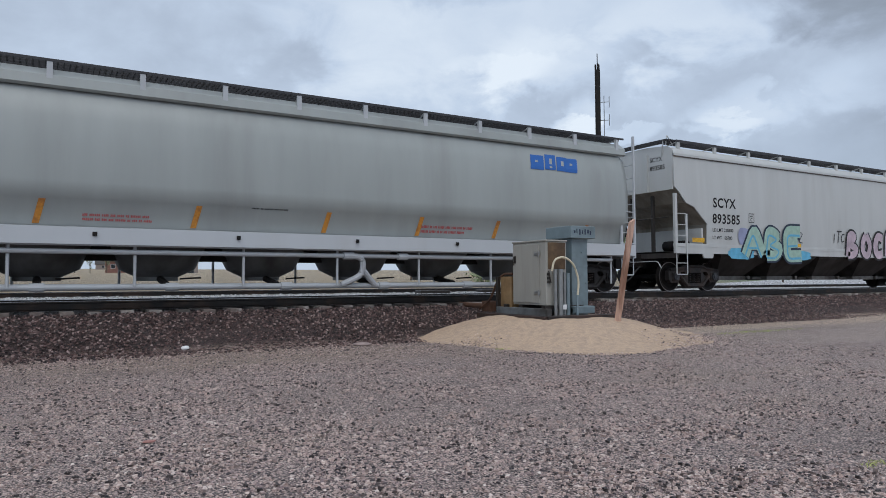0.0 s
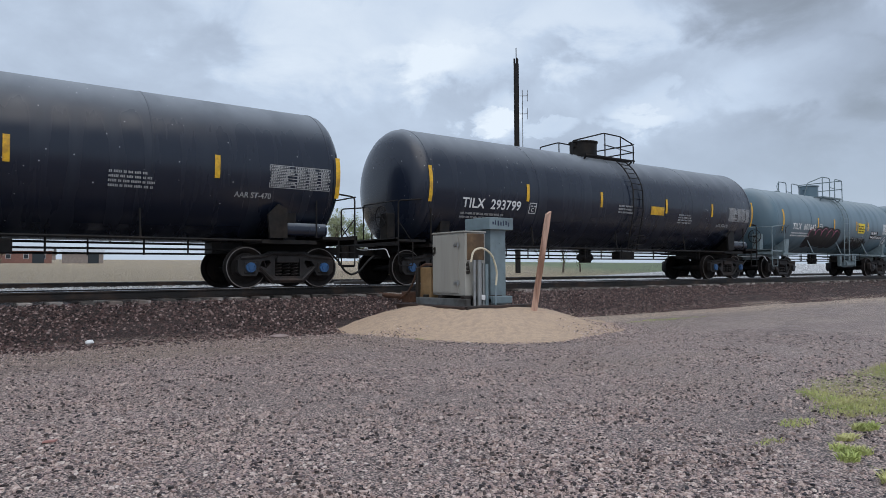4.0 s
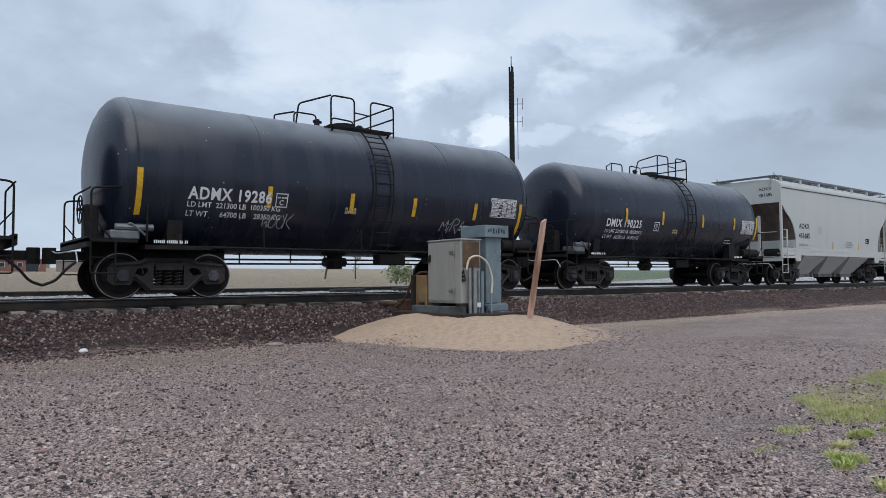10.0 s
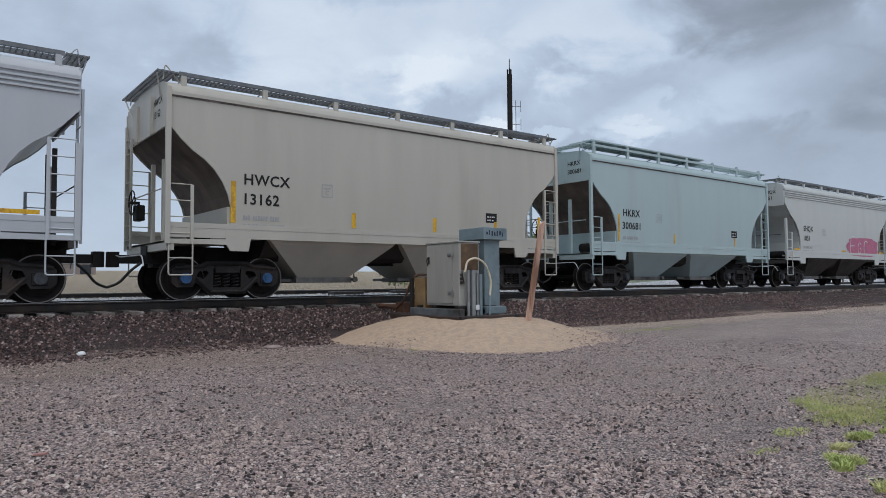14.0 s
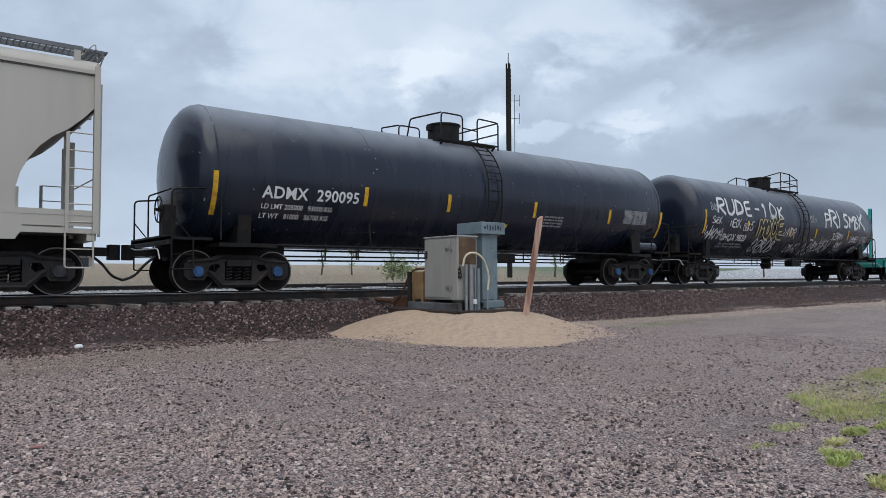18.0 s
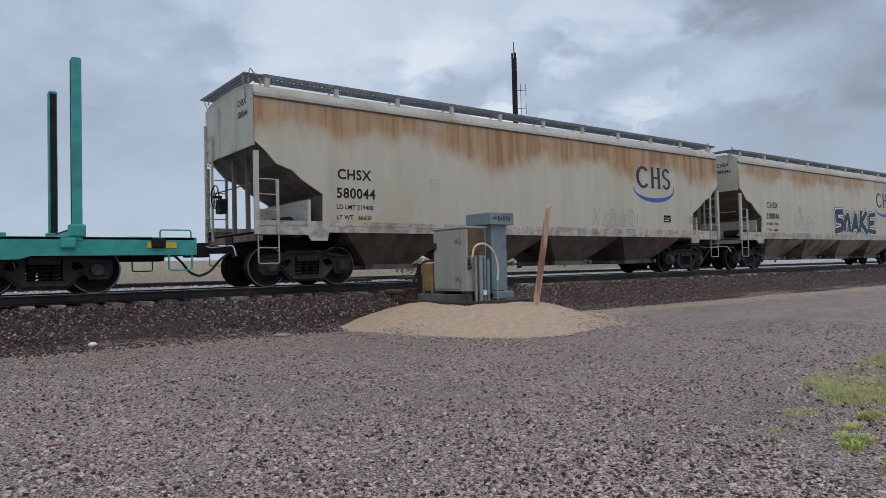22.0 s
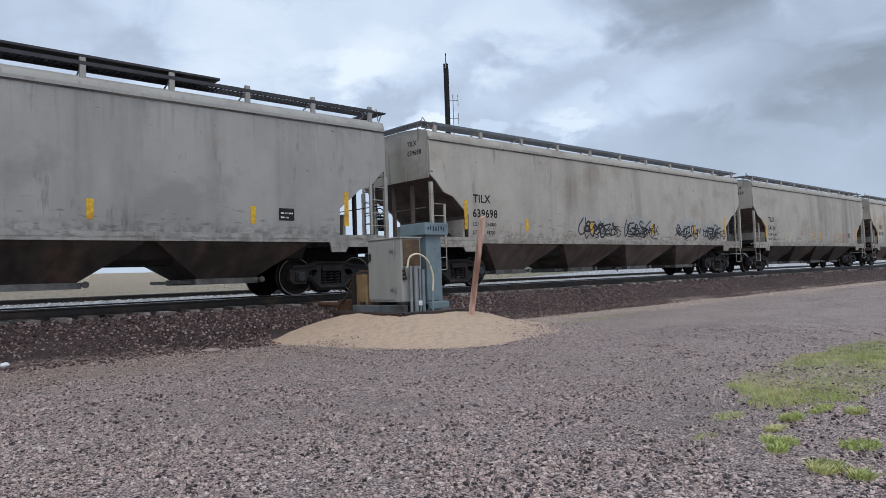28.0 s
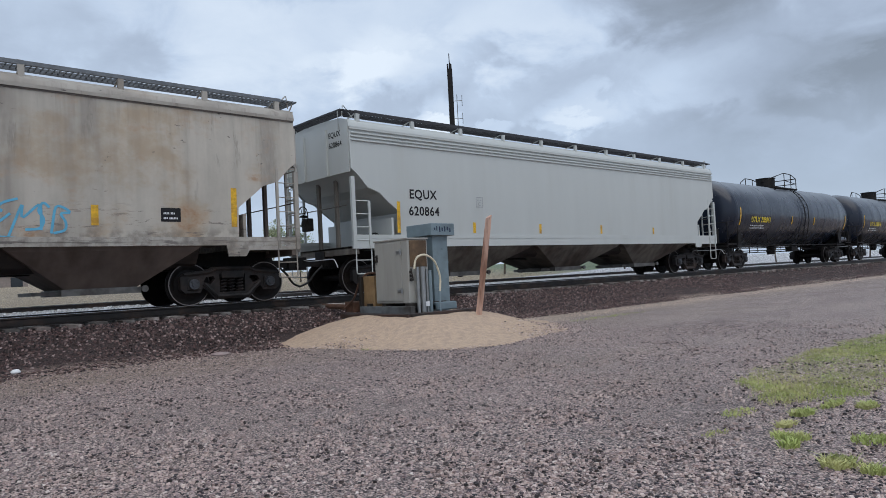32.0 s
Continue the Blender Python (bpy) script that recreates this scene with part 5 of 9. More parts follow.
# ---- rounded pressure hopper ----
def round_hopper(s0, s1, label, paint, light):
    L = s1 - s0
    car = thing("round_hopper_car", 0, 0, 0, label, "freight car", "cars of the train")
    car["s"] = (s0 + s1) / 2
    e0, e1 = -L / 2 + 0.9, L / 2 - 0.9
    sec = [(1.36, 1.36), (1.50, 1.88), (1.545, 1.93), (1.56, 2.2), (1.55, 2.85), (1.50, 3.38), (1.38, 3.84), (1.15, 4.14), (0.8, 4.31), (0.35, 4.38)]
    ring = [(-y, z) for y, z in sec] + [(y, z) for y, z in reversed(sec)]

    def side(z):
        pts = [(z_, y_) for y_, z_ in sec]
        for (za, ya), (zb, yb) in zip(pts, pts[1:]):
            if za <= z <= zb:
                return ya + (yb - ya) * (z - za) / (zb - za)
        return sec[0][0] if z < sec[0][1] else sec[-1][0]
    bm = bmesh.new()
    xs = [(e0, 0.80), (e0 + 0.12, 0.93), (e0 + 0.4, 1.0)] + [(e0 + 0.4 + (e1 - e0 - 0.8) * k / 8, 1.0) for k in range(1, 8)] + [(e1 - 0.4, 1.0), (e1 - 0.12, 0.93), (e1, 0.80)]
    loft(bm, [[(x, y * f, 2.75 + (z - 2.75) * f) for y, z in ring] for x, f in xs])
    part("body", bm, paint, car, smooth=True, angle=40)
    for s in (-1, 1):
        bm = bmesh.new()
        prism(bm, [(s * 1.58, 1.36), (s * 1.60, 1.05), (s * 1.55, 1.02), (s * 1.45, 1.05), (s * 1.40, 1.38)], 0, e0, e1)
        part("side_sill", bm, light, car)
        bm = bmesh.new()
        prism(bm, [(s * 1.17, 4.18), (s * 1.40, 3.90), (s * 1.46, 3.94), (s * 1.43, 4.12), (s * 1.2, 4.29)], 0, e0 + 0.2, e1 - 0.2)
        part("top_chord", bm, paint, car)
        bm = bmesh.new()
        tube(bm, [(e0 + 0.6, s * 1.45, 0.92), (e1 - 0.8, s * 1.45, 0.92)], 0.05, 10)
        tube(bm, [(e0 + 0.6, s * 1.25, 0.26), (e1 - 3.6, s * 1.25, 0.26)], 0.062, 12)
        if s < 0:
            x = e0 + 9.45
            tube(bm, rounded([(x, -1.45, 0.92), (x + 0.35, -1.45, 0.90), (x + 0.38, -1.4, 0.5), (x - 0.1, -1.3, 0.28)], 0.2, 4), 0.07, 10)
            tube(bm, rounded([(x + 0.38, -1.4, 0.6), (x + 0.7, -1.3, 0.28)], 0.2, 4), 0.07, 10)
            for xx in (x, x + 1.35):
                tube(bm, [(xx - 0.12, -1.45, 0.92), (xx + 0.12, -1.45, 0.92)], 0.085, 10)
            for k in range(7):
                xx = e0 + 1.2 + k * 2.3
                tube(bm, [(xx - 0.12, -1.25, 0.26), (xx + 0.12, -1.25, 0.26)], 0.085, 10)
        part("air_pipe", bm, light, car, smooth=True)
        for k in range(9):
            x = e0 + 1.0 + k * 2.05
            bm = bmesh.new()
            tube(bm, [(x, s * 1.42, 1.05), (x, s * 1.42, 0.26)], 0.03, 6)
            part("pipe_hanger", bm, light, car)
        for k in range(6):
            x = e0 + 1.8 + k * 2.6
            bm = bmesh.new()
            box(bm, x - 0.04, x + 0.04, s * 1.61, s * 1.64, 1.20, 1.28, 0.01)
            part("jack_lug", bm, dark_steel, car)
        bm = bmesh.new()
        y0, y1 = s * 1.44, s * 0.88
        zr = 4.37
        for k in range(4):
            y = y0 + (y1 - y0) * k / 3
            box(bm, e0 + 0.25, e1 - 0.25, y - 0.009, y + 0.009, zr, zr + 0.05)
        for k in range(int((e1 - e0 - 0.5) / 0.1)):
            x = e0 + 0.25 + k * 0.1
            box(bm, x, x + 0.018, min(y0, y1), max(y0, y1), zr + 0.008, zr + 0.045)
        part("running_board", bm, dark_grate, car)
        for k in range(12):
            bm = bmesh.new()
            x = e0 + 0.5 + k * (e1 - e0 - 1.0) / 11
            box(bm, x - 0.05, x + 0.05, s * 1.44, s * 1.38, 4.05, zr + 0.05)
            tube(bm, [(x, s * 1.33, zr), (x + 0.1, s * 0.6, 4.22)], 0.018, 5)
            part("board_bracket", bm, light, car)
    bm = bmesh.new()
    box(bm, -L / 2 + 0.75, L / 2 - 0.75, -0.22, 0.22, 0.80, 1.12)
    box(bm, e0 + 1.8, e1 - 1.8, -1.42, 1.42, 1.08, 1.2)
    part("centre_sill", bm, dark_steel, car)
    a0, a1 = e0 + 2.4, e1 - 2.6
    w = (a1 - a0) / 6
    for k in range(6):
        xm = a0 + (k + 0.5) * w
        bm = bmesh.new()
        loft(bm, [[(xm + r * math.cos(q * math.tau / 20) * fx, r * math.sin(q * math.tau / 20) * 1.0, z) for q in range(20)] for r, z, fx in ((1.38, 1.36, w / 2.8), (1.2, 1.05, w / 2.8), (0.75, 0.62, 1.0), (0.42, 0.46, 1.0), (0.42, 0.38, 1.0))])
        bay = part("discharge_cone", bm, cone_grey, car, smooth=True)
        bm = bmesh.new()
        tube(bm, [(xm, -0.4, 0.42), (xm, -1.25, 0.30)], 0.07, 8)
        tube(bm, [(xm + 0.3, -0.9, 0.42), (xm + 0.7, -1.0, 0.44)], 0.02, 6)
        part("outlet_valve", bm, dark_steel, bay)
    for x, k in ((e0, 1), (e1, -1)):
        bm = bmesh.new()
        box(bm, min(x - k * 0.1, x + k * 1.5), max(x - k * 0.1, x + k * 1.5), -1.5, 1.5, 1.12, 1.18)
        box(bm, min(x - k * 0.12, x), max(x - k * 0.12, x), -1.5, 1.5, 0.98, 1.22)
        part("end_platform", bm, light, car)
        for s in (-1, 1):
            bm = bmesh.new()
            yy = s * 1.5
            for xx in (x - k * 0.06, x + k * 0.45):
                box(bm, xx - 0.03, xx + 0.03, yy - 0.03, yy + 0.03, 1.1, 4.5 if xx == x - k * 0.06 else 2.4)
            for i in range(8):
                tube(bm, [(x - k * 0.06, yy, 1.4 + 0.38 * i), (x - k * 0.06, yy - s * 0.45, 1.4 + 0.38 * i)], 0.014, 6)
            for i in range(4):
                tube(bm, [(x - k * 0.06, yy, 1.4 + 0.3 * i), (x + k * 0.45, yy, 1.4 + 0.3 * i)], 0.014, 6)
            tube(bm, rounded([(x, yy, 1.1), (x, yy, 0.5), (x + k * 0.45, yy, 0.5), (x + k * 0.45, yy, 1.1)], 0.05, 3), 0.017, 6)
            part("ladder", bm, light, car)
    truck(car, -L / 2 + 2.3)
    truck(car, L / 2 - 2.3)
    ends(car, L, light)

    def surf(u, z):
        return Vector((-L / 2 + u, -side(z) - 0.012, z))
    return car, surf


# ---- the cars in their order ----
def hopper_paint(name, base, dirt, amount=(0.5, 0.75), vary=0.10, rough=0.5, bump=0.05):
    return material(name, base, rough, vary=vary, scale=2.2, second=dirt, mixpos=amount, streak=True, bump=bump, bump_scale=2.5, mix_scale=0.9, coat=0.15)


white_hop = hopper_paint("white_hopper_paint", (0.50, 0.515, 0.51), (0.43, 0.435, 0.42), (0.5, 0.8), 0.05)
beige_hop = hopper_paint("beige_grey_hopper_paint", (0.455, 0.435, 0.38), (0.39, 0.37, 0.32), (0.5, 0.8), 0.045)
sage_hop = hopper_paint("sage_grey_hopper_paint", (0.40, 0.425, 0.40), (0.35, 0.365, 0.335), (0.5, 0.8), 0.045)
cool_hop = hopper_paint("pale_blue_grey_paint", (0.38, 0.48, 0.49), (0.36, 0.41, 0.42), (0.5, 0.85), 0.025)
grey_hop = hopper_paint("light_grey_paint", (0.46, 0.485, 0.51), (0.42, 0.43, 0.44), (0.5, 0.85), 0.025)
mint_hop = hopper_paint("pale_mint_paint", (0.50, 0.52, 0.50), (0.45, 0.46, 0.43), (0.55, 0.85), 0.025)
round_grey = hopper_paint("grey_round_hopper_paint", (0.335, 0.362, 0.355), (0.285, 0.302, 0.295), (0.45, 0.8), 0.06, 0.45)
cone_grey = hopper_paint("grimy_grey_cone_paint", (0.17, 0.18, 0.18), (0.08, 0.08, 0.08), (0.4, 0.7), 0.2, 0.55)
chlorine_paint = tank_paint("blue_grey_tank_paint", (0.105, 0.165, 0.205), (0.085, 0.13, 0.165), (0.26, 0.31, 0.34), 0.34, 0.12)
chlorine_fit = material("blue_grey_fittings", (0.16, 0.21, 0.23), 0.5, vary=0.2, scale=9)
teal_paint = material("teal_car_paint", (0.035, 0.30, 0.27), 0.5, vary=0.18, scale=4, second=(0.03, 0.20, 0.18), mixpos=(0.45, 0.7))
brown_stake = material("rusty_brown_paint", (0.022, 0.010, 0.009), 0.75, vary=0.3, scale=6, second=(0.06, 0.02, 0.016), mixpos=(0.55, 0.75), spec=0.2)
socket_red = material("dull_red_socket_paint", (0.11, 0.03, 0.024), 0.7, vary=0.3, scale=6, second=(0.05, 0.02, 0.016))
orange_stripe = material("orange_reflective_sheet", (0.52, 0.22, 0.03), 0.5, vary=0.2, scale=18, second=(0.36, 0.14, 0.03))
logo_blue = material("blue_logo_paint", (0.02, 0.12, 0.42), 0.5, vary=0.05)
navy_paint = material("navy_logo_paint", (0.015, 0.025, 0.06), 0.5, vary=0.05)
diamond_cream = material("pale_cream_decal", (0.66, 0.66, 0.50), 0.5, vary=0.06, scale=3)
spray_black = material("black_spray_paint", (0.012, 0.012, 0.014), 0.55, vary=0.2)
spray_white = material("white_spray_paint", (0.62, 0.63, 0.63), 0.55, vary=0.12)
spray_teal = material("teal_spray_paint", (0.06, 0.21, 0.24), 0.55, vary=0.15)
spray_sky = material("sky_blue_spray_paint", (0.12, 0.42, 0.62), 0.55, vary=0.12)
spray_green = material("green_spray_paint", (0.34, 0.50, 0.42), 0.55, vary=0.12)
spray_navy = material("navy_spray_paint", (0.015, 0.03, 0.06), 0.5, vary=0.15)
spray_pink = material("pink_spray_paint", (0.45, 0.13, 0.22), 0.55, vary=0.15)
spray_lilac = material("lilac_spray_paint", (0.50, 0.40, 0.46), 0.55, vary=0.25, scale=2)
spray_violet = material("pale_violet_spray_paint", (0.30, 0.33, 0.50), 0.55, vary=0.2, scale=2)
spray_cream = material("cream_spray_paint", (0.55, 0.47, 0.24), 0.55, vary=0.15)
spray_orange = material("orange_spray_paint", (0.42, 0.17, 0.05), 0.55, vary=0.15)


def weathered(name, base, grime, stain, streak_amount, rust_amount, rust_scale=2.4, rust_at=0.62):
    """Old hopper paint: mottled fading, dirt runs in narrow bands from the eave, scattered rust blooms and scuffs."""
    m = bpy.data.materials.new(name)
    m.use_nodes = True
    nt = m.node_tree
    N, L = nt.nodes.new, nt.links.new
    b = nt.nodes["Principled BSDF"]
    tc, info = N("ShaderNodeTexCoord"), N("ShaderNodeObjectInfo")
    off = N("ShaderNodeMath"); off.operation = "MULTIPLY"; off.inputs[1].default_value = 71
    L(info.outputs["Random"], off.inputs[0])
    cb = N("ShaderNodeCombineXYZ"); L(off.outputs[0], cb.inputs[0]); L(off.outputs[0], cb.inputs[1])
    add = N("ShaderNodeVectorMath"); add.operation = "ADD"
    L(tc.outputs["Object"], add.inputs[0]); L(cb.outputs[0], add.inputs[1])
    sep = N("ShaderNodeSeparateXYZ"); L(tc.outputs["Object"], sep.inputs[0])

    def noise_at(scale, stretch=(1, 1, 1), detail=7.0, rough=0.6):
        mp = N("ShaderNodeMapping"); mp.inputs["Scale"].default_value = stretch
        L(add.outputs[0], mp.inputs[0])
        n = N("ShaderNodeTexNoise"); n.inputs["Scale"].default_value = scale; n.inputs["Detail"].default_value = detail; n.inputs["Roughness"].default_value = rough
        L(mp.outputs[0], n.inputs["Vector"])
        return n.outputs[0]

    def ramp(v, lo, hi, a=0.0, c=1.0):
        r = N("ShaderNodeMapRange"); r.interpolation_type = "SMOOTHSTEP"
        r.inputs[1].default_value, r.inputs[2].default_value, r.inputs[3].default_value, r.inputs[4].default_value = lo, hi, a, c
        L(v, r.inputs[0])
        return r.outputs[0]

    def mul(a, c):
        k = N("ShaderNodeMath"); k.operation = "MULTIPLY"
        for i, v in ((0, a), (1, c)):
            if isinstance(v, float):
                k.inputs[i].default_value = v
            else:
                L(v, k.inputs[i])
        return k.outputs[0]

    def mixc(f, a, c):
        k = N("ShaderNodeMix"); k.data_type = "RGBA"; L(f, k.inputs[0])
        for i, v in ((6, a), (7, c)):
            if isinstance(v, tuple):
                k.inputs[i].default_value = (*v, 1)
            else:
                L(v, k.inputs[i])
        return k.outputs[2]
    pale = tuple(min(0.8, v * 1.18) for v in base)
    mottle = noise_at(1.1, (1, 1, 0.7), 9, 0.65)
    col = mixc(ramp(mottle, 0.32, 0.68), base, pale)
    col = mixc(mul(ramp(noise_at(0.55, (1, 1, 1.2), 8, 0.6), 0.50, 0.66), 0.75), col, stain)
    bands = noise_at(0.62, (1, 1, 0.05), 5, 0.6)
    col = mixc(mul(ramp(bands, 0.47, 0.74), mul(ramp(noise_at(2.0, (1, 1, 0.3)), 0.30, 0.6, 0.35, 1.0), streak_amount)), col, grime)
    runs = noise_at(9.0, (1, 1, 0.05), 4, 0.6)
    edge = ramp(sep.outputs[2], 2.9, 4.2)
    col = mixc(mul(mul(ramp(runs, 0.54, 0.70), edge), 0.22), col, grime)
    low = ramp(sep.outputs[2], 1.75, 1.45)
    col = mixc(mul(mul(low, ramp(noise_at(5.0), 0.4, 0.65)), 0.6), col, grime)
    bloom = noise_at(rust_scale, (1, 1, 1.3), 7, 0.62)
    col = mixc(mul(ramp(bloom, rust_at - 0.06, rust_at + 0.12), rust_amount * 0.7), col, (0.42, 0.28, 0.17))
    col = mixc(mul(ramp(bloom, rust_at + 0.03, rust_at + 0.16), rust_amount), col, (0.32, 0.16, 0.07))
    scuff = mul(ramp(noise_at(14, (0.35, 1, 1), 4), 0.66, 0.70), ramp(noise_at(1.4), 0.5, 0.6))
    col = mixc(scuff, col, (0.10, 0.09, 0.085))
    belt = mul(ramp(noise_at(4.2, (0.45, 1, 3.0), 6, 0.7), 0.57, 0.64), ramp(sep.outputs[2], 2.25, 1.75))
    col = mixc(mul(belt, 0.7), col, (0.13, 0.11, 0.10))
    drips = mul(ramp(noise_at(3.4, (1, 1, 0.16), 6, 0.65), 0.58, 0.66), ramp(noise_at(0.5), 0.42, 0.6))
    col = mixc(mul(drips, 0.5), col, grime)
    L(col, b.inputs["Base Color"])
    b.inputs["Roughness"].default_value = 0.6
    bp = N("ShaderNodeBump"); bp.inputs["Strength"].default_value = 0.12; bp.inputs["Distance"].default_value = 0.05
    L(noise_at(1.8, (1, 1, 0.6), 3), bp.inputs["Height"]); L(bp.outputs[0], b.inputs["Normal"])
    MATS[name] = m
    return m


worn_hop = weathered("weathered_grey_paint", (0.43, 0.425, 0.39), (0.15, 0.14, 0.13), (0.36, 0.345, 0.305), 0.6, 0.15)
worn_hop_tan = weathered("weathered_tan_paint", (0.40, 0.372, 0.325), (0.16, 0.13, 0.10), (0.33, 0.29, 0.235), 0.65, 0.22)
worn_dark = weathered("dirty_grey_paint", (0.315, 0.305, 0.285), (0.085, 0.083, 0.08), (0.25, 0.24, 0.225), 0.8, 0.2)
stained_hop = weathered("stained_tan_paint", (0.47, 0.435, 0.375), (0.15, 0.13, 0.11), (0.40, 0.30, 0.19), 0.85, 0.8, 1.1, 0.58)
worn_trim = weathered("dusty_grey_roof_paint", (0.33, 0.32, 0.295), (0.14, 0.13, 0.12), (0.27, 0.25, 0.22), 0.5, 0.3)
tan_trim = weathered("dusty_brown_roof_paint", (0.36, 0.335, 0.295), (0.14, 0.12, 0.10), (0.26, 0.225, 0.185), 0.5, 0.4)
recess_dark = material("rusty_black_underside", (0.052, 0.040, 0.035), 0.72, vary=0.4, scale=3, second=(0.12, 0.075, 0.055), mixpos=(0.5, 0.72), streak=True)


def rusty_hopper(name, shift=0.0):
    """Off-white paint with wide rust washing down from the eaves."""
    m = hopper_paint(name, (0.52, 0.48, 0.39), (0.42, 0.36, 0.27), (0.5, 0.8), 0.08, 0.6).copy()
    m.name = name
    nt = m.node_tree
    N, L = nt.nodes.new, nt.links.new
    b = nt.nodes["Principled BSDF"]
    old = b.inputs["Base Color"].links[0].from_socket
    tc = N("ShaderNodeTexCoord")
    sep = N("ShaderNodeSeparateXYZ")
    L(tc.outputs["Object"], sep.inputs[0])
    mp = N("ShaderNodeMapping"); mp.inputs["Scale"].default_value = (0.55, 0.5, 0.35)
    info = N("ShaderNodeObjectInfo")
    sc = N("ShaderNodeMath"); sc.operation = "MULTIPLY"; sc.inputs[1].default_value = 53
    L(info.outputs["Random"], sc.inputs[0])
    cb = N("ShaderNodeCombineXYZ"); L(sc.outputs[0], cb.inputs[0])
    L(cb.outputs[0], mp.inputs["Location"])
    L(tc.outputs["Object"], mp.inputs[0])
    n = N("ShaderNodeTexNoise"); n.inputs["Scale"].default_value = 0.9; n.inputs["Detail"].default_value = 8; n.inputs["Roughness"].default_value = 0.6
    L(mp.outputs[0], n.inputs["Vector"])
    h = N("ShaderNodeMapRange")
    h.inputs[1].default_value, h.inputs[2].default_value, h.inputs[3].default_value, h.inputs[4].default_value = 2.6, 3.8, -0.26 + shift, 0.23 + shift
    L(sep.outputs[2], h.inputs[0])
    ad = N("ShaderNodeMath"); ad.operation = "ADD"; L(n.outputs[0], ad.inputs[0]); L(h.outputs[0], ad.inputs[1])
    mr = N("ShaderNodeMapRange"); mr.interpolation_type = "SMOOTHSTEP"
    mr.inputs[1].default_value, mr.inputs[2].default_value = 0.43, 0.68
    L(ad.outputs[0], mr.inputs[0])
    mx = N("ShaderNodeMix"); mx.data_type = "RGBA"
    L(mr.outputs[0], mx.inputs[0]); L(old, mx.inputs[6])
    wash = N("ShaderNodeMix"); wash.data_type = "RGBA"
    run = N("ShaderNodeMapping"); run.inputs["Scale"].default_value = (3.0, 1, 0.12)
    L(tc.outputs["Object"], run.inputs[0])
    rn = N("ShaderNodeTexNoise"); rn.inputs["Scale"].default_value = 1.6; rn.inputs["Detail"].default_value = 7; rn.inputs["Roughness"].default_value = 0.65
    L(run.outputs[0], rn.inputs["Vector"])
    rr = N("ShaderNodeMapRange"); rr.interpolation_type = "SMOOTHSTEP"
    rr.inputs[1].default_value, rr.inputs[2].default_value = 0.36, 0.66
    L(rn.outputs[0], rr.inputs[0]); L(rr.outputs[0], wash.inputs[0])
    wash.inputs[6].default_value = (0.30, 0.145, 0.06, 1)
    wash.inputs[7].default_value = (0.42, 0.27, 0.14, 1)
    L(wash.outputs[2], mx.inputs[7])
    # a thinner wash of rust runs on down the side
    thin = N("ShaderNodeMapRange"); thin.interpolation_type = "SMOOTHSTEP"
    thin.inputs[1].default_value, thin.inputs[2].default_value, thin.inputs[4].default_value = 0.30, 0.62, 0.5
    L(ad.outputs[0], thin.inputs[0])
    tm = N("ShaderNodeMath"); tm.operation = "MULTIPLY"; L(thin.outputs[0], tm.inputs[0]); L(rr.outputs[0], tm.inputs[1])
    m2 = N("ShaderNodeMix"); m2.data_type = "RGBA"
    L(tm.outputs[0], m2.inputs[0]); L(mx.outputs[2], m2.inputs[6]); m2.inputs[7].default_value = (0.43, 0.32, 0.20, 1)
    # dark dirt runs
    dr = N("ShaderNodeMapRange"); dr.interpolation_type = "SMOOTHSTEP"
    dr.inputs[1].default_value, dr.inputs[2].default_value, dr.inputs[4].default_value = 0.60, 0.74, 0.5
    dn = N("ShaderNodeTexNoise"); dn.inputs["Scale"].default_value = 1.1; dn.inputs["Detail"].default_value = 8
    dm = N("ShaderNodeMapping"); dm.inputs["Scale"].default_value = (1.2, 1, 0.06); dm.inputs["Location"].default_value = (9, 2, 4)
    L(tc.outputs["Object"], dm.inputs[0]); L(dm.outputs[0], dn.inputs["Vector"]); L(dn.outputs[0], dr.inputs[0])
    m3 = N("ShaderNodeMix"); m3.data_type = "RGBA"
    L(dr.outputs[0], m3.inputs[0]); L(m2.outputs[2], m3.inputs[6]); m3.inputs[7].default_value = (0.17, 0.14, 0.11, 1)
    L(m3.outputs[2], b.inputs["Base Color"])
    return m


rust_hop = rusty_hopper("rust_stained_paint")
rust_hop_light = rusty_hopper("lightly_rusted_paint", -0.13)
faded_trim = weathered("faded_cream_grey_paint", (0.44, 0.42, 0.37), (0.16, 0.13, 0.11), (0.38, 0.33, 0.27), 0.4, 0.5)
CARS = []


def add(car_surf):
    CARS.append(car_surf[0])
    return car_surf


def hop_marks(car, surf, marks, number, u, zt, zn, size=0.32, ink=None, load=True, lines=None):
    ink = ink or black_ink
    lettering(car, marks, size, u, zt, ink, surf, tight=1.08)
    lettering(car, number, size, u - 0.03, zn, ink, surf, tight=1.08)
    e0, eave = NOSE[car.name]
    nose = lambda a, b: Vector((e0 - 0.026, -0.66 - a, b))
    lettering(car, marks, 0.2, 0.0, eave - 0.16, ink, nose)
    lettering(car, number, 0.2, 0.0, eave - 0.42, ink, nose)
    if lines:
        for i, t in enumerate(lines):
            lettering(car, t, 0.15, u - 0.03, zn - 0.26 - 0.24 * i, ink, surf)
    elif load:
        bars(car, u, zn - 0.52, 1.1, 0.36, 2, grey_ink, surf, "small stencilled weights")


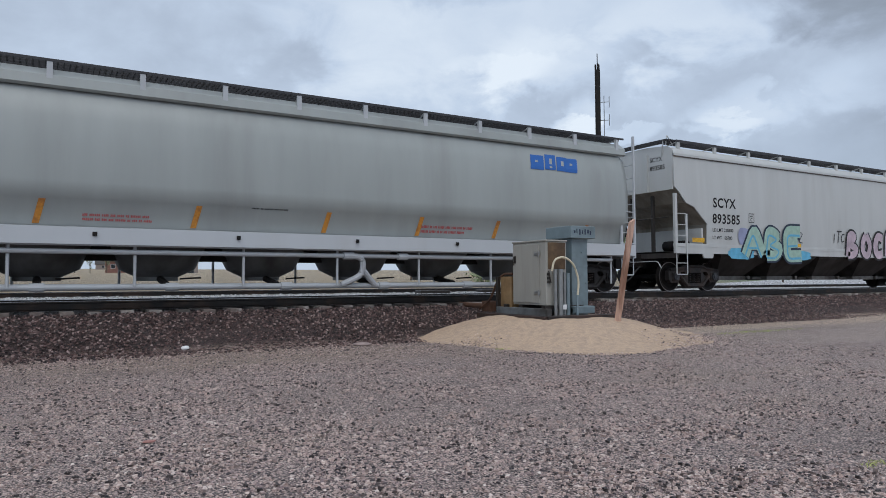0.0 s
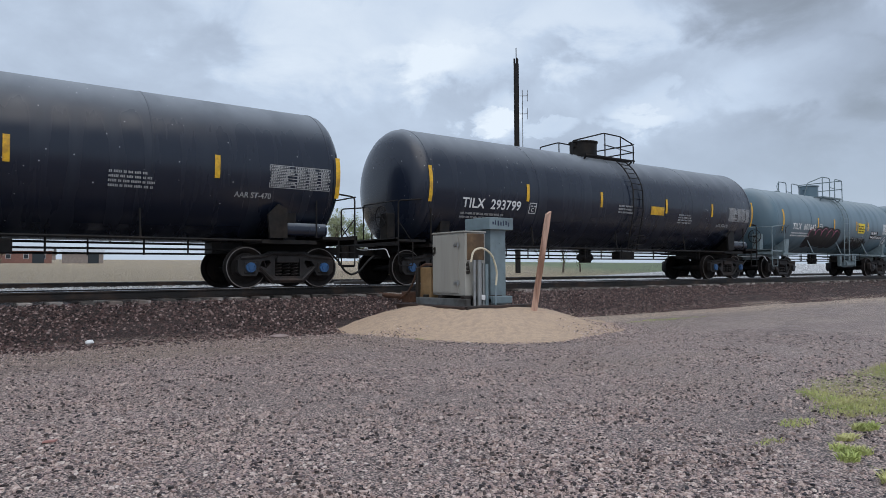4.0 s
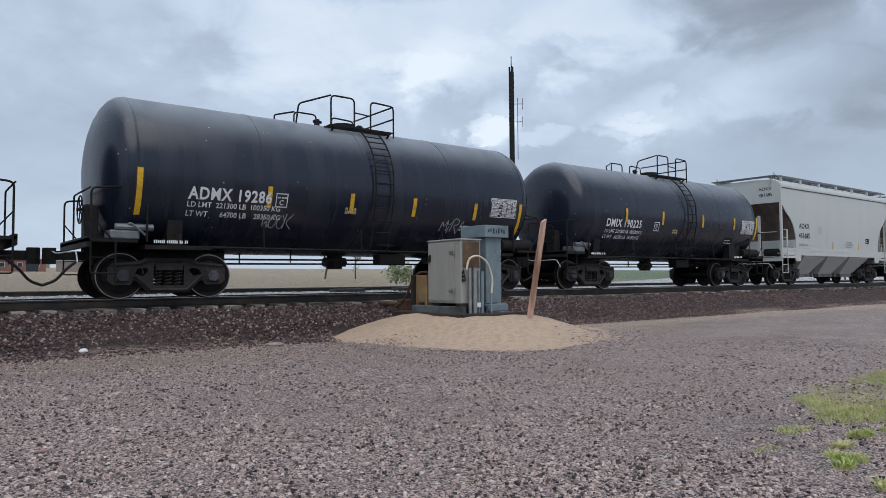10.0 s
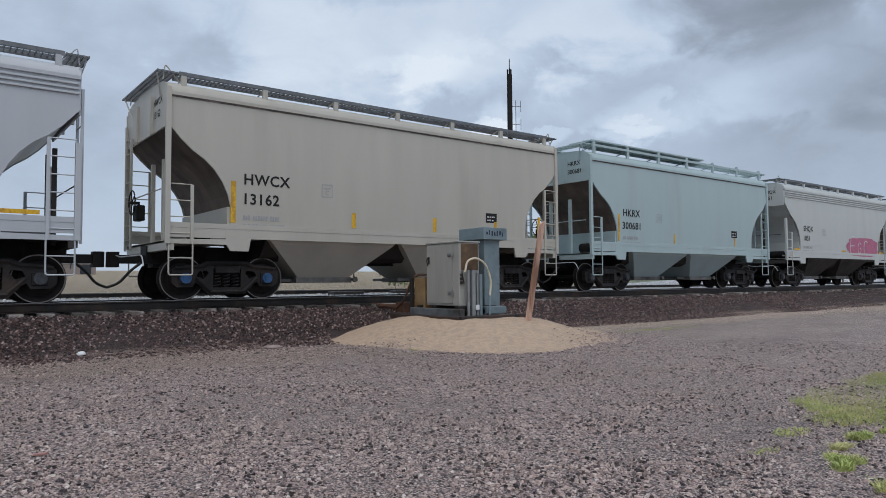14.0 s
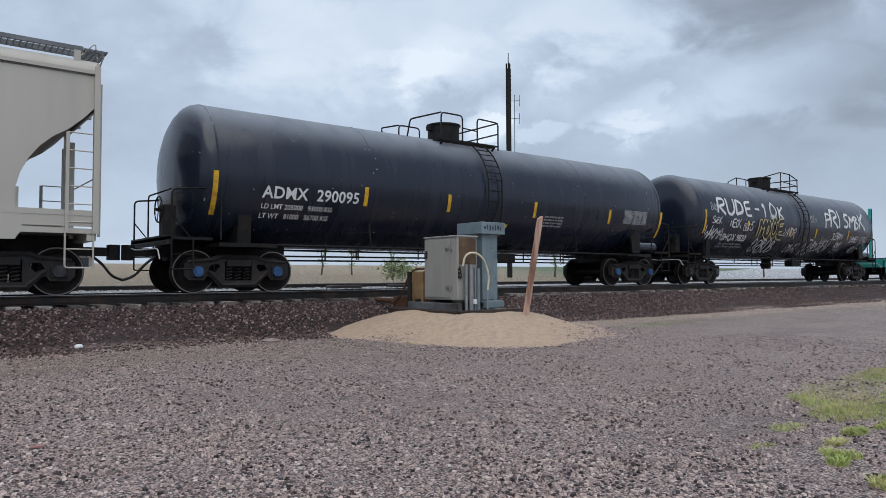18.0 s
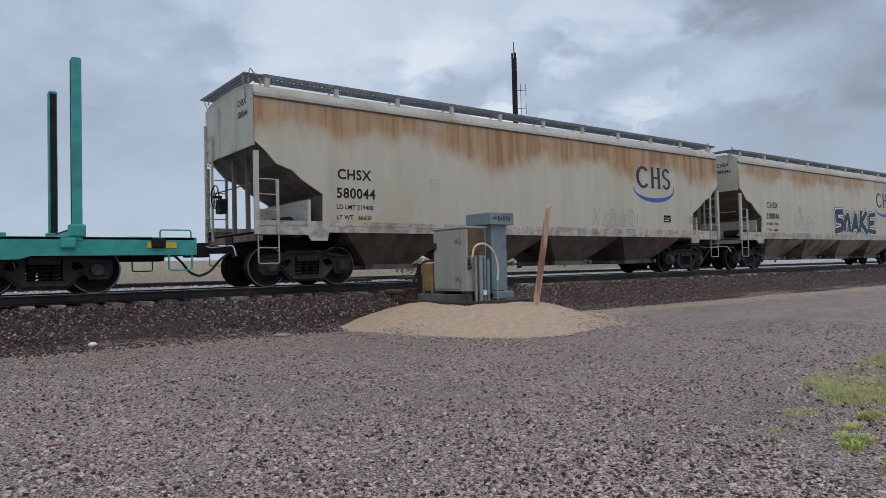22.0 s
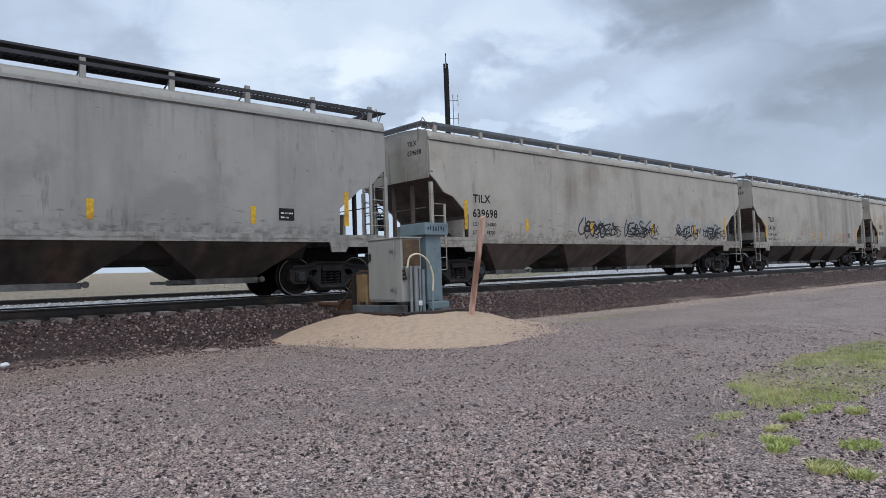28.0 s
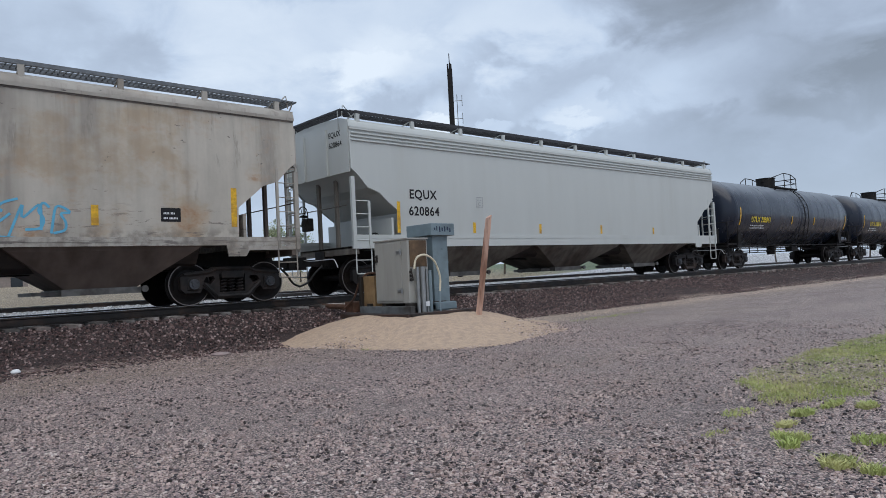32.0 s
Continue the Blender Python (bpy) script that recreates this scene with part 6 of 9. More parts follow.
def data_box(car, surf, u, z, w=0.55, h=0.34):
    bm = patch(surf, u, u + w, z, z + h, 1, 3)
    part("inspection_panel", bm, black_ink, car, "black inspection stencil panel")
    bars(car, u + 0.05, z + 0.05, w - 0.1, h - 0.08, 2, white_ink, lambda a, b: surf(a, b) - Vector((0, 0.004, 0)), "white print on the inspection panel", fill=0.4)


def plate_c(car, surf, u, z, ink):
    for a, b in ((0, 0.02), (0.26, 0.28)):
        part("stencil_frame", patch(surf, u + a, u + b, z, z + 0.3, 1, 2), ink, car)
    for a, b in ((0, 0.02), (0.28, 0.3)):
        part("stencil_frame", patch(surf, u, u + 0.28, z + a, z + b, 1, 1), ink, car)
    lettering(car, "C", 0.15, u + 0.085, z + 0.05, ink, surf)
    bars(car, u + 0.05, z + 0.19, 0.2, 0.06, 1, ink, surf, "small stencil print")


def build_train():
    # 1 round pressure hopper, grey
    car, sf = add(round_hopper(-4.4, 15.6, "grey rounded pressure hopper car with pipes along its side", round_grey, grey_hop))
    for u in (1.5, 4.3, 7.0, 9.73, 12.05, 14.25, 17.2):
        stripe(car, u, 1.42, 1.86, sf, 0.11, orange_stripe, lean=0.10)
    # blue company mark drawn as slanted blocks
    for a, b, c, d in ((15.42, 15.86, 0.02, 0.10), (15.90, 16.26, 0.10, -0.02), (16.30, 16.62, 0.06, 0.06), (16.60, 17.02, 0.02, 0.10)):
        bm = patch(lambda u, z: sf(u + (z - 3.28) * 0.12, z), a, b, 3.26 + c * 0.3, 3.70 - d * 0.4, 2, 4)
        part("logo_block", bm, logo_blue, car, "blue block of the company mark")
        part("logo_block", patch(lambda u, z: sf(u + (z - 3.28) * 0.12, z) - Vector((0, 0.004, 0)), a + 0.15, a + 0.24, 3.36 + d, 3.50 + c, 1, 1), round_grey, car, "grey gap in the blue mark")
    bars(car, 5.1, 1.50, 1.5, 0.16, 2, red_ink, sf, "red stencilled instructions")
    bars(car, 12.2, 1.50, 1.5, 0.22, 2, red_ink, sf, "red stencilled instructions")
    bars(car, 8.2, 1.85, 0.9, 0.05, 1, black_ink, sf, "black stencil line")
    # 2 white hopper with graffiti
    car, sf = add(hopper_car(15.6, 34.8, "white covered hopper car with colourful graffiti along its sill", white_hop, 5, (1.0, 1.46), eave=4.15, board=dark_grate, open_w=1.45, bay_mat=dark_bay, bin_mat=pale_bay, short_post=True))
    hop_marks(car, sf, "SCYX", "893585", 2.5, 2.62, 2.12, 0.42, lines=("LD LMT 220300", "LT WT   65700"))
    plate_c(car, sf, 4.25, 2.2, black_ink)
    stripe(car, 1.55, 1.50, 1.64, sf, 0.55); stripe(car, 4.15, 1.46, 1.58, sf, 0.5); stripe(car, 6.6, 1.46, 1.58, sf, 0.5); stripe(car, 10.0, 1.38, 1.55, sf, 0.6); stripe(car, 16.6, 1.45, 1.58, sf, 0.5)
    cloud_fill(car, 3.25, 1.02, 1.2, 0.34, spray_sky, sf, 5, 7, "sky blue sprayed patch on the sill", 0.022)
    cloud_fill(car, 6.3, 1.02, 1.3, 0.30, spray_sky, sf, 7, 7, "sky blue sprayed patch on the sill", 0.022)
    cloud_fill(car, 3.72, 1.5, 0.5, 0.5, spray_violet, sf, 6, 5, "pale violet sprayed shade", 0.018)
    outlined(car, "ABE", 4.05, 1.14, 0.95, spray_green, spray_navy, sf, 0.34, 0.12, 4, 0.30, 1.5, label="pale green graffiti letter with navy edge", off=0.026)
    spray(car, "ABE", 4.0, 1.06, 0.9, spray_sky, sf, 0.06, 0.40, 4, 0.0, 1.5, "blue lines over the letters", 0.03, 0.036)
    spray(car, "IZ", 6.75, 1.62, 0.3, spray_navy, sf, 0.03, 0.1, 8, offset=0.01)
    spray(car, "ITC", 9.0, 1.68, 0.35, spray_black, sf, 0.04, 0.1, 8, offset=0.01)
    outlined(car, "BOCB", 9.95, 1.22, 0.86, spray_lilac, spray_black, sf, 0.30, 0.16, 9, 0.36, 1.15, label="pale lilac graffiti letter with black edge", off=0.026)
    data_box(car, sf, 16.0, 1.85, 0.4, 0.28)
    bars(car, 15.6, 2.25, 1.6, 0.3, 3, grey_ink, sf, "small stencilled instructions")
    # 3 to 5 black tank cars
    tilx = ("TILX", "293743"), ("TILX", "293796"), ("TILX", "293799")
    for i, (a, b) in enumerate(((34.8, 53.3), (53.3, 71.6), (71.6, 89.95))):
        lab = "black tank car with yellow stripes" + (", white tag at one end" if i == 0 else ", yellow tilted placard" if i == 1 else " and white lettering")
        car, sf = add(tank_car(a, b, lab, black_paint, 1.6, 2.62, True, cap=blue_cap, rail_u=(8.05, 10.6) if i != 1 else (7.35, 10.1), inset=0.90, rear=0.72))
        lettering(car, "%s  %s" % tilx[i], 0.36, 2.6, 2.06, white_ink, sf, tight=1.05)
        bars(car, 2.6, 1.78, 2.0, 0.2, 2, grey_ink, sf, "small stencilled weights")
        plate_c(car, sf, 5.05, 2.0, white_ink)
        d = -0.9 if i == 1 else 0
        for u, z0, z1 in ((1.47, 2.14, 3.07), (4.9, 2.33, 2.82), (8.1 + d, 2.33, 2.8), (11.5 + d, 2.3, 2.78), (14.3, 2.3, 2.78), (17.1, 2.05, 2.98)):
            stripe(car, u, z0, z1, sf, 0.11)
        part("placard", patch(sf, 10.7 if i != 1 else 7.3, 11.42 if i != 1 else 8.05, 2.22, 2.5, 1, 4), yellow_stripe, car, "orange yellow instruction placard")
        bars(car, 9.0, 2.2, 0.9, 0.3, 3, grey_ink, sf, "small white warning print")
        bars(car, 12.3, 2.0, 0.9, 0.35, 4, grey_ink, sf, "small white warning print")
        test_panel(car, sf, 15.5, 2.2, 1.45, 0.48, grey_ink)
        if i == 0:
            spray(car, "QBS", 1.68, 2.62, 0.52, spray_white, sf, 0.05, -0.08, 21, label="white sprayed tag")
            spray(car, "ZXN", 1.8, 2.2, 0.28, spray_white, sf, 0.06, 0.0, 22, label="white sprayed tag")
        if i == 1:
            part("placard", patch(lambda u, z: sf(u + (z - 1.3) * 0.35, z), 9.75, 10.3, 1.32, 1.92, 1, 4), yellow_bright, car, "bright yellow tilted placard")
        lettering(car, "AAR ST-470", 0.16, 14.75, 1.95, grey_ink, sf)
    # 6 to 8 chlorine tank cars
    for i, (a, b, m, q) in enumerate(((89.95, 104.42, "TILX", "601642"), (104.42, 118.63, "HOKX", "232099"), (118.63, 132.9, "HOKX", "332219"))):
        lab = "blue-grey chlorine tank car with yellow stripes" + (" and black graffiti" if i == 0 else "")
        car, sf = add(tank_car(a, b, lab, chlorine_paint, 1.38, 2.5, True, True, rail_u=(5.4, 8.25) if i == 0 else (5.15, 8.0), fit_mat=chlorine_fit))
        skin, lag = sf, (0.0, 0.32, 0.13)[i]
        sf = lambda u, z, skin=skin, lag=lag: skin(u - lag, z)
        lettering(car, m + "  " + q, 0.36, 2.6, 2.1, white_ink, sf, tight=1.05)
        bars(car, 2.6, 1.8, 1.9, 0.22, 2, white_ink, sf, "small stencilled weights")
        plate_c(car, sf, 5.05, 2.08, white_ink)
        for u, z0, z1 in ((1.72, 2.0, 2.92), (4.85, 2.2, 2.66), (6.45, 2.2, 2.66), (8.0 if i else 8.85, 2.22, 2.66), (10.15, 2.22, 2.66), (13.25, 1.98, 2.9)):
            stripe(car, u, z0, z1, sf, 0.11)
        part("placard", patch(sf, 9.1, 9.85, 2.1, 2.58, 1, 4), yellow_bright, car, "bright yellow emergency placard with black print")
        bars(car, 9.15, 2.16, 0.66, 0.36, 3, black_ink, lambda u, z: sf(u, z) - Vector((0, 0.005, 0)), "print on the yellow placard")
        for dz, t, sz in ((0.2, "CHLORINE", 0.17), (0.0, "INHALATION HAZARD", 0.17)):
            lettering(car, t, sz * 0.86, 10.64, 1.90 + dz * 1.0, white_ink, lambda u, z: sf(u, z) - Vector((0, 0.006, 0)), sx=0.92, bold=0.045)
        part("warning_panel", patch(sf, 10.6, 11.45, 2.08, 2.23, 1, 3), black_ink, car, "black warning panel")
        part("warning_panel", patch(sf, 10.6, 12.0, 1.87, 2.05, 1, 3), black_ink, car, "black warning panel")
        test_panel(car, sf, 12.0, 2.12, 1.1, 0.5, white_ink)
        bars(car, 8.6, 1.72, 1.6, 0.2, 2, grey_ink, sf, "small white warning print")
        for k in range(2):
            bm = bmesh.new()
            uu, zz = 12.42 + k * 0.2, 1.78 - 0.30 * k
            vs = [bm.verts.new(sf(*p) - Vector((0, 0.01, 0))) for p in ((uu, zz - 0.24), (uu + 0.24, zz), (uu, zz + 0.24), (uu - 0.24, zz))]
            bm.faces.new(vs)
            dia = part("hazard_diamond", bm, white_ink, car, "white hazard diamond")
            over = lambda u, z: sf(u, z) - Vector((0, 0.016, 0))
            part("diamond_print", patch(over, uu - 0.045, uu + 0.045, zz + 0.09, zz + 0.16, 1, 1), black_ink, dia)
            part("diamond_print", patch(over, uu - 0.03, uu + 0.03, zz - 0.17, zz - 0.10, 1, 1), black_ink, dia)
            num = text_mesh("1017", 0.13, bold=0.0026)
            part("diamond_number", wrap(num, lambda x, y: over(uu - 0.145 + x, zz - 0.045 + y)), black_ink, dia, "black number on the diamond")
        if i == 0:
            bubbles(car, 4.2, 1.36, 2.95, 0.95, 5, spray_black, spray_pink, sf, "black bubble graffiti letter")
            for k, w in enumerate(("WAKZMWKAWMKWZ", "KZMWNAKMZWMKA", "MNWKZAMKWNZKM")):
                spray(car, w, 7.75 + 0.14 * k, 1.34 + 0.05 * k, 0.36, spray_black, sf, 0.05, -0.12, 33 + k, lean=0.35 - 0.3 * k, wob=0.25, offset=0.003 * k, label="jagged black graffiti scrawl")
            spray(car, "XOR", 9.95, 2.22, 0.22, grey_ink, sf, 0.02, 0.0, 37, label="small pale tag")
            spray(car, "MNK", 1.6, 1.9, 0.3, spray_black, sf, 0.03, 0, 34, label="small black tag")
    # 9 to 12 short black tank cars
    adm = ((132.9, 145.9, "ADMX 16722"), (145.9, 159.0, "ADMX 17387"), (159.0, 172.1, "ADMX 19286"), (172.1, 185.0, "DMIX 190225"))
    for i, (a, b, t) in enumerate(adm):
        lab = "short black tank car with yellow stripes" + (", cream diamond and rust" if i == 1 else ", faded pink tag" if i == 0 else "")
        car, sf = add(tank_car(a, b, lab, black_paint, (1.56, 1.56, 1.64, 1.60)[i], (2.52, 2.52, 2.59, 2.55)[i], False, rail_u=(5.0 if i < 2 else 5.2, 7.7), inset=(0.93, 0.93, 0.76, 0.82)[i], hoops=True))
        lettering(car, t, 0.34, 2.38, 2.02, white_ink, sf, tight=1.12, sx=0.84, bold=0.028)
        if i == 2:
            lettering(car, "LD LMT  221300 LB  100350 KG", 0.15, 2.36, 1.86, white_ink, sf)
            lettering(car, "LT WT      64700 LB    28350 KG", 0.15, 2.36, 1.68, white_ink, sf)
        elif i < 2:
            bars(car, 2.5, 1.72, 1.7, 0.22, 2, white_ink, sf, "small stencilled weights")
        bars(car, 1.75, 1.10, 0.7, 0.07, 1, white_ink, lambda u, z: Vector((u - (b - a) / 2, -1.44, z)), "small stencil on the sill", fill=0.9)
        bars(car, b - a - 2.75, 1.10, 0.75, 0.07, 1, white_ink, lambda u, z: Vector((u - (b - a) / 2, -1.44, z)), "small stencil on the sill", fill=0.9)
        d = (0, 0, -0.05, 0.2)[i]
        for u, z0, z1 in (((1.38, 1.65, 2.55),) if i < 3 else ()) + ((4.5 if i < 2 else 4.05 if i == 2 else 3.3, 1.98 + d, 2.43 + d), (6.4 if i < 2 else 6.1 if i == 2 else 5.3, 1.98 + d, 2.42 + d), (7.9 if i < 3 else 7.75, 1.98 + d, 2.43 + d), (9.9, 1.98 + d, 2.42 + d), (11.55, 1.65 + d, 2.5 + d)):
            stripe(car, u, z0, z1, sf, 0.11)
        test_panel(car, sf, 10.5, 2.05, 0.95, 0.5, white_ink)
        bars(car, 6.0, 1.9, 0.35, 0.15, 2, spray_cream, sf, "small pale placard", fill=0.9)
        data_box(car, sf, 9.5, 1.6, 0.6, 0.26)
        if i == 1:
            bm = bmesh.new()
            q = ((8.40, 2.90), (8.94, 3.34), (9.66, 2.82), (9.11, 2.30))
            n = 9
            G = []
            for a in range(n):
                row = []
                for b in range(n):
                    f, g = a / (n - 1), b / (n - 1)
                    p = [(q[0][i] * (1 - f) + q[1][i] * f) * (1 - g) + (q[3][i] * (1 - f) + q[2][i] * f) * g for i in (0, 1)]
                    row.append(bm.verts.new(sf(*p)))
                G.append(row)
            for a, b in zip(G, G[1:]):
                for k in range(n - 1):
                    bm.faces.new((a[k], a[k + 1], b[k + 1], b[k]))
            mark = part("logo_block", bm, diamond_cream, car, "pale cream diamond, company mark")
            up = lambda u, z: sf(u, z) - Vector((0, 0.006, 0))
            for pts, m in (((( 8.72, 2.44), (8.80, 2.66), (8.95, 2.84), (9.12, 2.90)), spray_green), (((9.22, 2.86), (9.27, 2.7), (9.20, 2.52), (9.02, 2.42)), spray_sky)):
                bm = bmesh.new()
                tube(bm, [up(*p) for p in pts], 0.02, 5)
                part("logo_stroke", bm, m, mark)
            for k, w in enumerate((0.38, 0.34, 0.44)):
                bm = bmesh.new()
                x = 8.5 + 0.46 * k
                ring = [(x, 1.84), (x + w, 1.84), (x + w + (0.1 if k else -0.1), 2.14), (x + (0.08 if k else 0.2), 2.14), (x, 1.84)]
                for a, b in zip(ring, ring[1:]):
                    tube(bm, [up(*a), up((a[0] + b[0]) / 2, (a[1] + b[1]) / 2), up(*b)], 0.013, 4)
                part("logo_block", bm, grey_ink, car, "thin outlined block of the company mark")
            m = material("rust_wash", (0.030, 0.014, 0.011), 0.5, vary=0.5, scale=4)
            cloud_fill(car, 5.6, 1.6, 1.6, 1.1, m, sf, 41, 7, "rusty heat stain", -0.006)
        if i == 0:
            spray(car, "MAKER", 5.0, 1.45, 0.45, spray_pink, sf, 0.03, 0.1, 42, label="faded pink graffiti tag")
        if i == 2:
            plate_c(car, sf, 4.25, 1.95, white_ink)
            spray(car, "WOOK", 4.0, 1.5, 0.3, grey_ink, sf, 0.02, 0.0, 43, label="scratched grey tag")
            spray(car, "MYRA", 8.9, 1.6, 0.3, grey_ink, sf, 0.02, 0.0, 44, label="scratched grey tag")
        if i == 3:
            plate_c(car, sf, 4.9, 1.95, white_ink)
            lettering(car, "LD LMT 221000 LB 100500 KG", 0.15, 2.38, 1.82, white_ink, sf)
            lettering(car, "LT WT   64300 LB  29150 KG", 0.15, 2.38, 1.64, white_ink, sf)
    # 13 to 20 three-bay hoppers
    def small(a, b, lab, paint, m, q, bays=2, **k):
        car, sf = add(hopper_car(a, b, lab, paint, bays, (1.12, 1.58), open_top=3.58, open_w=1.3, **k))
        L = b - a
        hop_marks(car, sf, m, q, 2.35, 2.45, 2.03, 0.32)
        data_box(car, sf, L - 3.6, 1.95, 0.4, 0.26)
        plate_c(car, sf, 4.2, 2.3, grey_ink)
        return car, sf
    car, sf = small(185.0, 197.85, "clean pale grey covered hopper car with dark roof boards", mint_hop, "AOKX", "481685", 3, bay_mat=mint_hop)
    for u in (5.6, 8.4, 11.2):
        stripe(car, u, 1.62, 1.95, sf, 0.09)
    bars(car, 7.0, 1.7, 0.9, 0.35, 3, grey_ink, sf, "small stencilled warning")
    car, sf = small(197.85, 210.4, "beige covered hopper car with yellow stripes", sage_hop, "CBFX", "306841", cap=blue_cap, bay_mat=sage_hop)
    for u, z1 in ((2.1, 2.5), (5.4, 1.95), (8.0, 1.95), (10.2, 1.95), (11.0, 2.4)):
        stripe(car, u, 1.62, z1, sf, 0.11)
    car, sf = small(210.4, 223.0, "pale grey covered hopper car with ribbed top edge", grey_hop, "SHQX", "1091", ribs=True, bin_mat=grey_hop, bay_mat=dark_bay, short_post=True)
    for u in (1.5, 6.2, 9.0, 10.6):
        stripe(car, u, 1.60, 1.68, sf, 0.6)
    bars(car, 6.4, 1.9, 0.8, 0.3, 2, red_ink, sf, "faint red stencil")
    car, sf = small(223.0, 235.8, "beige covered hopper car with orange stripes", beige_hop, "HWCX", "13162", cap=blue_cap, bay_mat=beige_hop)
    for u, z1 in ((2.08, 2.5), (5.0, 1.98), (7.4, 1.98), (9.5, 1.98), (11.2, 2.2)):
        stripe(car, u, 1.62, z1, sf, 0.11)
    car, sf = small(235.8, 248.4, "pale blue-grey covered hopper car with solid roof boards", cool_hop, "HKRX", "300681", ribs=False, high_boards=True, board=cool_hop, bay_mat=cool_hop)
    for u, z1 in ((2.1, 2.5), (5.2, 1.95), (9.2, 1.95)):
        stripe(car, u, 1.62, z1, sf, 0.09)
    car, sf = small(248.4, 260.95, "pale grey covered hopper car with a red graffiti tag", mint_hop, "SHQX", "1051", ribs=True, bin_mat=mint_hop, bay_mat=dark_bay, short_post=True)
    cloud_fill(car, 6.9, 1.45, 3.4, 0.85, spray_pink, sf, 51, 7, "red sprayed letters", 0.006)
    spray(car, "EGC", 7.1, 1.5, 0.75, spray_white, sf, 0.04, 0.4, 52, offset=0.012, label="pale outline of the red letters")
    for u in (1.5, 6.2, 10.6):
        stripe(car, u, 1.60, 1.68, sf, 0.5)
    car, sf = small(260.95, 273.7, "beige covered hopper car with orange stripes", beige_hop, "HWCX", "14450", cap=blue_cap, bay_mat=beige_hop)
    for u, z1 in ((2.08, 2.5), (5.0, 1.98), (7.4, 1.98), (9.5, 1.98), (11.2, 2.3)):
        stripe(car, u, 1.62, z1, sf, 0.11)
    car, sf = small(273.7, 286.15, "clean beige covered hopper car with dark end recess", beige_hop, "CEFX", "304771", bay_mat=beige_hop)
    for u in (3.1, 5.4, 9.6):
        stripe(car, u, 1.50, 1.56, sf, 0.7)
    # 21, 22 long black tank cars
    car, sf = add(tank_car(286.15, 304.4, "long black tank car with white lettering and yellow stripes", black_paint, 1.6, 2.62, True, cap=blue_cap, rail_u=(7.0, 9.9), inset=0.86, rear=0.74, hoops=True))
    lettering(car, "ADMX  290095", 0.36, 2.5, 2.07, white_ink, sf, tight=1.05)
    lettering(car, "LD LMT 205000   93000 KG", 0.15, 2.5, 1.84, white_ink, sf)
    lettering(car, "LT WT   81000   36700 KG", 0.15, 2.5, 1.64, white_ink, sf)
    for u, z0, z1 in ((1.4, 1.65, 2.55), (5.05, 2.03, 2.48), (7.6, 2.03, 2.48), (10.8, 2.03, 2.48), (14.2, 2.0, 2.46), (16.95, 1.65, 2.52)):
        stripe(car, u, z0, z1, sf, 0.11)
    part("placard", patch(lambda u, z: sf(u + (z - 1.3) * 0.35, z), 9.2, 9.75, 1.33, 1.8, 1, 4), yellow_bright, car, "bright yellow tilted placard")
    bars(car, 11.3, 1.8, 0.9, 0.35, 4, grey_ink, sf, "small white warning print")
    test_panel(car, sf, 15.0, 2.05, 1.2, 0.42, grey_ink)
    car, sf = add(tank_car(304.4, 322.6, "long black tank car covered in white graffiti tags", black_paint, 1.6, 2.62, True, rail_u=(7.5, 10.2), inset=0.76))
    lettering(car, "SHQX 9820", 0.34, 2.98, 1.7, white_ink, sf, tight=1.05)
    bars(car, 2.95, 1.44, 2.0, 0.2, 2, grey_ink, sf, "small stencilled weights")
    spray(car, "RUDE-1OK", 2.4, 2.70, 0.60, spray_white, sf, 0.10, 0.30, 61, lean=0.12, sx=1.3, label="large white sprayed tag")
    spray(car, "WAKMA", 1.6, 1.72, 0.42, spray_white, sf, 0.045, 0.0, 62, lean=0.25, label="white sprayed tag")
    spray(car, "NECK", 3.3, 2.2, 0.3, spray_white, sf, 0.04, 0.0, 63, label="white sprayed tag")
    outlined(car, "MOOE", 5.5, 1.92, 0.72, spray_black, spray_cream, sf, 0.13, 0.1, 64, 0.12, 1.0, label="cream outlined graffiti letter")
    spray(car, "ORBOB", 5.5, 1.3, 0.55, spray_white, sf, 0.05, 0.1, 65, label="white outlined graffiti letters")
    spray(car, "PRISMBK", 11.55, 2.58, 0.72, spray_white, sf, 0.12, 0.06, 66, lean=0.15, sx=1.32, label="large white sprayed tag")
    spray(car, "QZB", 9.9, 1.3, 0.55, spray_white, sf, 0.04, 0.1, 67, label="white sprayed tag")
    spray(car, "XSEN", 9.9, 2.7, 0.28, grey_ink, sf, 0.03, 0.05, 68, label="small pale tag")
    spray(car, "SAC", 11.3, 1.75, 0.3, grey_ink, sf, 0.03, 0.05, 69, label="small pale tag")
    for w, u, z, h, q in (("SLERPN", 12.3, 1.98, 0.30, 161), ("ABOREN", 10.7, 1.42, 0.46, 162), ("SMASED", 14.3, 1.92, 0.26, 163), ("GRADPAY", 14.9, 1.42, 0.28, 164), ("ZAKOR", 7.6, 2.0, 0.34, 165), ("BUGS", 4.3, 2.12, 0.32, 166), ("EMBAR", 8.4, 1.35, 0.36, 167), ("KNAP", 13.0, 1.66, 0.22, 168), ("OBOS", 6.4, 2.66, 0.22, 169), ("SWEK", 2.0, 2.3, 0.26, 170)):
        spray(car, w, u, z, h, spray_white, sf, 0.032, 0.0, q, lean=0.2, wob=0.10, label="small white sprayed tag", offset=0.002)
    spray(car, "BQS", 1.95, 2.8, 0.25, grey_ink, sf, 0.03, 0.0, 70, label="small pale tag")
    spray(car, "CREW", 13.0, 1.4, 0.3, grey_ink, sf, 0.03, 0.02, 71, label="small pale tag")
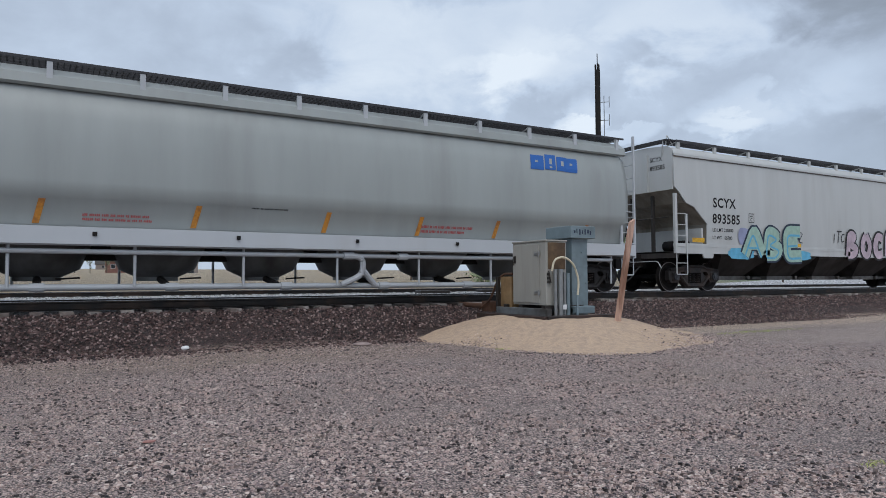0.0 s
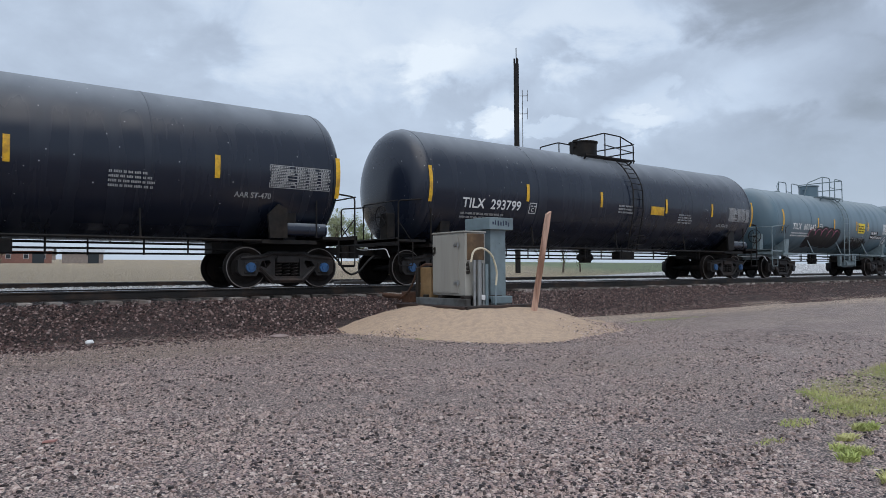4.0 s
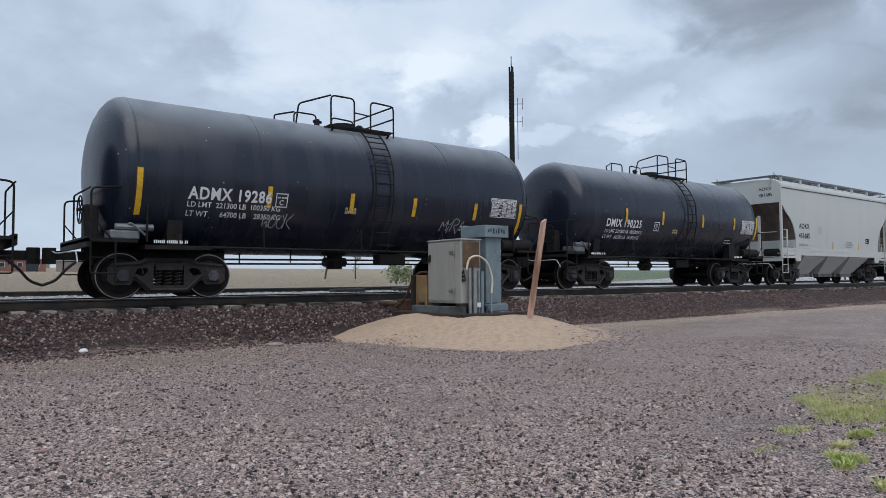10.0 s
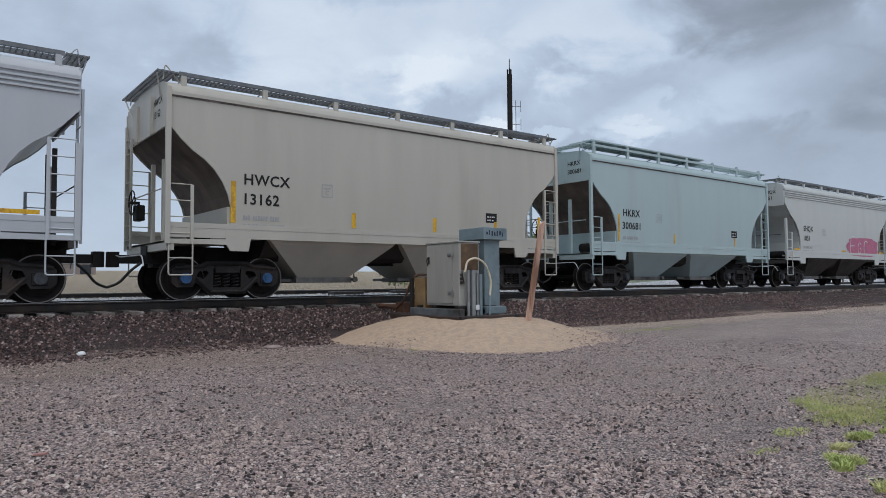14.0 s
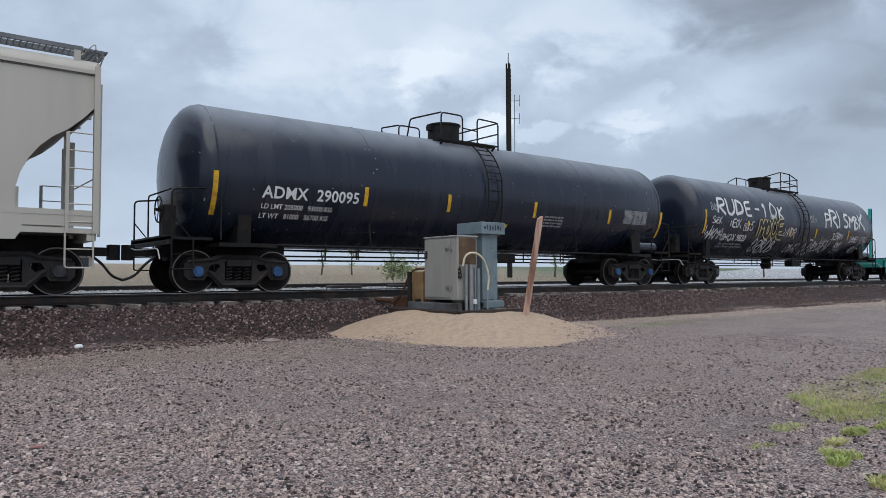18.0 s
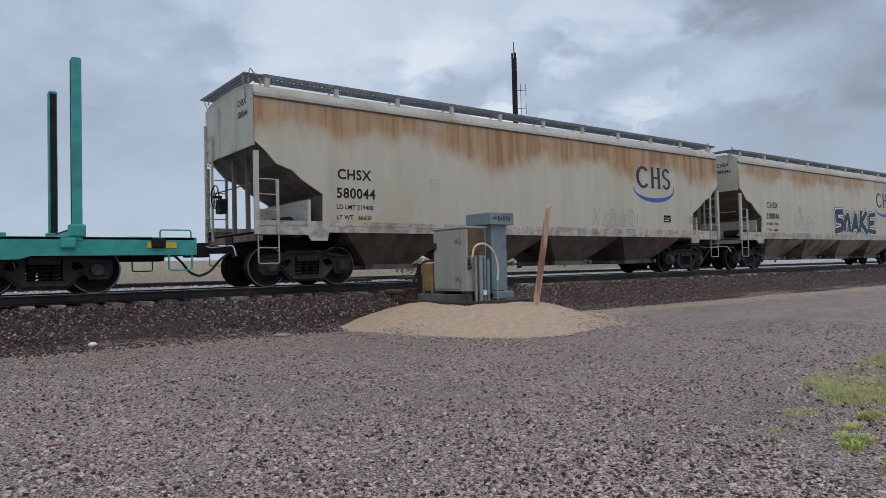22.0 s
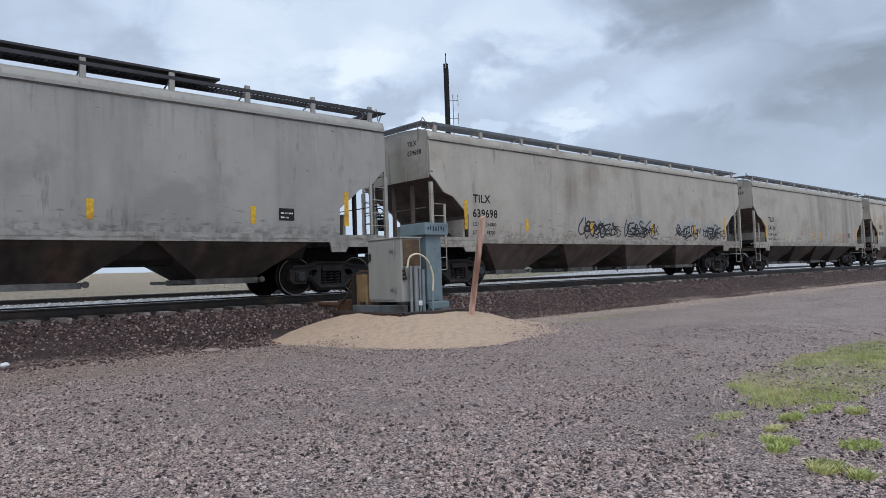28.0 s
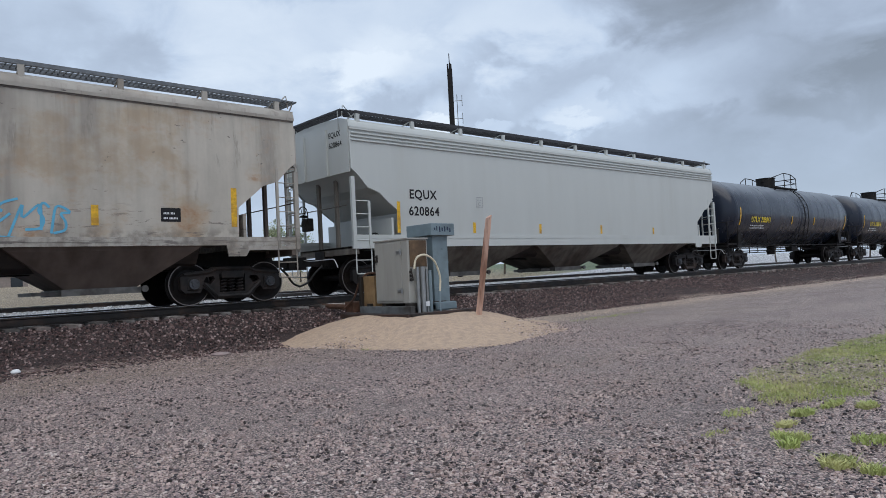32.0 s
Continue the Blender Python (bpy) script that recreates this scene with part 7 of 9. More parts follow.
    for u, z0, z1 in ((1.52, 1.9, 2.78), (4.6, 2.1, 2.5), (8.2, 2.0, 2.4), (10.6, 2.0, 2.4), (14.0, 2.0, 2.45)):
        stripe(car, u, z0, z1, sf, 0.11)
    bars(car, 15.5, 1.75, 0.9, 0.5, 6, grey_ink, sf, "grey test data panel", fill=0.7)
    # 23 flat car
    car, sf = add(flat_car(322.6, 350.3, "empty teal flat car with upright stakes", teal_paint, brown_stake))
    lettering(car, "SJTX 1010", 0.24, 4.72, 0.80, black_ink, sf, tight=1.35)
    spray(car, "ARSAD", 18.6, 0.76, 0.26, spray_black, sf, 0.02, 0.1, 81, label="small black tag")
    data_box(car, sf, 22.6, 0.78, 0.42, 0.22)
    # 24, 25 rust-stained hoppers with the navy and blue mark
    for i, (a, b, q) in enumerate(((350.3, 369.7, "580044"), (369.7, 388.7, "580046"))):
        lab = "off-white covered hopper car, heavily rust-stained along the top" if i == 0 else "off-white covered hopper car with navy graffiti and light rust"
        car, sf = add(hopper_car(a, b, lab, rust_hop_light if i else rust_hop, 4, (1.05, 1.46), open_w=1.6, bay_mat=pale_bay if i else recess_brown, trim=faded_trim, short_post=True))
        L = b - a
        hop_marks(car, sf, "CHSX", q, 2.75, 2.46, 2.02, 0.33, lines=("LD LMT 219400", "LT WT   66600"))
        plate_c(car, sf, 5.4, 2.3, grey_ink)
        uu = 13.85 if i == 0 else 13.45
        # the mark as plain shapes: an open ring, two bars with a tie, a double bend
        def band(cx, cz, rx, rz, a0, a1, wd, n=16):
            bm = bmesh.new()
            prev = None
            for k in range(n + 1):
                t = radians(a0 + (a1 - a0) * k / n)
                o = [bm.verts.new(sf(cx + (rx - e * wd) * math.cos(t), cz + (rz - e * wd * 0.6) * math.sin(t))) for e in (0, 1)]
                if prev:
                    bm.faces.new((*prev, o[1], o[0]))
                prev = o
            part("logo_band", bm, navy_paint, car, "navy curved band of the company mark")
        band(uu + 0.33, 3.2, 0.37, 0.37, 42, 318, 0.15)
        for x in (uu + 0.78, uu + 1.13):
            part("logo_bar", patch(sf, x - 0.01, x + 0.13, 2.86, 3.55, 1, 3), navy_paint, car, "navy bar of the company mark")
            for z in (2.85, 3.53):
                part("logo_bar", patch(sf, x - 0.06, x + 0.18, z, z + 0.03, 1, 1), navy_paint, car, "thin navy foot of the company mark")
        part("logo_bar", patch(sf, uu + 0.90, uu + 1.13, 3.17, 3.24, 1, 1), navy_paint, car, "navy bar of the company mark")
        band(uu + 1.60, 3.37, 0.22, 0.19, 20, 270, 0.13)
        band(uu + 1.60, 3.04, 0.24, 0.20, -160, 90, 0.13)
        bm = bmesh.new()
        prev = None
        for k in range(25):
            t = math.pi * (0.97 + 1.1 * k / 24)
            wd = 0.02 + 0.12 * math.sin(math.pi * min(1, k / 24 * 1.0))
            cx, cz = uu + 0.92, 2.84
            o = [bm.verts.new(sf(cx + (1.13 + e) * math.cos(t), cz + (0.46 + e) * math.sin(t))) for e in (0, -wd)]
            if prev:
                bm.faces.new((*prev, o[1], o[0]))
            prev = o
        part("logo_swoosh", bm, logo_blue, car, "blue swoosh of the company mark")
        data_box(car, sf, uu + 1.42, 1.72, 0.4, 0.24)
        if i == 1:
            for w, ink, off, what in ((0.43, spray_black, 0.004, "thin black edge of the graffiti letters"), (0.37, spray_white, 0.008, "white edge of the graffiti letters"), (0.24, spray_navy, 0.012, "navy fill of the angular graffiti letters")):
                spray(car, "snake", 8.85, 1.60, 0.90, ink, sf, w, 0.27, 92, 0.05, 1.2, what, 0.03, off, 0.06)
            spray(car, "RZ", 13.0, 2.05, 0.28, spray_black, sf, 0.025, 0.1, 97, label="small black tag")
            spray(car, "WORE", 5.0, 1.55, 0.6, grey_ink, sf, 0.03, 0.2, 93, label="faint grey graffiti outline")
        else:
            spray(car, "KBSOL", L - 7.3, 1.5, 0.45, grey_ink, sf, 0.02, 0.3, 94, label="faint grey graffiti outline")
            spray(car, "XZBOR", 11.6, 1.55, 0.5, grey_ink, sf, 0.03, 0.2, 95, label="faint grey graffiti outline")
        spray(car, "KRS", 1.9 if i else L - 2.6, 1.7, 0.3, spray_black, sf, 0.02, 0.0, 96, label="small black tag")
        stripe(car, 3.0, 1.40, 1.48, sf, 1.2)
        stripe(car, L - 2.6, 1.40, 1.48, sf, 0.7)
    # 26 to 31 long weathered hoppers
    tl = ((388.7, 409.5, "640137", worn_hop, True), (409.5, 430.4, "639710", worn_hop, True), (430.4, 451.4, "639655", worn_dark, True),
          (451.4, 472.2, "639698", worn_hop_tan, False), (472.2, 490.3, "54124", worn_hop_tan, False), (490.3, 511.4, "641281", stained_hop, False))
    for i, (a, b, q, paint, hb) in enumerate(tl):
        lab = ("weathered grey covered hopper car with dark streaks" + ("" if i in (0, 2) else " and teal graffiti"), "weathered tan covered hopper car" + (" with black scrawled graffiti" if i == 3 else ""))[0 if i < 3 else 1]
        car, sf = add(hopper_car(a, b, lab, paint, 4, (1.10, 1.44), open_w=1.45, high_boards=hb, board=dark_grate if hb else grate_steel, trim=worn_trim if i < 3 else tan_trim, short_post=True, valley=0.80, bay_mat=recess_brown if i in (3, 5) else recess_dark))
        L = b - a
        hop_marks(car, sf, "TILX", q, 2.42, 2.46, 2.03, 0.33, lines={3: ("LD LMT 216800", "LT WT   69200"), 4: ("LD LMT 222400", "LT WT   63600")}.get(i))
        plate_c(car, sf, 4.9, 2.25, grey_ink)
        spots = (2.05, 6.95, 10.6, 13.85, 18.4) if i == 0 else (2.05, 4.75, 8.2, L - 7.95, L - 4.6, L - 2.1) if i == 2 else (2.05, 4.75, 8.2, L - 8.6, L - 5.2, L - 2.4)
        for k, u in enumerate(spots):
            stripe(car, u, 1.66, 2.05 + (0.45 if k in (0, 5) else 0), sf, 0.13)
        data_box(car, sf, L - 3.9, 1.75, 0.4, 0.28)
        if i == 1:
            spray(car, "ENMB", 7.2, 1.3, 0.8, spray_teal, sf, 0.10, 0.1, 101, offset=0.01, label="teal sprayed letters")
            spray(car, "MDBM", 10.3, 1.3, 0.85, spray_teal, sf, 0.10, 0.1, 102, offset=0.01, label="teal sprayed letters")
            spray(car, "YEUER", 5.2, 1.6, 0.5, spray_black, sf, 0.03, 0.0, 103, label="thin black tag")
        if i == 3:
            for k, (u, w) in enumerate(((7.75, "OSEMBOZM"), (10.5, "OESBSZEM"), (14.2, "SBMOESW"), (16.6, "MRSOBE"))):
                spray(car, w, u - 0.25, 1.6, 0.42, spray_black, sf, 0.06, -0.2, 110 + k, lean=0.3, wob=0.3, sx=1.3, label="black scrawled graffiti")
                spray(car, w[2:] + w[:3], u + 0.1, 1.56, 0.36, spray_black, sf, 0.035, -0.2, 140 + k, lean=-0.2, wob=0.35, sx=1.4, label="black scrawled graffiti", offset=0.004)
                spray(car, w[::-1], u - 0.1, 1.7, 0.55, grey_ink, sf, 0.07, -0.2, 120 + k, lean=0.1, wob=0.22, label="grey scrawled graffiti", offset=-0.003)
        if i == 4:
            spray(car, "BEBMRE", 11.6, 1.5, 0.55, spray_orange, sf, 0.025, 0.1, 130, label="thin orange graffiti")
            spray(car, "WO", L - 5.4, 1.6, 0.4, grey_ink, sf, 0.03, 0.1, 131, label="thin grey graffiti")
        if i == 5:
            spray(car, "OSGEMSB", 13.6, 1.5, 0.5, spray_sky, sf, 0.045, -0.1, 132, wob=0.2, label="pale blue tag")
            spray(car, "MXE", 11.5, 1.5, 0.4, grey_ink, sf, 0.03, 0.0, 133, label="grey tag")
            spray(car, "I", 12.9, 1.5, 0.5, spray_orange, sf, 0.06, 0.0, 134, label="orange sprayed stroke")
            spray(car, "SGX", 9.2, 1.5, 0.3, grey_ink, sf, 0.02, 0.0, 135, label="grey tag")
    # 32 pale new hopper
    car, sf = add(hopper_car(511.4, 531.8, "clean pale covered hopper car with smooth ribbed top edge", mint_hop, 3, (1.02, 1.50), ribs=True, open_w=1.5, board=dark_grate, bin_mat=mint_hop, short_post=True))
    hop_marks(car, sf, "EQUX", "620864", 2.6, 2.47, 2.02, 0.34, load=False)
    plate_c(car, sf, 5.1, 2.3, grey_ink)
    for u, z1 in ((2.17, 2.37), (4.95, 1.86), (7.9, 1.85), (11.2, 1.85), (14.6, 1.8)):
        stripe(car, u, 1.55, z1, sf, 0.11)
    # 33, 34 black tanks, 35 a far hopper
    for a, b, q in ((531.8, 549.0, "208061"), (549.0, 566.2, "208074")):
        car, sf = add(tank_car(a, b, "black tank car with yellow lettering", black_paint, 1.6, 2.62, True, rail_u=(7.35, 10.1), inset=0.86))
        lettering(car, "UTLX " + q, 0.36, 2.9, 2.15, yellow_bright, sf, tight=1.05)
        bars(car, 2.9, 1.85, 1.8, 0.22, 2, white_ink, sf, "small stencilled weights")
        for u, z0, z1 in ((1.7, 2.0, 2.8), (7.6, 2.1, 2.5), (10.6, 2.1, 2.5), (15.4, 1.9, 2.7)):
            stripe(car, u, z0, z1, sf, 0.11)
    car, sf = add(hopper_car(566.2, 586.5, "weathered tan covered hopper car at the tail", worn_hop_tan, 4, (1.1, 1.44)))


build_train()


# ---- ground, ballast, track ----
def ground_height(x, y):
    """Gravel lot, embankment of the tracks, then fields rising gently."""
    if y < 12.6:
        z = 0.0
    elif y < 14.4:
        s = (y - 12.6) / 1.8
        z = 0.62 * (0.55 * s + 0.45 * s * s * (3 - 2 * s))
    elif y < 34:
        z = 0.62
    else:
        z = 0.60
        if y > 60:
            z += 9.5 * min(1.0, (y - 60) / 420) ** 1.1
    return z


def gravel_material():
    m = bpy.data.materials.new("wet_gravel_ground")
    m.use_nodes = True
    nt = m.node_tree
    N, L = nt.nodes.new, nt.links.new
    b = nt.nodes["Principled BSDF"]
    geo = N("ShaderNodeNewGeometry")
    sep = N("ShaderNodeSeparateXYZ")
    L(geo.outputs["Position"], sep.inputs[0])

    def noise_at(scale, detail=6, rough=0.55):
        n = N("ShaderNodeTexNoise")
        n.inputs["Scale"].default_value = scale
        n.inputs["Detail"].default_value = detail
        n.inputs["Roughness"].default_value = rough
        L(geo.outputs["Position"], n.inputs["Vector"])
        return n.outputs[0]

    def mixc(f, a, c):
        k = N("ShaderNodeMix"); k.data_type = "RGBA"
        if isinstance(f, float):
            k.inputs[0].default_value = f
        else:
            L(f, k.inputs[0])
        for i, v in ((6, a), (7, c)):
            if isinstance(v, tuple):
                k.inputs[i].default_value = (*v, 1)
            else:
                L(v, k.inputs[i])
        return k.outputs[2]

    def step(v, lo, hi):
        r = N("ShaderNodeMapRange"); r.interpolation_type = "SMOOTHSTEP"
        r.inputs[1].default_value, r.inputs[2].default_value = lo, hi
        L(v, r.inputs[0])
        return r.outputs[0]

    def math2(op, a, c):
        k = N("ShaderNodeMath"); k.operation = op
        for i, v in ((0, a), (1, c)):
            if isinstance(v, (int, float)):
                k.inputs[i].default_value = v
            else:
                L(v, k.inputs[i])
        return k.outputs[0]
    vor = N("ShaderNodeTexVoronoi")
    vor.inputs["Scale"].default_value = 66
    L(geo.outputs["Position"], vor.inputs["Vector"])
    vsep = N("ShaderNodeSeparateColor"); L(vor.outputs["Color"], vsep.inputs[0])
    stone = N("ShaderNodeValToRGB")
    e = stone.color_ramp.elements
    e[0].position, e[0].color = 0.0, (0.17, 0.128, 0.12, 1)
    e[1].position, e[1].color = 1.0, (0.80, 0.675, 0.61, 1)
    for p, c in ((0.2, (0.43, 0.326, 0.30, 1)), (0.55, (0.63, 0.478, 0.432, 1)), (0.88, (0.72, 0.56, 0.50, 1))):
        k = e.new(p); k.color = c
    L(vsep.outputs[0], stone.inputs[0])
    dirt = mixc(step(sep.outputs[0], 5.0, 13.0), mixc(noise_at(2.2), (0.46, 0.335, 0.25), (0.58, 0.435, 0.335)), mixc(noise_at(2.2), (0.60, 0.46, 0.36), (0.70, 0.56, 0.455)))
    wave = math2("ADD", sep.outputs[1], math2("MULTIPLY", noise_at(0.5, 4), 3.0))
    band = math2("MULTIPLY", step(wave, 10.2, 12.4), math2("SUBTRACT", 1.0, step(sep.outputs[1], 12.6, 13.2)))
    stretch = N("ShaderNodeMapping"); L(geo.outputs["Position"], stretch.inputs[0])
    stretch.inputs["Scale"].default_value = (0.35, 1.0, 1.0)
    lane = N("ShaderNodeTexNoise"); lane.inputs["Scale"].default_value = 0.55; lane.inputs["Detail"].default_value = 6
    L(stretch.outputs[0], lane.inputs["Vector"])
    patchy = step(lane.outputs[0], 0.5, 0.66)
    f = math2("MAXIMUM", math2("MULTIPLY", math2("MULTIPLY", band, step(noise_at(7.0, 6, 0.7), 0.30, 0.58)), 0.85), math2("MULTIPLY", math2("MULTIPLY", patchy, step(noise_at(9.0, 5, 0.7), 0.3, 0.6)), 0.5))
    lot = mixc(f, stone.outputs[0], dirt)
    # tracks worn by tyres, slightly paler and finer
    big = step(noise_at(0.16, 3), 0.42, 0.62)
    lot = mixc(math2("MULTIPLY", big, 0.25), lot, (0.50, 0.385, 0.34))
    side = math2("MULTIPLY", step(sep.outputs[0], 6.0, 16.0), step(noise_at(0.8, 5), 0.35, 0.6))
    lot = mixc(math2("MULTIPLY", side, 0.55), lot, (0.74, 0.60, 0.525))
    wet = math2("SUBTRACT", 1.0, step(lane.outputs[0], 0.34, 0.47))
    lot = mixc(math2("MULTIPLY", wet, math2("MULTIPLY", step(noise_at(3.5, 6), 0.35, 0.6), 0.45)), lot, (0.27, 0.205, 0.185))
    # dark crumbs in loose clusters, with the shadow sides of stones painted in
    crumb_shade = N("ShaderNodeTexNoise"); crumb_shade.inputs["Scale"].default_value = 13; crumb_shade.inputs["Detail"].default_value = 5; crumb_shade.inputs["Roughness"].default_value = 0.7
    L(geo.outputs["Position"], crumb_shade.inputs["Vector"])
    dark = math2("MULTIPLY", step(crumb_shade.outputs[0], 0.575, 0.64), step(vsep.outputs[2], 0.25, 0.5))
    lot = mixc(math2("MULTIPLY", dark, 0.6), lot, (0.10, 0.08, 0.08))
    # tan silt washed out along the foot of the ballast
    silt = math2("MULTIPLY", step(math2("ADD", sep.outputs[1], math2("MULTIPLY", noise_at(0.7, 5), 2.4)), 11.5, 12.5), step(sep.outputs[0], 7.0, 12.0))
    lot = mixc(math2("MULTIPLY", silt, step(noise_at(5.0, 6, 0.7), 0.25, 0.5)), lot, (0.86, 0.675, 0.53))
    # stone bed of the rails
    bed = N("ShaderNodeValToRGB")
    e = bed.color_ramp.elements
    e[0].position, e[0].color = 0.0, (0.024, 0.015, 0.014, 1)
    e[1].position, e[1].color = 1.0, (0.16, 0.098, 0.088, 1)
    L(vsep.outputs[1], bed.inputs[0])
    c = mixc(step(sep.outputs[1], 12.55, 12.95), lot, bed.outputs[0])
    pale = mixc(noise_at(9.0), (0.55, 0.55, 0.55), (0.76, 0.76, 0.76))
    c = mixc(step(sep.outputs[1], 18.0, 18.8), c, pale)
    green = step(math2("SUBTRACT", sep.outputs[0], math2("MULTIPLY", sep.outputs[1], 0.8)), 5.0, 60.0)
    field = mixc(green, mixc(noise_at(0.25, 6), (0.40, 0.30, 0.17), (0.50, 0.39, 0.24)), (0.14, 0.19, 0.06))
    past = math2("SUBTRACT", sep.outputs[1], math2("MULTIPLY", math2("MAXIMUM", math2("SUBTRACT", sep.outputs[0], 16.0), 0.0), 0.5))
    c = mixc(step(past, 31.2, 33.0), c, field)
    # shadow gaps around each stone, multiplied into the ground colour
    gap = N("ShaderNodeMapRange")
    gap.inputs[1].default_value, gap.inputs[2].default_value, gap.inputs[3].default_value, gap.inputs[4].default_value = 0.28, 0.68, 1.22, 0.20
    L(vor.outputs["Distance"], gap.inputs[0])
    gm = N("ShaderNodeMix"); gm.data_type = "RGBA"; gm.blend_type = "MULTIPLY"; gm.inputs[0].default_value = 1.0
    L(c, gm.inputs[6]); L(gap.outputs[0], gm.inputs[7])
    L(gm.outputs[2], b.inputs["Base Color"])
    b.inputs["Roughness"].default_value = 0.6
    b.inputs["Specular IOR Level"].default_value = 0.6
    bp = N("ShaderNodeBump")
    bp.inputs["Strength"].default_value = 1.0
    bp.inputs["Distance"].default_value = 0.03
    hh = math2("ADD", math2("MULTIPLY", vor.outputs["Distance"], -1.0), math2("MULTIPLY", noise_at(55, 3), 0.5))
    L(hh, bp.inputs["Height"])
    L(bp.outputs[0], b.inputs["Normal"])
    return m


def build_ground():
    xs = sorted(set([-2500, -1200, -600, -300, -150, -80, -40, -20] + [-10 + 0.5 * k for k in range(0, 101)] + [45, 55, 70, 90, 120, 160, 220, 320, 500, 800, 1300, 2500]))
    ys = sorted(set([-400, -150, -60, -25, -12, -6, -3] + [-1 + 0.4 * k for k in range(0, 34)] + [12.6 + 0.15 * k for k in range(0, 13)] + [15, 17, 18, 20, 23, 26, 30, 34, 38, 45, 60, 80, 110, 150, 200, 270, 350, 480, 800, 1500, 3000]))
    bm = bmesh.new()
    grid = []
    for y in ys:
        row = []
        for x in xs:
            z = ground_height(x, y)
            if -10 <= x <= 40 and y < 13.5:
                z += 0.035 * (noise.noise(Vector((x * 0.35, y * 0.35, 1.7)))) + 0.012 * noise.noise(Vector((x * 1.4, y * 1.4, 4.2)))
            row.append(bm.verts.new((x, y, z)))
        grid.append(row)
    for a, b in zip(grid, grid[1:]):
        for k in range(len(xs) - 1):
            bm.faces.new((a[k], a[k + 1], b[k + 1], b[k]))
    me = finish(bm, True, 80)
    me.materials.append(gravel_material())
    tagged(new("ground", me), "wet gravel lot with fields beyond the tracks", "ground", kind="structure")


def rail_profile(bm, y, x0, x1, top):
    z = top - 0.18
    pts = [(-0.07, z), (0.07, z), (0.07, z + 0.012), (0.01, z + 0.03), (0.01, z + 0.135), (0.037, z + 0.145), (0.037, z + 0.172), (-0.037, z + 0.172), (-0.037, z + 0.145), (-0.01, z + 0.135), (-0.01, z + 0.03), (-0.07, z + 0.012)]
    prism(bm, [(y + a, b) for a, b in pts], 0, x0, x1)


tie_wood = material("weathered_tie_wood", (0.11, 0.09, 0.08), 0.85, vary=0.35, scale=7, second=(0.34, 0.31, 0.285), mixpos=(0.44, 0.62), bump=0.4, random_tint=0.7)


def build_track(centre, x0, x1, top, ties):
    track = thing("railway_track", 0, 0, 0, "railway track with steel rails on dark wooden ties", "railway track", "tracks", "structure")
    for s in (-1, 1):
        bm = bmesh.new()
        rail_profile(bm, centre + s * 0.755, x0, x1, top)
        r = part("rail", bm, rail_steel, track)
        bm = bmesh.new()
        y = centre + s * 0.755
        box(bm, x0, x1, y - 0.034, y + 0.034, top - 0.010, top)
        part("rail_head", bm, rail_head, r)
    me = cached("tie", lambda bm: box(bm, -0.115, 0.115, -1.3, 1.3, -0.17, 0.0, 0.008))
    rng = random.Random(5)
    for k in range(ties):
        x = -8 + k * 0.5
        part("tie", me, tie_wood, track, at=pose(x + rng.uniform(-0.03, 0.03), centre + rng.uniform(-0.10, 0.04), top - 0.185 + rng.uniform(-0.012, 0.012), rng.uniform(-0.5, 0.5), rng.uniform(-1, 1), rng.uniform(-1.5, 1.5)))
    return track


build_ground()
build_track(D, -300, 900, RAIL, 190)
build_track(31.0, -300, 900, RAIL - 0.02, 0)




# ---- things beside the track ----
cab_grey = material("aged_grey_cabinet_paint", (0.335, 0.33, 0.30), 0.5, vary=0.08, scale=6, second=(0.27, 0.26, 0.23), mixpos=(0.5, 0.75), streak=True)
blue_grey = material("blue_grey_sheet_metal", (0.17, 0.225, 0.25), 0.5, vary=0.12, scale=5, second=(0.11, 0.14, 0.155), mixpos=(0.5, 0.75))
rust_brown = material("brown_oily_stain", (0.085, 0.05, 0.025), 0.6, vary=0.3, scale=6, second=(0.16, 0.10, 0.05))
rust_plate = material("rusted_plate", (0.10, 0.05, 0.03), 0.75, vary=0.35, scale=7, second=(0.05, 0.03, 0.022), bump=0.2)
tan_plate = material("tan_oily_plate", (0.30, 0.20, 0.10), 0.55, vary=0.2, scale=4, second=(0.18, 0.11, 0.05))
cream_hose = material("cream_hose", (0.62, 0.56, 0.42), 0.5, vary=0.1)
skid_grey = material("oily_skid_paint", (0.13, 0.14, 0.145), 0.5, vary=0.3, scale=5, second=(0.05, 0.045, 0.04), mixpos=(0.45, 0.7))
mat_rust = material("rusty_drip_mat", (0.045, 0.026, 0.020), 0.6, vary=0.4, scale=7, second=(0.02, 0.014, 0.012))
oil_black = material("oil_soaked_wood", (0.02, 0.016, 0.013), 0.5, vary=0.3, scale=8)
stake_wood = material("weathered_stake_wood", (0.56, 0.36, 0.275), 0.8, vary=0.25, scale=14, second=(0.25, 0.13, 0.085), streak=True, bump=0.3)
conduit_grey = material("galvanised_conduit", (0.30, 0.31, 0.31), 0.4, metal=0.6, vary=0.15)


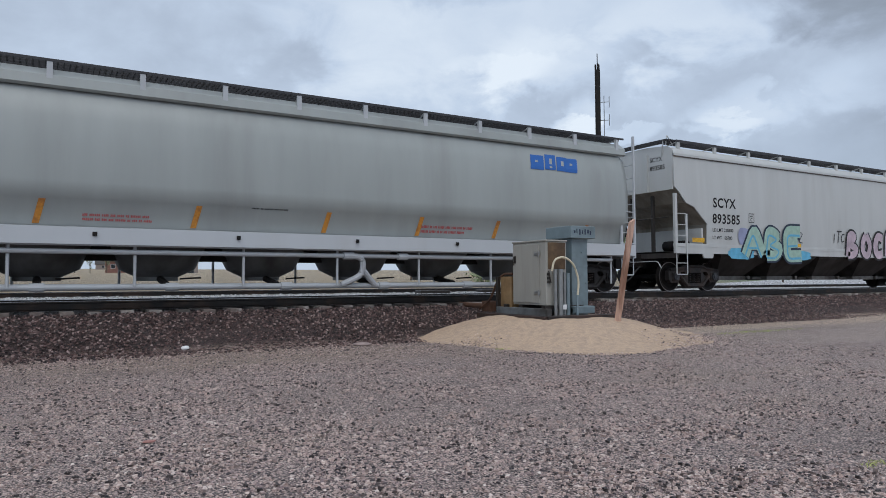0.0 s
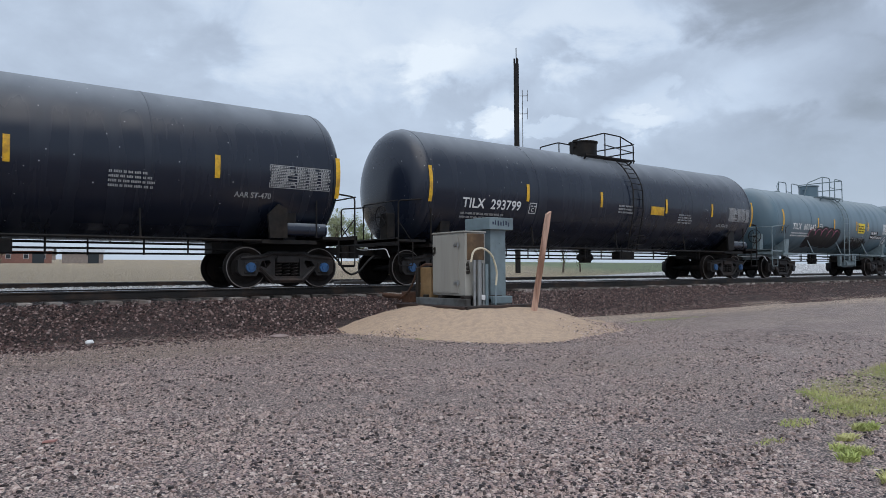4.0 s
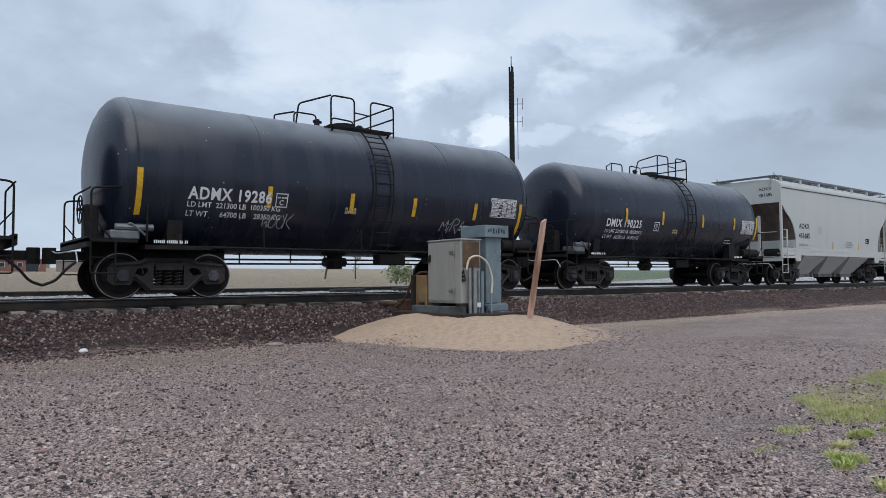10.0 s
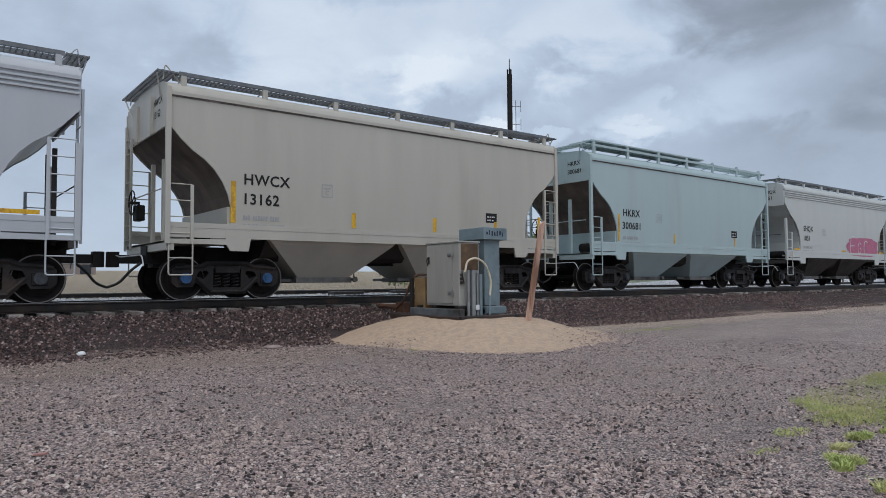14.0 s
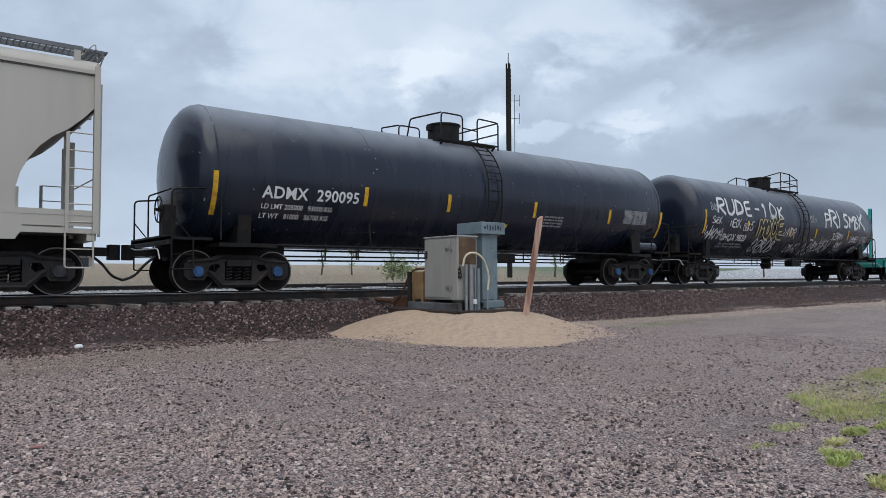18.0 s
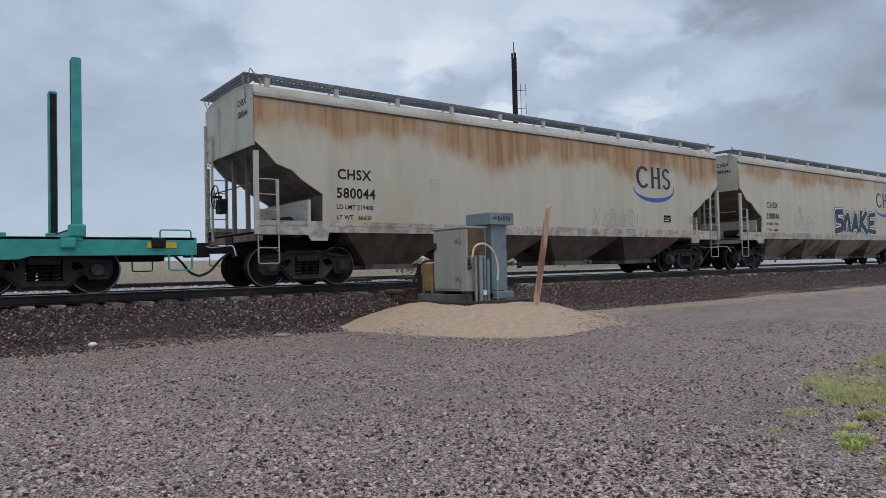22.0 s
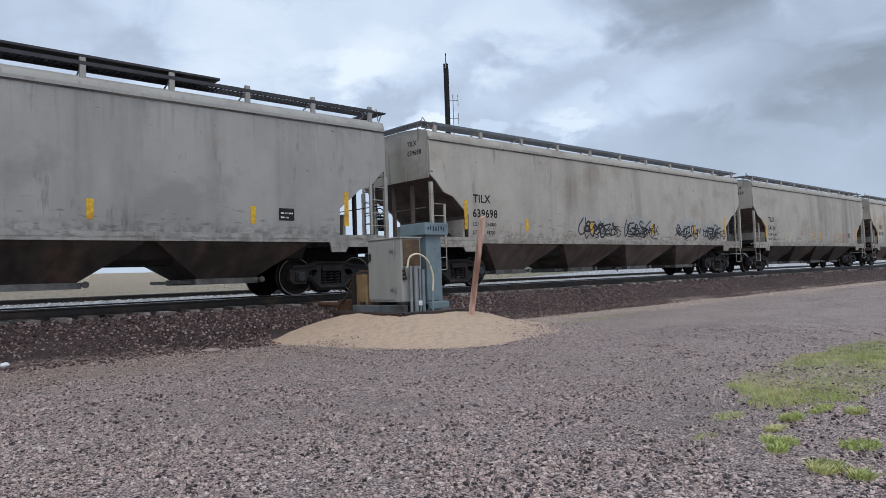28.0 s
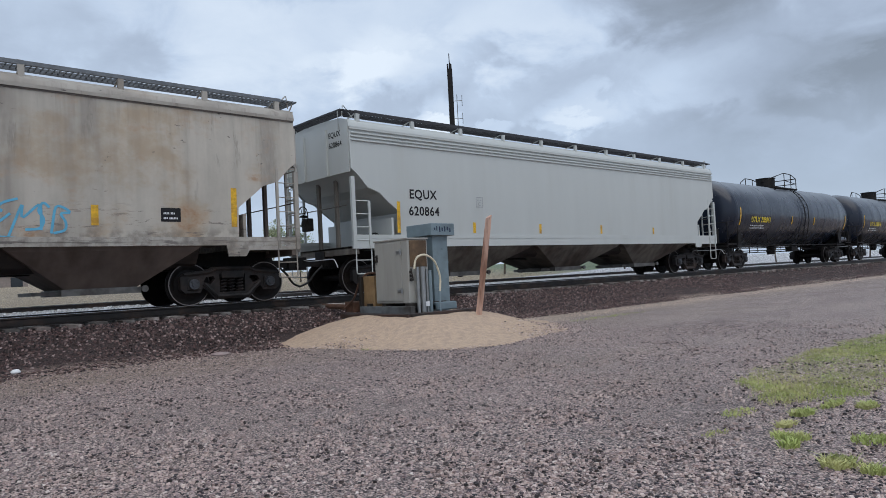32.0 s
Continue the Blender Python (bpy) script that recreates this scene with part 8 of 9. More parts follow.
def build_cabinet():
    c = thing("lubricator_cabinet", 8.9, 10.94, 0.46, "grey metal trackside cabinet with a brown-stained side and hinged door", "equipment cabinet")
    # local: x along the track, y towards it; the near corner is at 0, 0
    bm = bmesh.new()
    box(bm, 0, 0.54, 0, 1.12, 0.24, 1.55, 0.015)
    box(bm, -0.02, 0.56, -0.02, 1.14, 1.55, 1.585, 0.01)
    body = part("body", bm, cab_grey, c)
    bm = bmesh.new()
    box(bm, -0.022, -0.002, 0.20, 1.09, 0.29, 1.51, 0.006)
    door = part("door", bm, cab_grey, c)
    for z in (0.50, 1.30):
        bm = bmesh.new()
        box(bm, -0.04, -0.022, 0.16, 0.34, z - 0.035, z + 0.035, 0.008)
        tube(bm, [(-0.04, 0.19, z - 0.06), (-0.04, 0.19, z + 0.06)], 0.014, 8)
        part("hinge", bm, conduit_grey, door)
    bm = bmesh.new()
    box(bm, -0.045, -0.02, 0.98, 1.03, 1.12, 1.28, 0.01)
    tube(bm, rounded([(-0.06, 1.005, 1.26), (-0.085, 1.005, 1.2), (-0.06, 1.005, 1.08)], 0.03, 3), 0.012, 6)
    part("handle", bm, oil_black, door, "dark steel door handle")
    bm = bmesh.new()
    box(bm, 0.05, 0.50, -0.016, -0.003, 0.98, 1.53, 0.004)
    part("stained_panel", bm, rust_brown, c, "brown oil-stained side panel")
    bm = bmesh.new()
    for z in (0.72, 0.80, 0.88):
        box(bm, 0.02, 0.07, -0.05, -0.005, z - 0.03, z + 0.03, 0.01)
    tube(bm, [(0.03, -0.05, 0.95), (0.08, -0.06, 0.7)], 0.014, 6)
    part("valve_cluster", bm, oil_black, c)
    for x, r, z1, m in ((0.17, 0.035, 0.98, conduit_grey), (0.30, 0.055, 0.98, conduit_grey), (0.41, 0.028, 0.92, conduit_grey), (0.50, 0.04, 0.90, blue_grey)):
        bm = bmesh.new()
        tube(bm, [(x, -0.09, -0.16), (x, -0.09, z1)], r, 12)
        part("conduit", bm, m, c, smooth=True)
    bm = bmesh.new()
    tube(bm, rounded([(0.06, -0.12, 0.94), (0.10, -0.14, 1.18), (0.34, -0.16, 1.24), (0.58, -0.18, 1.10), (0.72, -0.18, 0.75), (0.68, -0.18, 0.45)], 0.16, 5), 0.022, 8)
    part("hose", bm, cream_hose, c, "cream arched hose", smooth=True)
    bm = bmesh.new()
    tube(bm, rounded([(0.68, -0.18, 0.45), (0.62, -0.24, 0.2), (0.60, -0.26, -0.12)], 0.1, 4), 0.02, 8)
    part("cable", bm, blue_grey, c, smooth=True)
    bm = bmesh.new()
    box(bm, 0.31, 0.41, -0.155, -0.148, 0.16, 0.26)
    part("tag", bm, white_ink, c, "small white tag")
    # skid frame
    bm = bmesh.new()
    box(bm, -0.10, 0.02, -0.15, 1.62, 0.02, 0.18, 0.012)
    part("skid", bm, skid_grey, c)
    bm = bmesh.new()
    box(bm, 0.62, 0.74, -0.10, 1.62, 0.02, 0.18, 0.012)
    part("skid", bm, skid_grey, c)
    for y in (-0.02, 0.75, 1.3):
        bm = bmesh.new()
        box(bm, -0.05, 1.0, y, y + 0.12, 0.16, 0.24, 0.01)
        part("cross_beam", bm, oil_black, c)
    bm = bmesh.new()
    box(bm, 0.62, 1.15, -0.18, 0.10, 0.06, 0.22, 0.02)
    part("junction_box", bm, blue_grey, c)
    for q in ((-0.32, 1.55, -0.46, -0.2, -0.06, 0.045), (-0.38, -0.08, -0.4, 2.0, -0.06, 0.035), (0.4, 1.2, -0.2, 1.7, -0.06, 0.01)):
        bm = bmesh.new()
        box(bm, *q, 0.01)
        part("drip_mat", bm, mat_rust, c, "rusty oil-soaked drip mat")
    # column with its flat cap
    k = thing("vent_column", 9.62, 10.99, 0.46, "blue-grey sheet metal column with a square flat cap", "equipment column")
    bm = bmesh.new()
    box(bm, 0.12, 0.56, 0.12, 0.70, 0.02, 1.66, 0.01)
    part("shaft", bm, blue_grey, k)
    bm = bmesh.new()
    box(bm, 0.0, 0.68, 0.0, 0.83, 1.64, 1.90, 0.012)
    part("cap", bm, blue_grey, k)
    bm = bmesh.new()
    for z in (0.5, 1.05, 1.6):
        box(bm, 0.115, 0.565, 0.115, 0.12, z, z + 0.03)
    for p in ((0.4, 1.35), (0.5, 0.7)):
        disc(bm, (p[0], 0.112, p[1]), 0.018, 1, 0.02, 8)
    part("seam", bm, blue_grey, k)
    bm = bmesh.new()
    rng = random.Random(2)
    for i in range(7):
        x = 0.08 + i * 0.075
        box(bm, x, x + 0.02 + rng.random() * 0.02, -0.006, 0.001, 1.70 + rng.random() * 0.05, 1.80 + rng.random() * 0.05)
    part("scratched_print", bm, navy_paint, k, "worn dark print on the cap")
    # rusty guard between cabinet and rail
    g = thing("oil_guard", 8.95, 12.15, 0.50, "rusty curved steel guard with a tan oily plate", "trackside guard")
    bm = bmesh.new()
    prof = [(0.0, 0.86), (0.25, 0.86), (0.45, 0.80), (0.62, 0.66), (0.74, 0.48), (0.84, 0.28), (1.0, 0.12), (1.35, 0.05), (1.35, 0.0), (0.0, 0.0)]
    prism(bm, prof, 0, 0.30, 0.36)
    part("side_plate", bm, rust_plate, g)
    bm = bmesh.new()
    box(bm, -0.02, 0.30, 0.02, 0.42, 0.05, 0.80, 0.01)
    part("tank_plate", bm, tan_plate, g)
    bm = bmesh.new()
    tube(bm, rounded([(0.0, 0.0, 0.86), (0.0, 0.35, 0.87), (0.0, 0.62, 0.66), (0.0, 0.84, 0.28), (0.0, 1.3, 0.06)], 0.2, 4), 0.025, 8)
    part("rim", bm, rust_plate, g)
    bm = bmesh.new()
    box(bm, 0.05, 0.3, 0.95, 1.3, 0.0, 0.24, 0.02)
    tube(bm, [(0.1, 1.1, 0.12), (0.1, 2.3, 0.14)], 0.06, 10)
    part("feed_pipe", bm, rust_plate, g)
    bm = bmesh.new()
    box(bm, -0.1, -0.02, 0.42, 0.50, 0.0, 0.80, 0.01)
    part("strut", bm, oil_black, g)


def build_post():
    p = new("marker_post")
    a, b = Vector((10.0, 10.1, 0.25)), Vector((10.24, 9.87, 2.40))
    bm = bmesh.new()
    d = (b - a)
    rings = []
    rng = random.Random(7)
    for i in range(9):
        q = a + d * (i / 8) - a
        w = 0.054 * (1 + rng.uniform(-0.04, 0.04))
        rings.append([(q.x + sx * w, q.y + sy * w * 0.7, q.z + (0.03 * sx if i == 8 else 0)) for sx, sy in ((-1, -1), (1, -1), (1, 1), (-1, 1))])
    loft(bm, rings)
    ob = part("marker_post", bm, stake_wood, None)
    ob.location = a
    bpy.data.objects.remove(p)
    ob.name = "marker_post"
    tagged(ob, "leaning pinkish wooden post set in the sand", "post")


sand_mat = material("tan_sand", (0.49, 0.36, 0.255), 0.9, vary=0.30, scale=70, second=(0.40, 0.30, 0.225), mixpos=(0.4, 0.65), bump=0.9, bump_scale=45, mix_scale=9.0)


def build_sand():
    bm = bmesh.new()
    cx, cy = 9.3, 11.5
    nr, na = 34, 96
    rows = []
    for i in range(nr + 1):
        f = i / nr
        row = []
        for k in range(na):
            a = k * math.tau / na
            rx = 3.7 if math.cos(a) > 0 else 2.85
            wob = 1 + 0.06 * math.sin(3 * a + 1) + 0.05 * noise.noise(Vector((math.cos(a) * 2, math.sin(a) * 2, 0.3)))
            x = cx + math.cos(a) * rx * f * wob * 1.0
            y = cy + math.sin(a) * 3.2 * f * wob - (0.35 * f * math.cos(a) if math.cos(a) > 0 else 0)
            s = min(1, max(0, (1 - f) / 0.70))
            z = 0.46 * s * s * (3 - 2 * s)
            z += 0.03 * noise.noise(Vector((x * 1.3, y * 1.3, 2.0))) * (0.3 + s) + 0.012 * noise.noise(Vector((x * 5, y * 5, 7.0)))
            row.append(bm.verts.new((x, y, z - (0.05 if i == nr else 0) + 0.006)))
        rows.append(row)
    for a, b in zip(rows, rows[1:]):
        for k in range(na):
            bm.faces.new((a[k], a[(k + 1) % na], b[(k + 1) % na], b[k]))
    me = finish(bm, True, 80)
    me.materials.append(sand_mat)
    tagged(new("sand_mound", me), "low spread pile of tan sand round the cabinet", "sand pile")


def blob(rng, r, flat=0.6):
    """A small broken stone: eight corners, pushed about."""
    pts = []
    a0 = rng.random() * math.tau
    for k in range(4):
        a = a0 + k * math.tau / 4 + rng.uniform(-0.4, 0.4)
        pts.append((math.cos(a) * r * rng.uniform(0.6, 1.1), math.sin(a) * r * rng.uniform(0.6, 1.1), -r * 0.4 * flat))
    for k in range(4):
        a = a0 + 0.6 + k * math.tau / 4 + rng.uniform(-0.4, 0.4)
        pts.append((math.cos(a) * r * rng.uniform(0.3, 0.9), math.sin(a) * r * rng.uniform(0.3, 0.9), r * flat * rng.uniform(0.5, 1.0)))
    faces = [(4, 5, 6, 7)] + [(k, (k + 1) % 4, 4 + (k + 1) % 4, 4 + k) for k in range(4)]
    return pts, faces


def scatter(name, label, n, place, size, mat, seed, category, flat=0.6):
    rng = random.Random(seed)
    V, F = [], []
    for _ in range(n):
        x, y, z = place(rng)
        r = size(rng)
        pts, faces = blob(rng, r, flat)
        o = len(V)
        V += [(x + a, y + b, z + c) for a, b, c in pts]
        F += [tuple(o + i for i in f) for f in faces]
    me = bpy.data.meshes.new(name)
    me.from_pydata(V, [], F)
    me.materials.append(mat)
    return tagged(new(name, me), label, category, kind="stuff")


def sand_here(x, y):
    f = math.hypot((x - 9.3) / (3.5 if x > 9.3 else 2.7), (y - 11.5) / 3.15)
    return f < 0.97


def build_stones():
    ballast = island_material("ballast_stone", [(0.008, 0.006, 0.007), (0.03, 0.019, 0.019), (0.085, 0.049, 0.045), (0.13, 0.078, 0.071), (0.18, 0.115, 0.105), (0.40, 0.31, 0.285)], 0.4)
    gravel = island_material("gravel_stone", [(0.016, 0.013, 0.016), (0.055, 0.042, 0.046), (0.30, 0.225, 0.22), (0.47, 0.355, 0.32), (0.56, 0.43, 0.385), (0.68, 0.59, 0.54)], 0.5)
    pale = island_material("pale_track_stone", [(0.3, 0.3, 0.3), (0.45, 0.45, 0.45), (0.62, 0.62, 0.62)], 0.6)

    def bed(rng):
        while True:
            x = rng.uniform(-4, 30) if rng.random() < 0.75 else rng.uniform(30, 75)
            y = rng.uniform(12.4, 14.4)
            if rng.random() < 0.12:
                y = rng.uniform(11.9, 12.6)
            z = ground_height(x, y)
            if sand_here(x, y) and y < 13.2:
                continue
            return x, y, z + 0.012
    scatter("ballast_stones", "dark reddish-brown crushed ballast stones beside the rail", 44000, bed, lambda r: r.uniform(0.015, 0.038), ballast, 11, "ballast", 0.7)

    def lot(rng):
        while True:
            d = 2.6 + 13 * rng.random() ** 1.6
            a = radians(rng.uniform(-6, 80))
            x, y = d * math.sin(a), d * math.cos(a)
            if y > 12.5 or sand_here(x, y):
                continue
            if noise.noise(Vector((x * 0.5, y * 0.5, 9.1))) < rng.uniform(-0.5, 0.25):
                continue
            return x, y, 0.035 * noise.noise(Vector((x * 0.35, y * 0.35, 1.7))) + 0.012 * noise.noise(Vector((x * 1.4, y * 1.4, 4.2)))
    scatter("gravel_stones", "loose grey and pinkish gravel on the lot", 90000, lot, lambda r: 0.006 + 0.017 * r.random() ** 3, gravel, 12, "gravel", 0.5)

    clods = island_material("damp_clod", [(0.025, 0.019, 0.018), (0.07, 0.053, 0.05), (0.22, 0.165, 0.15), (0.40, 0.30, 0.27), (0.52, 0.40, 0.355), (0.64, 0.52, 0.465)], 0.55)

    def strewn(rng):
        while True:
            d = 3.2 + 11 * rng.random() ** 1.15
            a = radians(rng.uniform(-6, 82))
            x, y = d * math.sin(a), d * math.cos(a)
            if y > 12.4 or sand_here(x, y):
                continue
            if noise.noise(Vector((x * 0.9, y * 0.9, 3.1))) + 0.7 * noise.noise(Vector((x * 3.1, y * 3.1, 6.1))) < rng.uniform(-0.35, 0.35):
                continue
            return x, y, 0.002 + 0.035 * noise.noise(Vector((x * 0.35, y * 0.35, 1.7))) + 0.012 * noise.noise(Vector((x * 1.4, y * 1.4, 4.2)))
    scatter("gravel_clods", "dark damp stones and clods strewn over the gravel", 20000, strewn, lambda r: 0.008 + 0.017 * r.random() ** 2, clods, 15, "gravel", 0.75)

    def fringe(rng):
        while True:
            a = rng.uniform(0, math.tau)
            f = rng.gauss(0.97, 0.12)
            x = 9.3 + math.cos(a) * (3.5 if math.cos(a) > 0 else 2.7) * f
            y = 11.5 + math.sin(a) * 3.15 * f - (0.35 * f * math.cos(a) if math.cos(a) > 0 else 0)
            if y < 12.4 and f > 0.62:
                q = max(0, min(1, (1 - f) / 0.70))
                return x, y, 0.46 * q * q * (3 - 2 * q) + 0.004
    scatter("strewn_stones", "small stones strewn along the edge of the sand", 7000, fringe, lambda r: 0.006 + 0.018 * r.random() ** 2, gravel, 14, "gravel", 0.6)

    def far(rng):
        return rng.uniform(-10, 60), rng.uniform(24, 30), 0.66
    scatter("pale_ballast_stones", "pale crushed stone between the tracks", 5000, far, lambda r: r.uniform(0.03, 0.07), pale, 13, "ballast", 0.7)
    # single pieces that stand out
    rng = random.Random(3)
    white = material("white_rock", (0.75, 0.75, 0.76), 0.7, vary=0.1, scale=12, bump=0.3)
    flat_rock = material("pinkish_grey_rock", (0.30, 0.235, 0.22), 0.75, vary=0.2, scale=12, bump=0.3)
    # the white piece is litter, modelled as a small rounded lump
    for name, lab, x, y, r, m in (("white_stone", "white rounded piece of litter at the foot of the ballast", 2.26, 12.7, 0.062, white),
                                  ("flat_stone", "flat pinkish-grey stone at the edge of the ballast", 5.3, 11.95, 0.15, flat_rock)):
        bm = bmesh.new()
        bmesh.ops.create_icosphere(bm, subdivisions=3, radius=r)
        for v in bm.verts:
            v.co *= 1 + 0.22 * noise.noise(v.co * (2.2 / r) * 0.5 + Vector((x, y, 0)))
            v.co.z *= 0.62 if name == "white_stone" else 0.22
            v.co.x *= 1.2
        ob = part(name, bm, m, None, smooth=True, angle=50)
        ob.location = (x, y, 0.06 if name == "white_stone" else 0.03)
        tagged(ob, lab, "stone")
    cup = material("red_plastic", (0.38, 0.19, 0.165), 0.6)
    bm = bmesh.new()
    prism(bm, [(-0.05, -0.02), (0.03, -0.03), (0.05, 0.01), (-0.03, 0.025)], 2, 0.0, 0.01)
    ob = part("plastic_scrap", bm, cup, None)
    ob.location = (0.75, 5.6, 0.01)
    tagged(ob, "small red scrap of plastic on the gravel", "litter")


grass_mat = material("grass_blades", (0.36, 0.42, 0.13), 0.65, vary=0.3, scale=3, second=(0.52, 0.50, 0.22), mixpos=(0.4, 0.65), mix_scale=1.2)


def build_grass():
    rng = random.Random(21)
    V, F = [], []

    def blade(x, y, z, h, w):
        a = rng.random() * math.tau
        lx, ly = rng.gauss(0, 0.8) * h, rng.gauss(0, 0.8) * h
        c, s = math.cos(a) * w, math.sin(a) * w
        o = len(V)
        V.extend([(x - c, y - s, z - 0.01), (x + c, y + s, z - 0.01), (x + lx * 0.4 + c * 0.7, y + ly * 0.4 + s * 0.7, z + h * 0.6), (x + lx * 0.4 - c * 0.7, y + ly * 0.4 - s * 0.7, z + h * 0.6), (x + lx, y + ly, z + h)])
        F.extend([(o, o + 1, o + 2, o + 3), (o + 3, o + 2, o + 4)])

    def clump(cx, cy, rx, ry, n, h):
        for _ in range(n):
            a, r = rng.random() * math.tau, rng.random() ** 0.5
            x, y = cx + math.cos(a) * rx * r, cy + math.sin(a) * ry * r
            z = 0.035 * noise.noise(Vector((x * 0.35, y * 0.35, 1.7)))
            blade(x, y, z, h * rng.uniform(0.4, 1.2), 0.004 + 0.003 * rng.random())
    # broad patch
    edge = [(6.1, 2.72), (6.8, 3.08), (7.5, 3.35), (8.4, 3.4), (9.9, 3.55), (15, 3.0), (15, 1.3), (9.0, 1.85), (7.6, 2.0), (6.7, 2.15), (6.3, 2.3), (6.1, 2.5)]

    def inside(x, y):
        c = False
        for (xa, ya), (xb, yb) in zip(edge, edge[1:] + edge[:1]):
            if (ya > y) != (yb > y) and x < (xb - xa) * (y - ya) / (yb - ya) + xa:
                c = not c
        return c
    count = 0
    while count < 110000:
        x = 5 + 10 * rng.random() ** 1.5
        y = rng.uniform(0.9, 3.7)
        wx = 0.22 * noise.noise(Vector((x * 2.1, y * 2.1, 3.3))) + rng.gauss(0, 0.09)
        wy = 0.16 * noise.noise(Vector((x * 2.4, y * 2.4, 8.3))) + rng.gauss(0, 0.05)
        count += 1
        if not inside(x + wx, y + wy):
            continue
        if noise.noise(Vector((x * 2.2, y * 2.2, 5.0))) < rng.uniform(-1.0, 0.15) - (0.15 if x > 6.3 else 0):
            continue
        blade(x, y, 0.0, rng.uniform(0.010, 0.034), 0.0028)
    for c in TUFTS:
        clump(*c)
    me = bpy.data.meshes.new("grass")
    me.from_pydata(V, [], F)
    me.materials.append(grass_mat)
    tagged(new("grass", me), "patchy yellow-green grass and weeds in the gravel", "grass", kind="stuff")


TUFTS = [(4.92, 2.02, 0.10, 0.13, 330, 0.035), (4.68, 1.93, 0.09, 0.06, 190, 0.045), (5.26, 2.18, 0.12, 0.05, 260, 0.035), (4.72, 2.46, 0.14, 0.07, 60, 0.02), (4.38, 1.54, 0.13, 0.09, 420, 0.05), (4.32, 1.34, 0.08, 0.06, 240, 0.05),
         (5.12, 1.58, 0.16, 0.12, 260, 0.035), (5.72, 2.24, 0.14, 0.07, 420, 0.045), (6.25, 1.93, 0.13, 0.07, 330, 0.045), (6.2, 2.18, 0.2, 0.06, 300, 0.035), (5.55, 2.66, 0.22, 0.10, 160, 0.025), (14.5, 10.0, 1.6, 0.22, 420, 0.025), (7.4, 9.9, 0.5, 0.2, 160, 0.025)]

build_cabinet()
build_post()
build_sand()
build_stones()
build_grass()


# ---- far things ----
def build_tower():
    t = thing("radio_mast", 75.65, 79.67, 1.5, "tall dark slender radio mast with side antennas", "radio mast")
    bm = bmesh.new()
    tube(bm, [(0, 0, -1.5), (0, 0, 14), (0, 0, 33.0)], 0.42, 16)
    part("pole", bm, dark_steel, t, smooth=True)
    bm = bmesh.new()
    tube(bm, [(0, 0, 32.6), (0, 0, 35.6)], 0.07, 8)
    for k in range(3):
        a = k * math.tau / 3
        tube(bm, [(0.3 * math.cos(a), 0.3 * math.sin(a), 32.8), (0.3 * math.cos(a), 0.3 * math.sin(a), 33.9)], 0.14, 8)
    part("top_antenna", bm, dark_steel, t)
    bm = bmesh.new()
    d = Vector((0.73, -0.68, 0))
    for z in (24.9, 27.8):
        tube(bm, [(0, 0, z), tuple(d * 1.75 + Vector((0, 0, z)))], 0.05, 6)
        tube(bm, [tuple(d * 1.75 + Vector((0, 0, z - 0.9))), tuple(d * 1.75 + Vector((0, 0, z + 0.9)))], 0.05, 6)
    tube(bm, [tuple(d * 0.95 + Vector((0, 0, 18.8))), tuple(d * 0.95 + Vector((0, 0, 28.8)))], 0.06, 6)
    part("side_antenna", bm, grate_steel, t)


leaf_mat = material("spring_leaves", (0.20, 0.25, 0.12), 0.6, vary=0.35, scale=0.7, second=(0.32, 0.36, 0.22), mixpos=(0.4, 0.65))
bark_mat = material("grey_bark", (0.09, 0.07, 0.055), 0.85, vary=0.3, scale=6)


def build_tree(x, y, h, w, seed, n=1500, label="young leafy tree beyond the tracks"):
    rng = random.Random(seed)
    z0 = ground_height(x, y)
    t = thing("tree", x, y, z0, label, "tree", "trees beyond the tracks")
    bm = bmesh.new()
    tips = []

    def limb(p, d, ln, r, depth):
        q = p + d * ln
        mid = p + d * ln * 0.5 + Vector((rng.uniform(-1, 1), rng.uniform(-1, 1), 0)) * ln * 0.06
        rings = []
        for c, rr in ((p, r), (mid, r * 0.8), (q, r * 0.55)):
            rings.append([(c.x + rr * math.cos(k * math.tau / 6), c.y + rr * math.sin(k * math.tau / 6), c.z) for k in range(6)])
        loft(bm, rings)
        if depth == 0:
            tips.append(q)
            return
        tips.append(mid)
        for k in range(rng.choice((3, 4))):
            e = (d + Vector((rng.uniform(-1, 1), rng.uniform(-1, 1), rng.uniform(-0.2, 0.7))) * 0.75).normalized()
            limb(p + d * ln * rng.uniform(0.55, 1.0), e, ln * rng.uniform(0.5, 0.75), r * 0.5, depth - 1)
    limb(Vector((0, 0, -0.3)), Vector((rng.uniform(-0.05, 0.05), 0, 1)).normalized(), h * 0.42, h * 0.018, 3)
    mx = max(p.z for p in tips)
    part("trunk", bm, bark_mat, t)
    V, F = [], []
    for _ in range(n):
        c = rng.choice(tips)
        c = Vector((c.x * w / (h * 0.42), c.y * w / (h * 0.42), c.z * h / mx * 0.97)) + Vector((rng.gauss(0, 0.4), rng.gauss(0, 0.4), rng.gauss(0, 0.35)))
        if c.z < h * 0.12:
            continue
        s = rng.uniform(0.08, 0.19)
        u = Vector((rng.gauss(0, 1), rng.gauss(0, 1), rng.gauss(0, 1))).normalized() * s
        v = u.cross(Vector((rng.gauss(0, 1), rng.gauss(0, 1), rng.gauss(0, 1)))).normalized() * s * 0.7
        o = len(V)
        V.extend([tuple(c - u), tuple(c + v), tuple(c + u), tuple(c - v)])
        F.append((o, o + 1, o + 2, o + 3))
    me = bpy.data.meshes.new("crown")
    me.from_pydata(V, [], F)
    part("crown", me, leaf_mat, t)


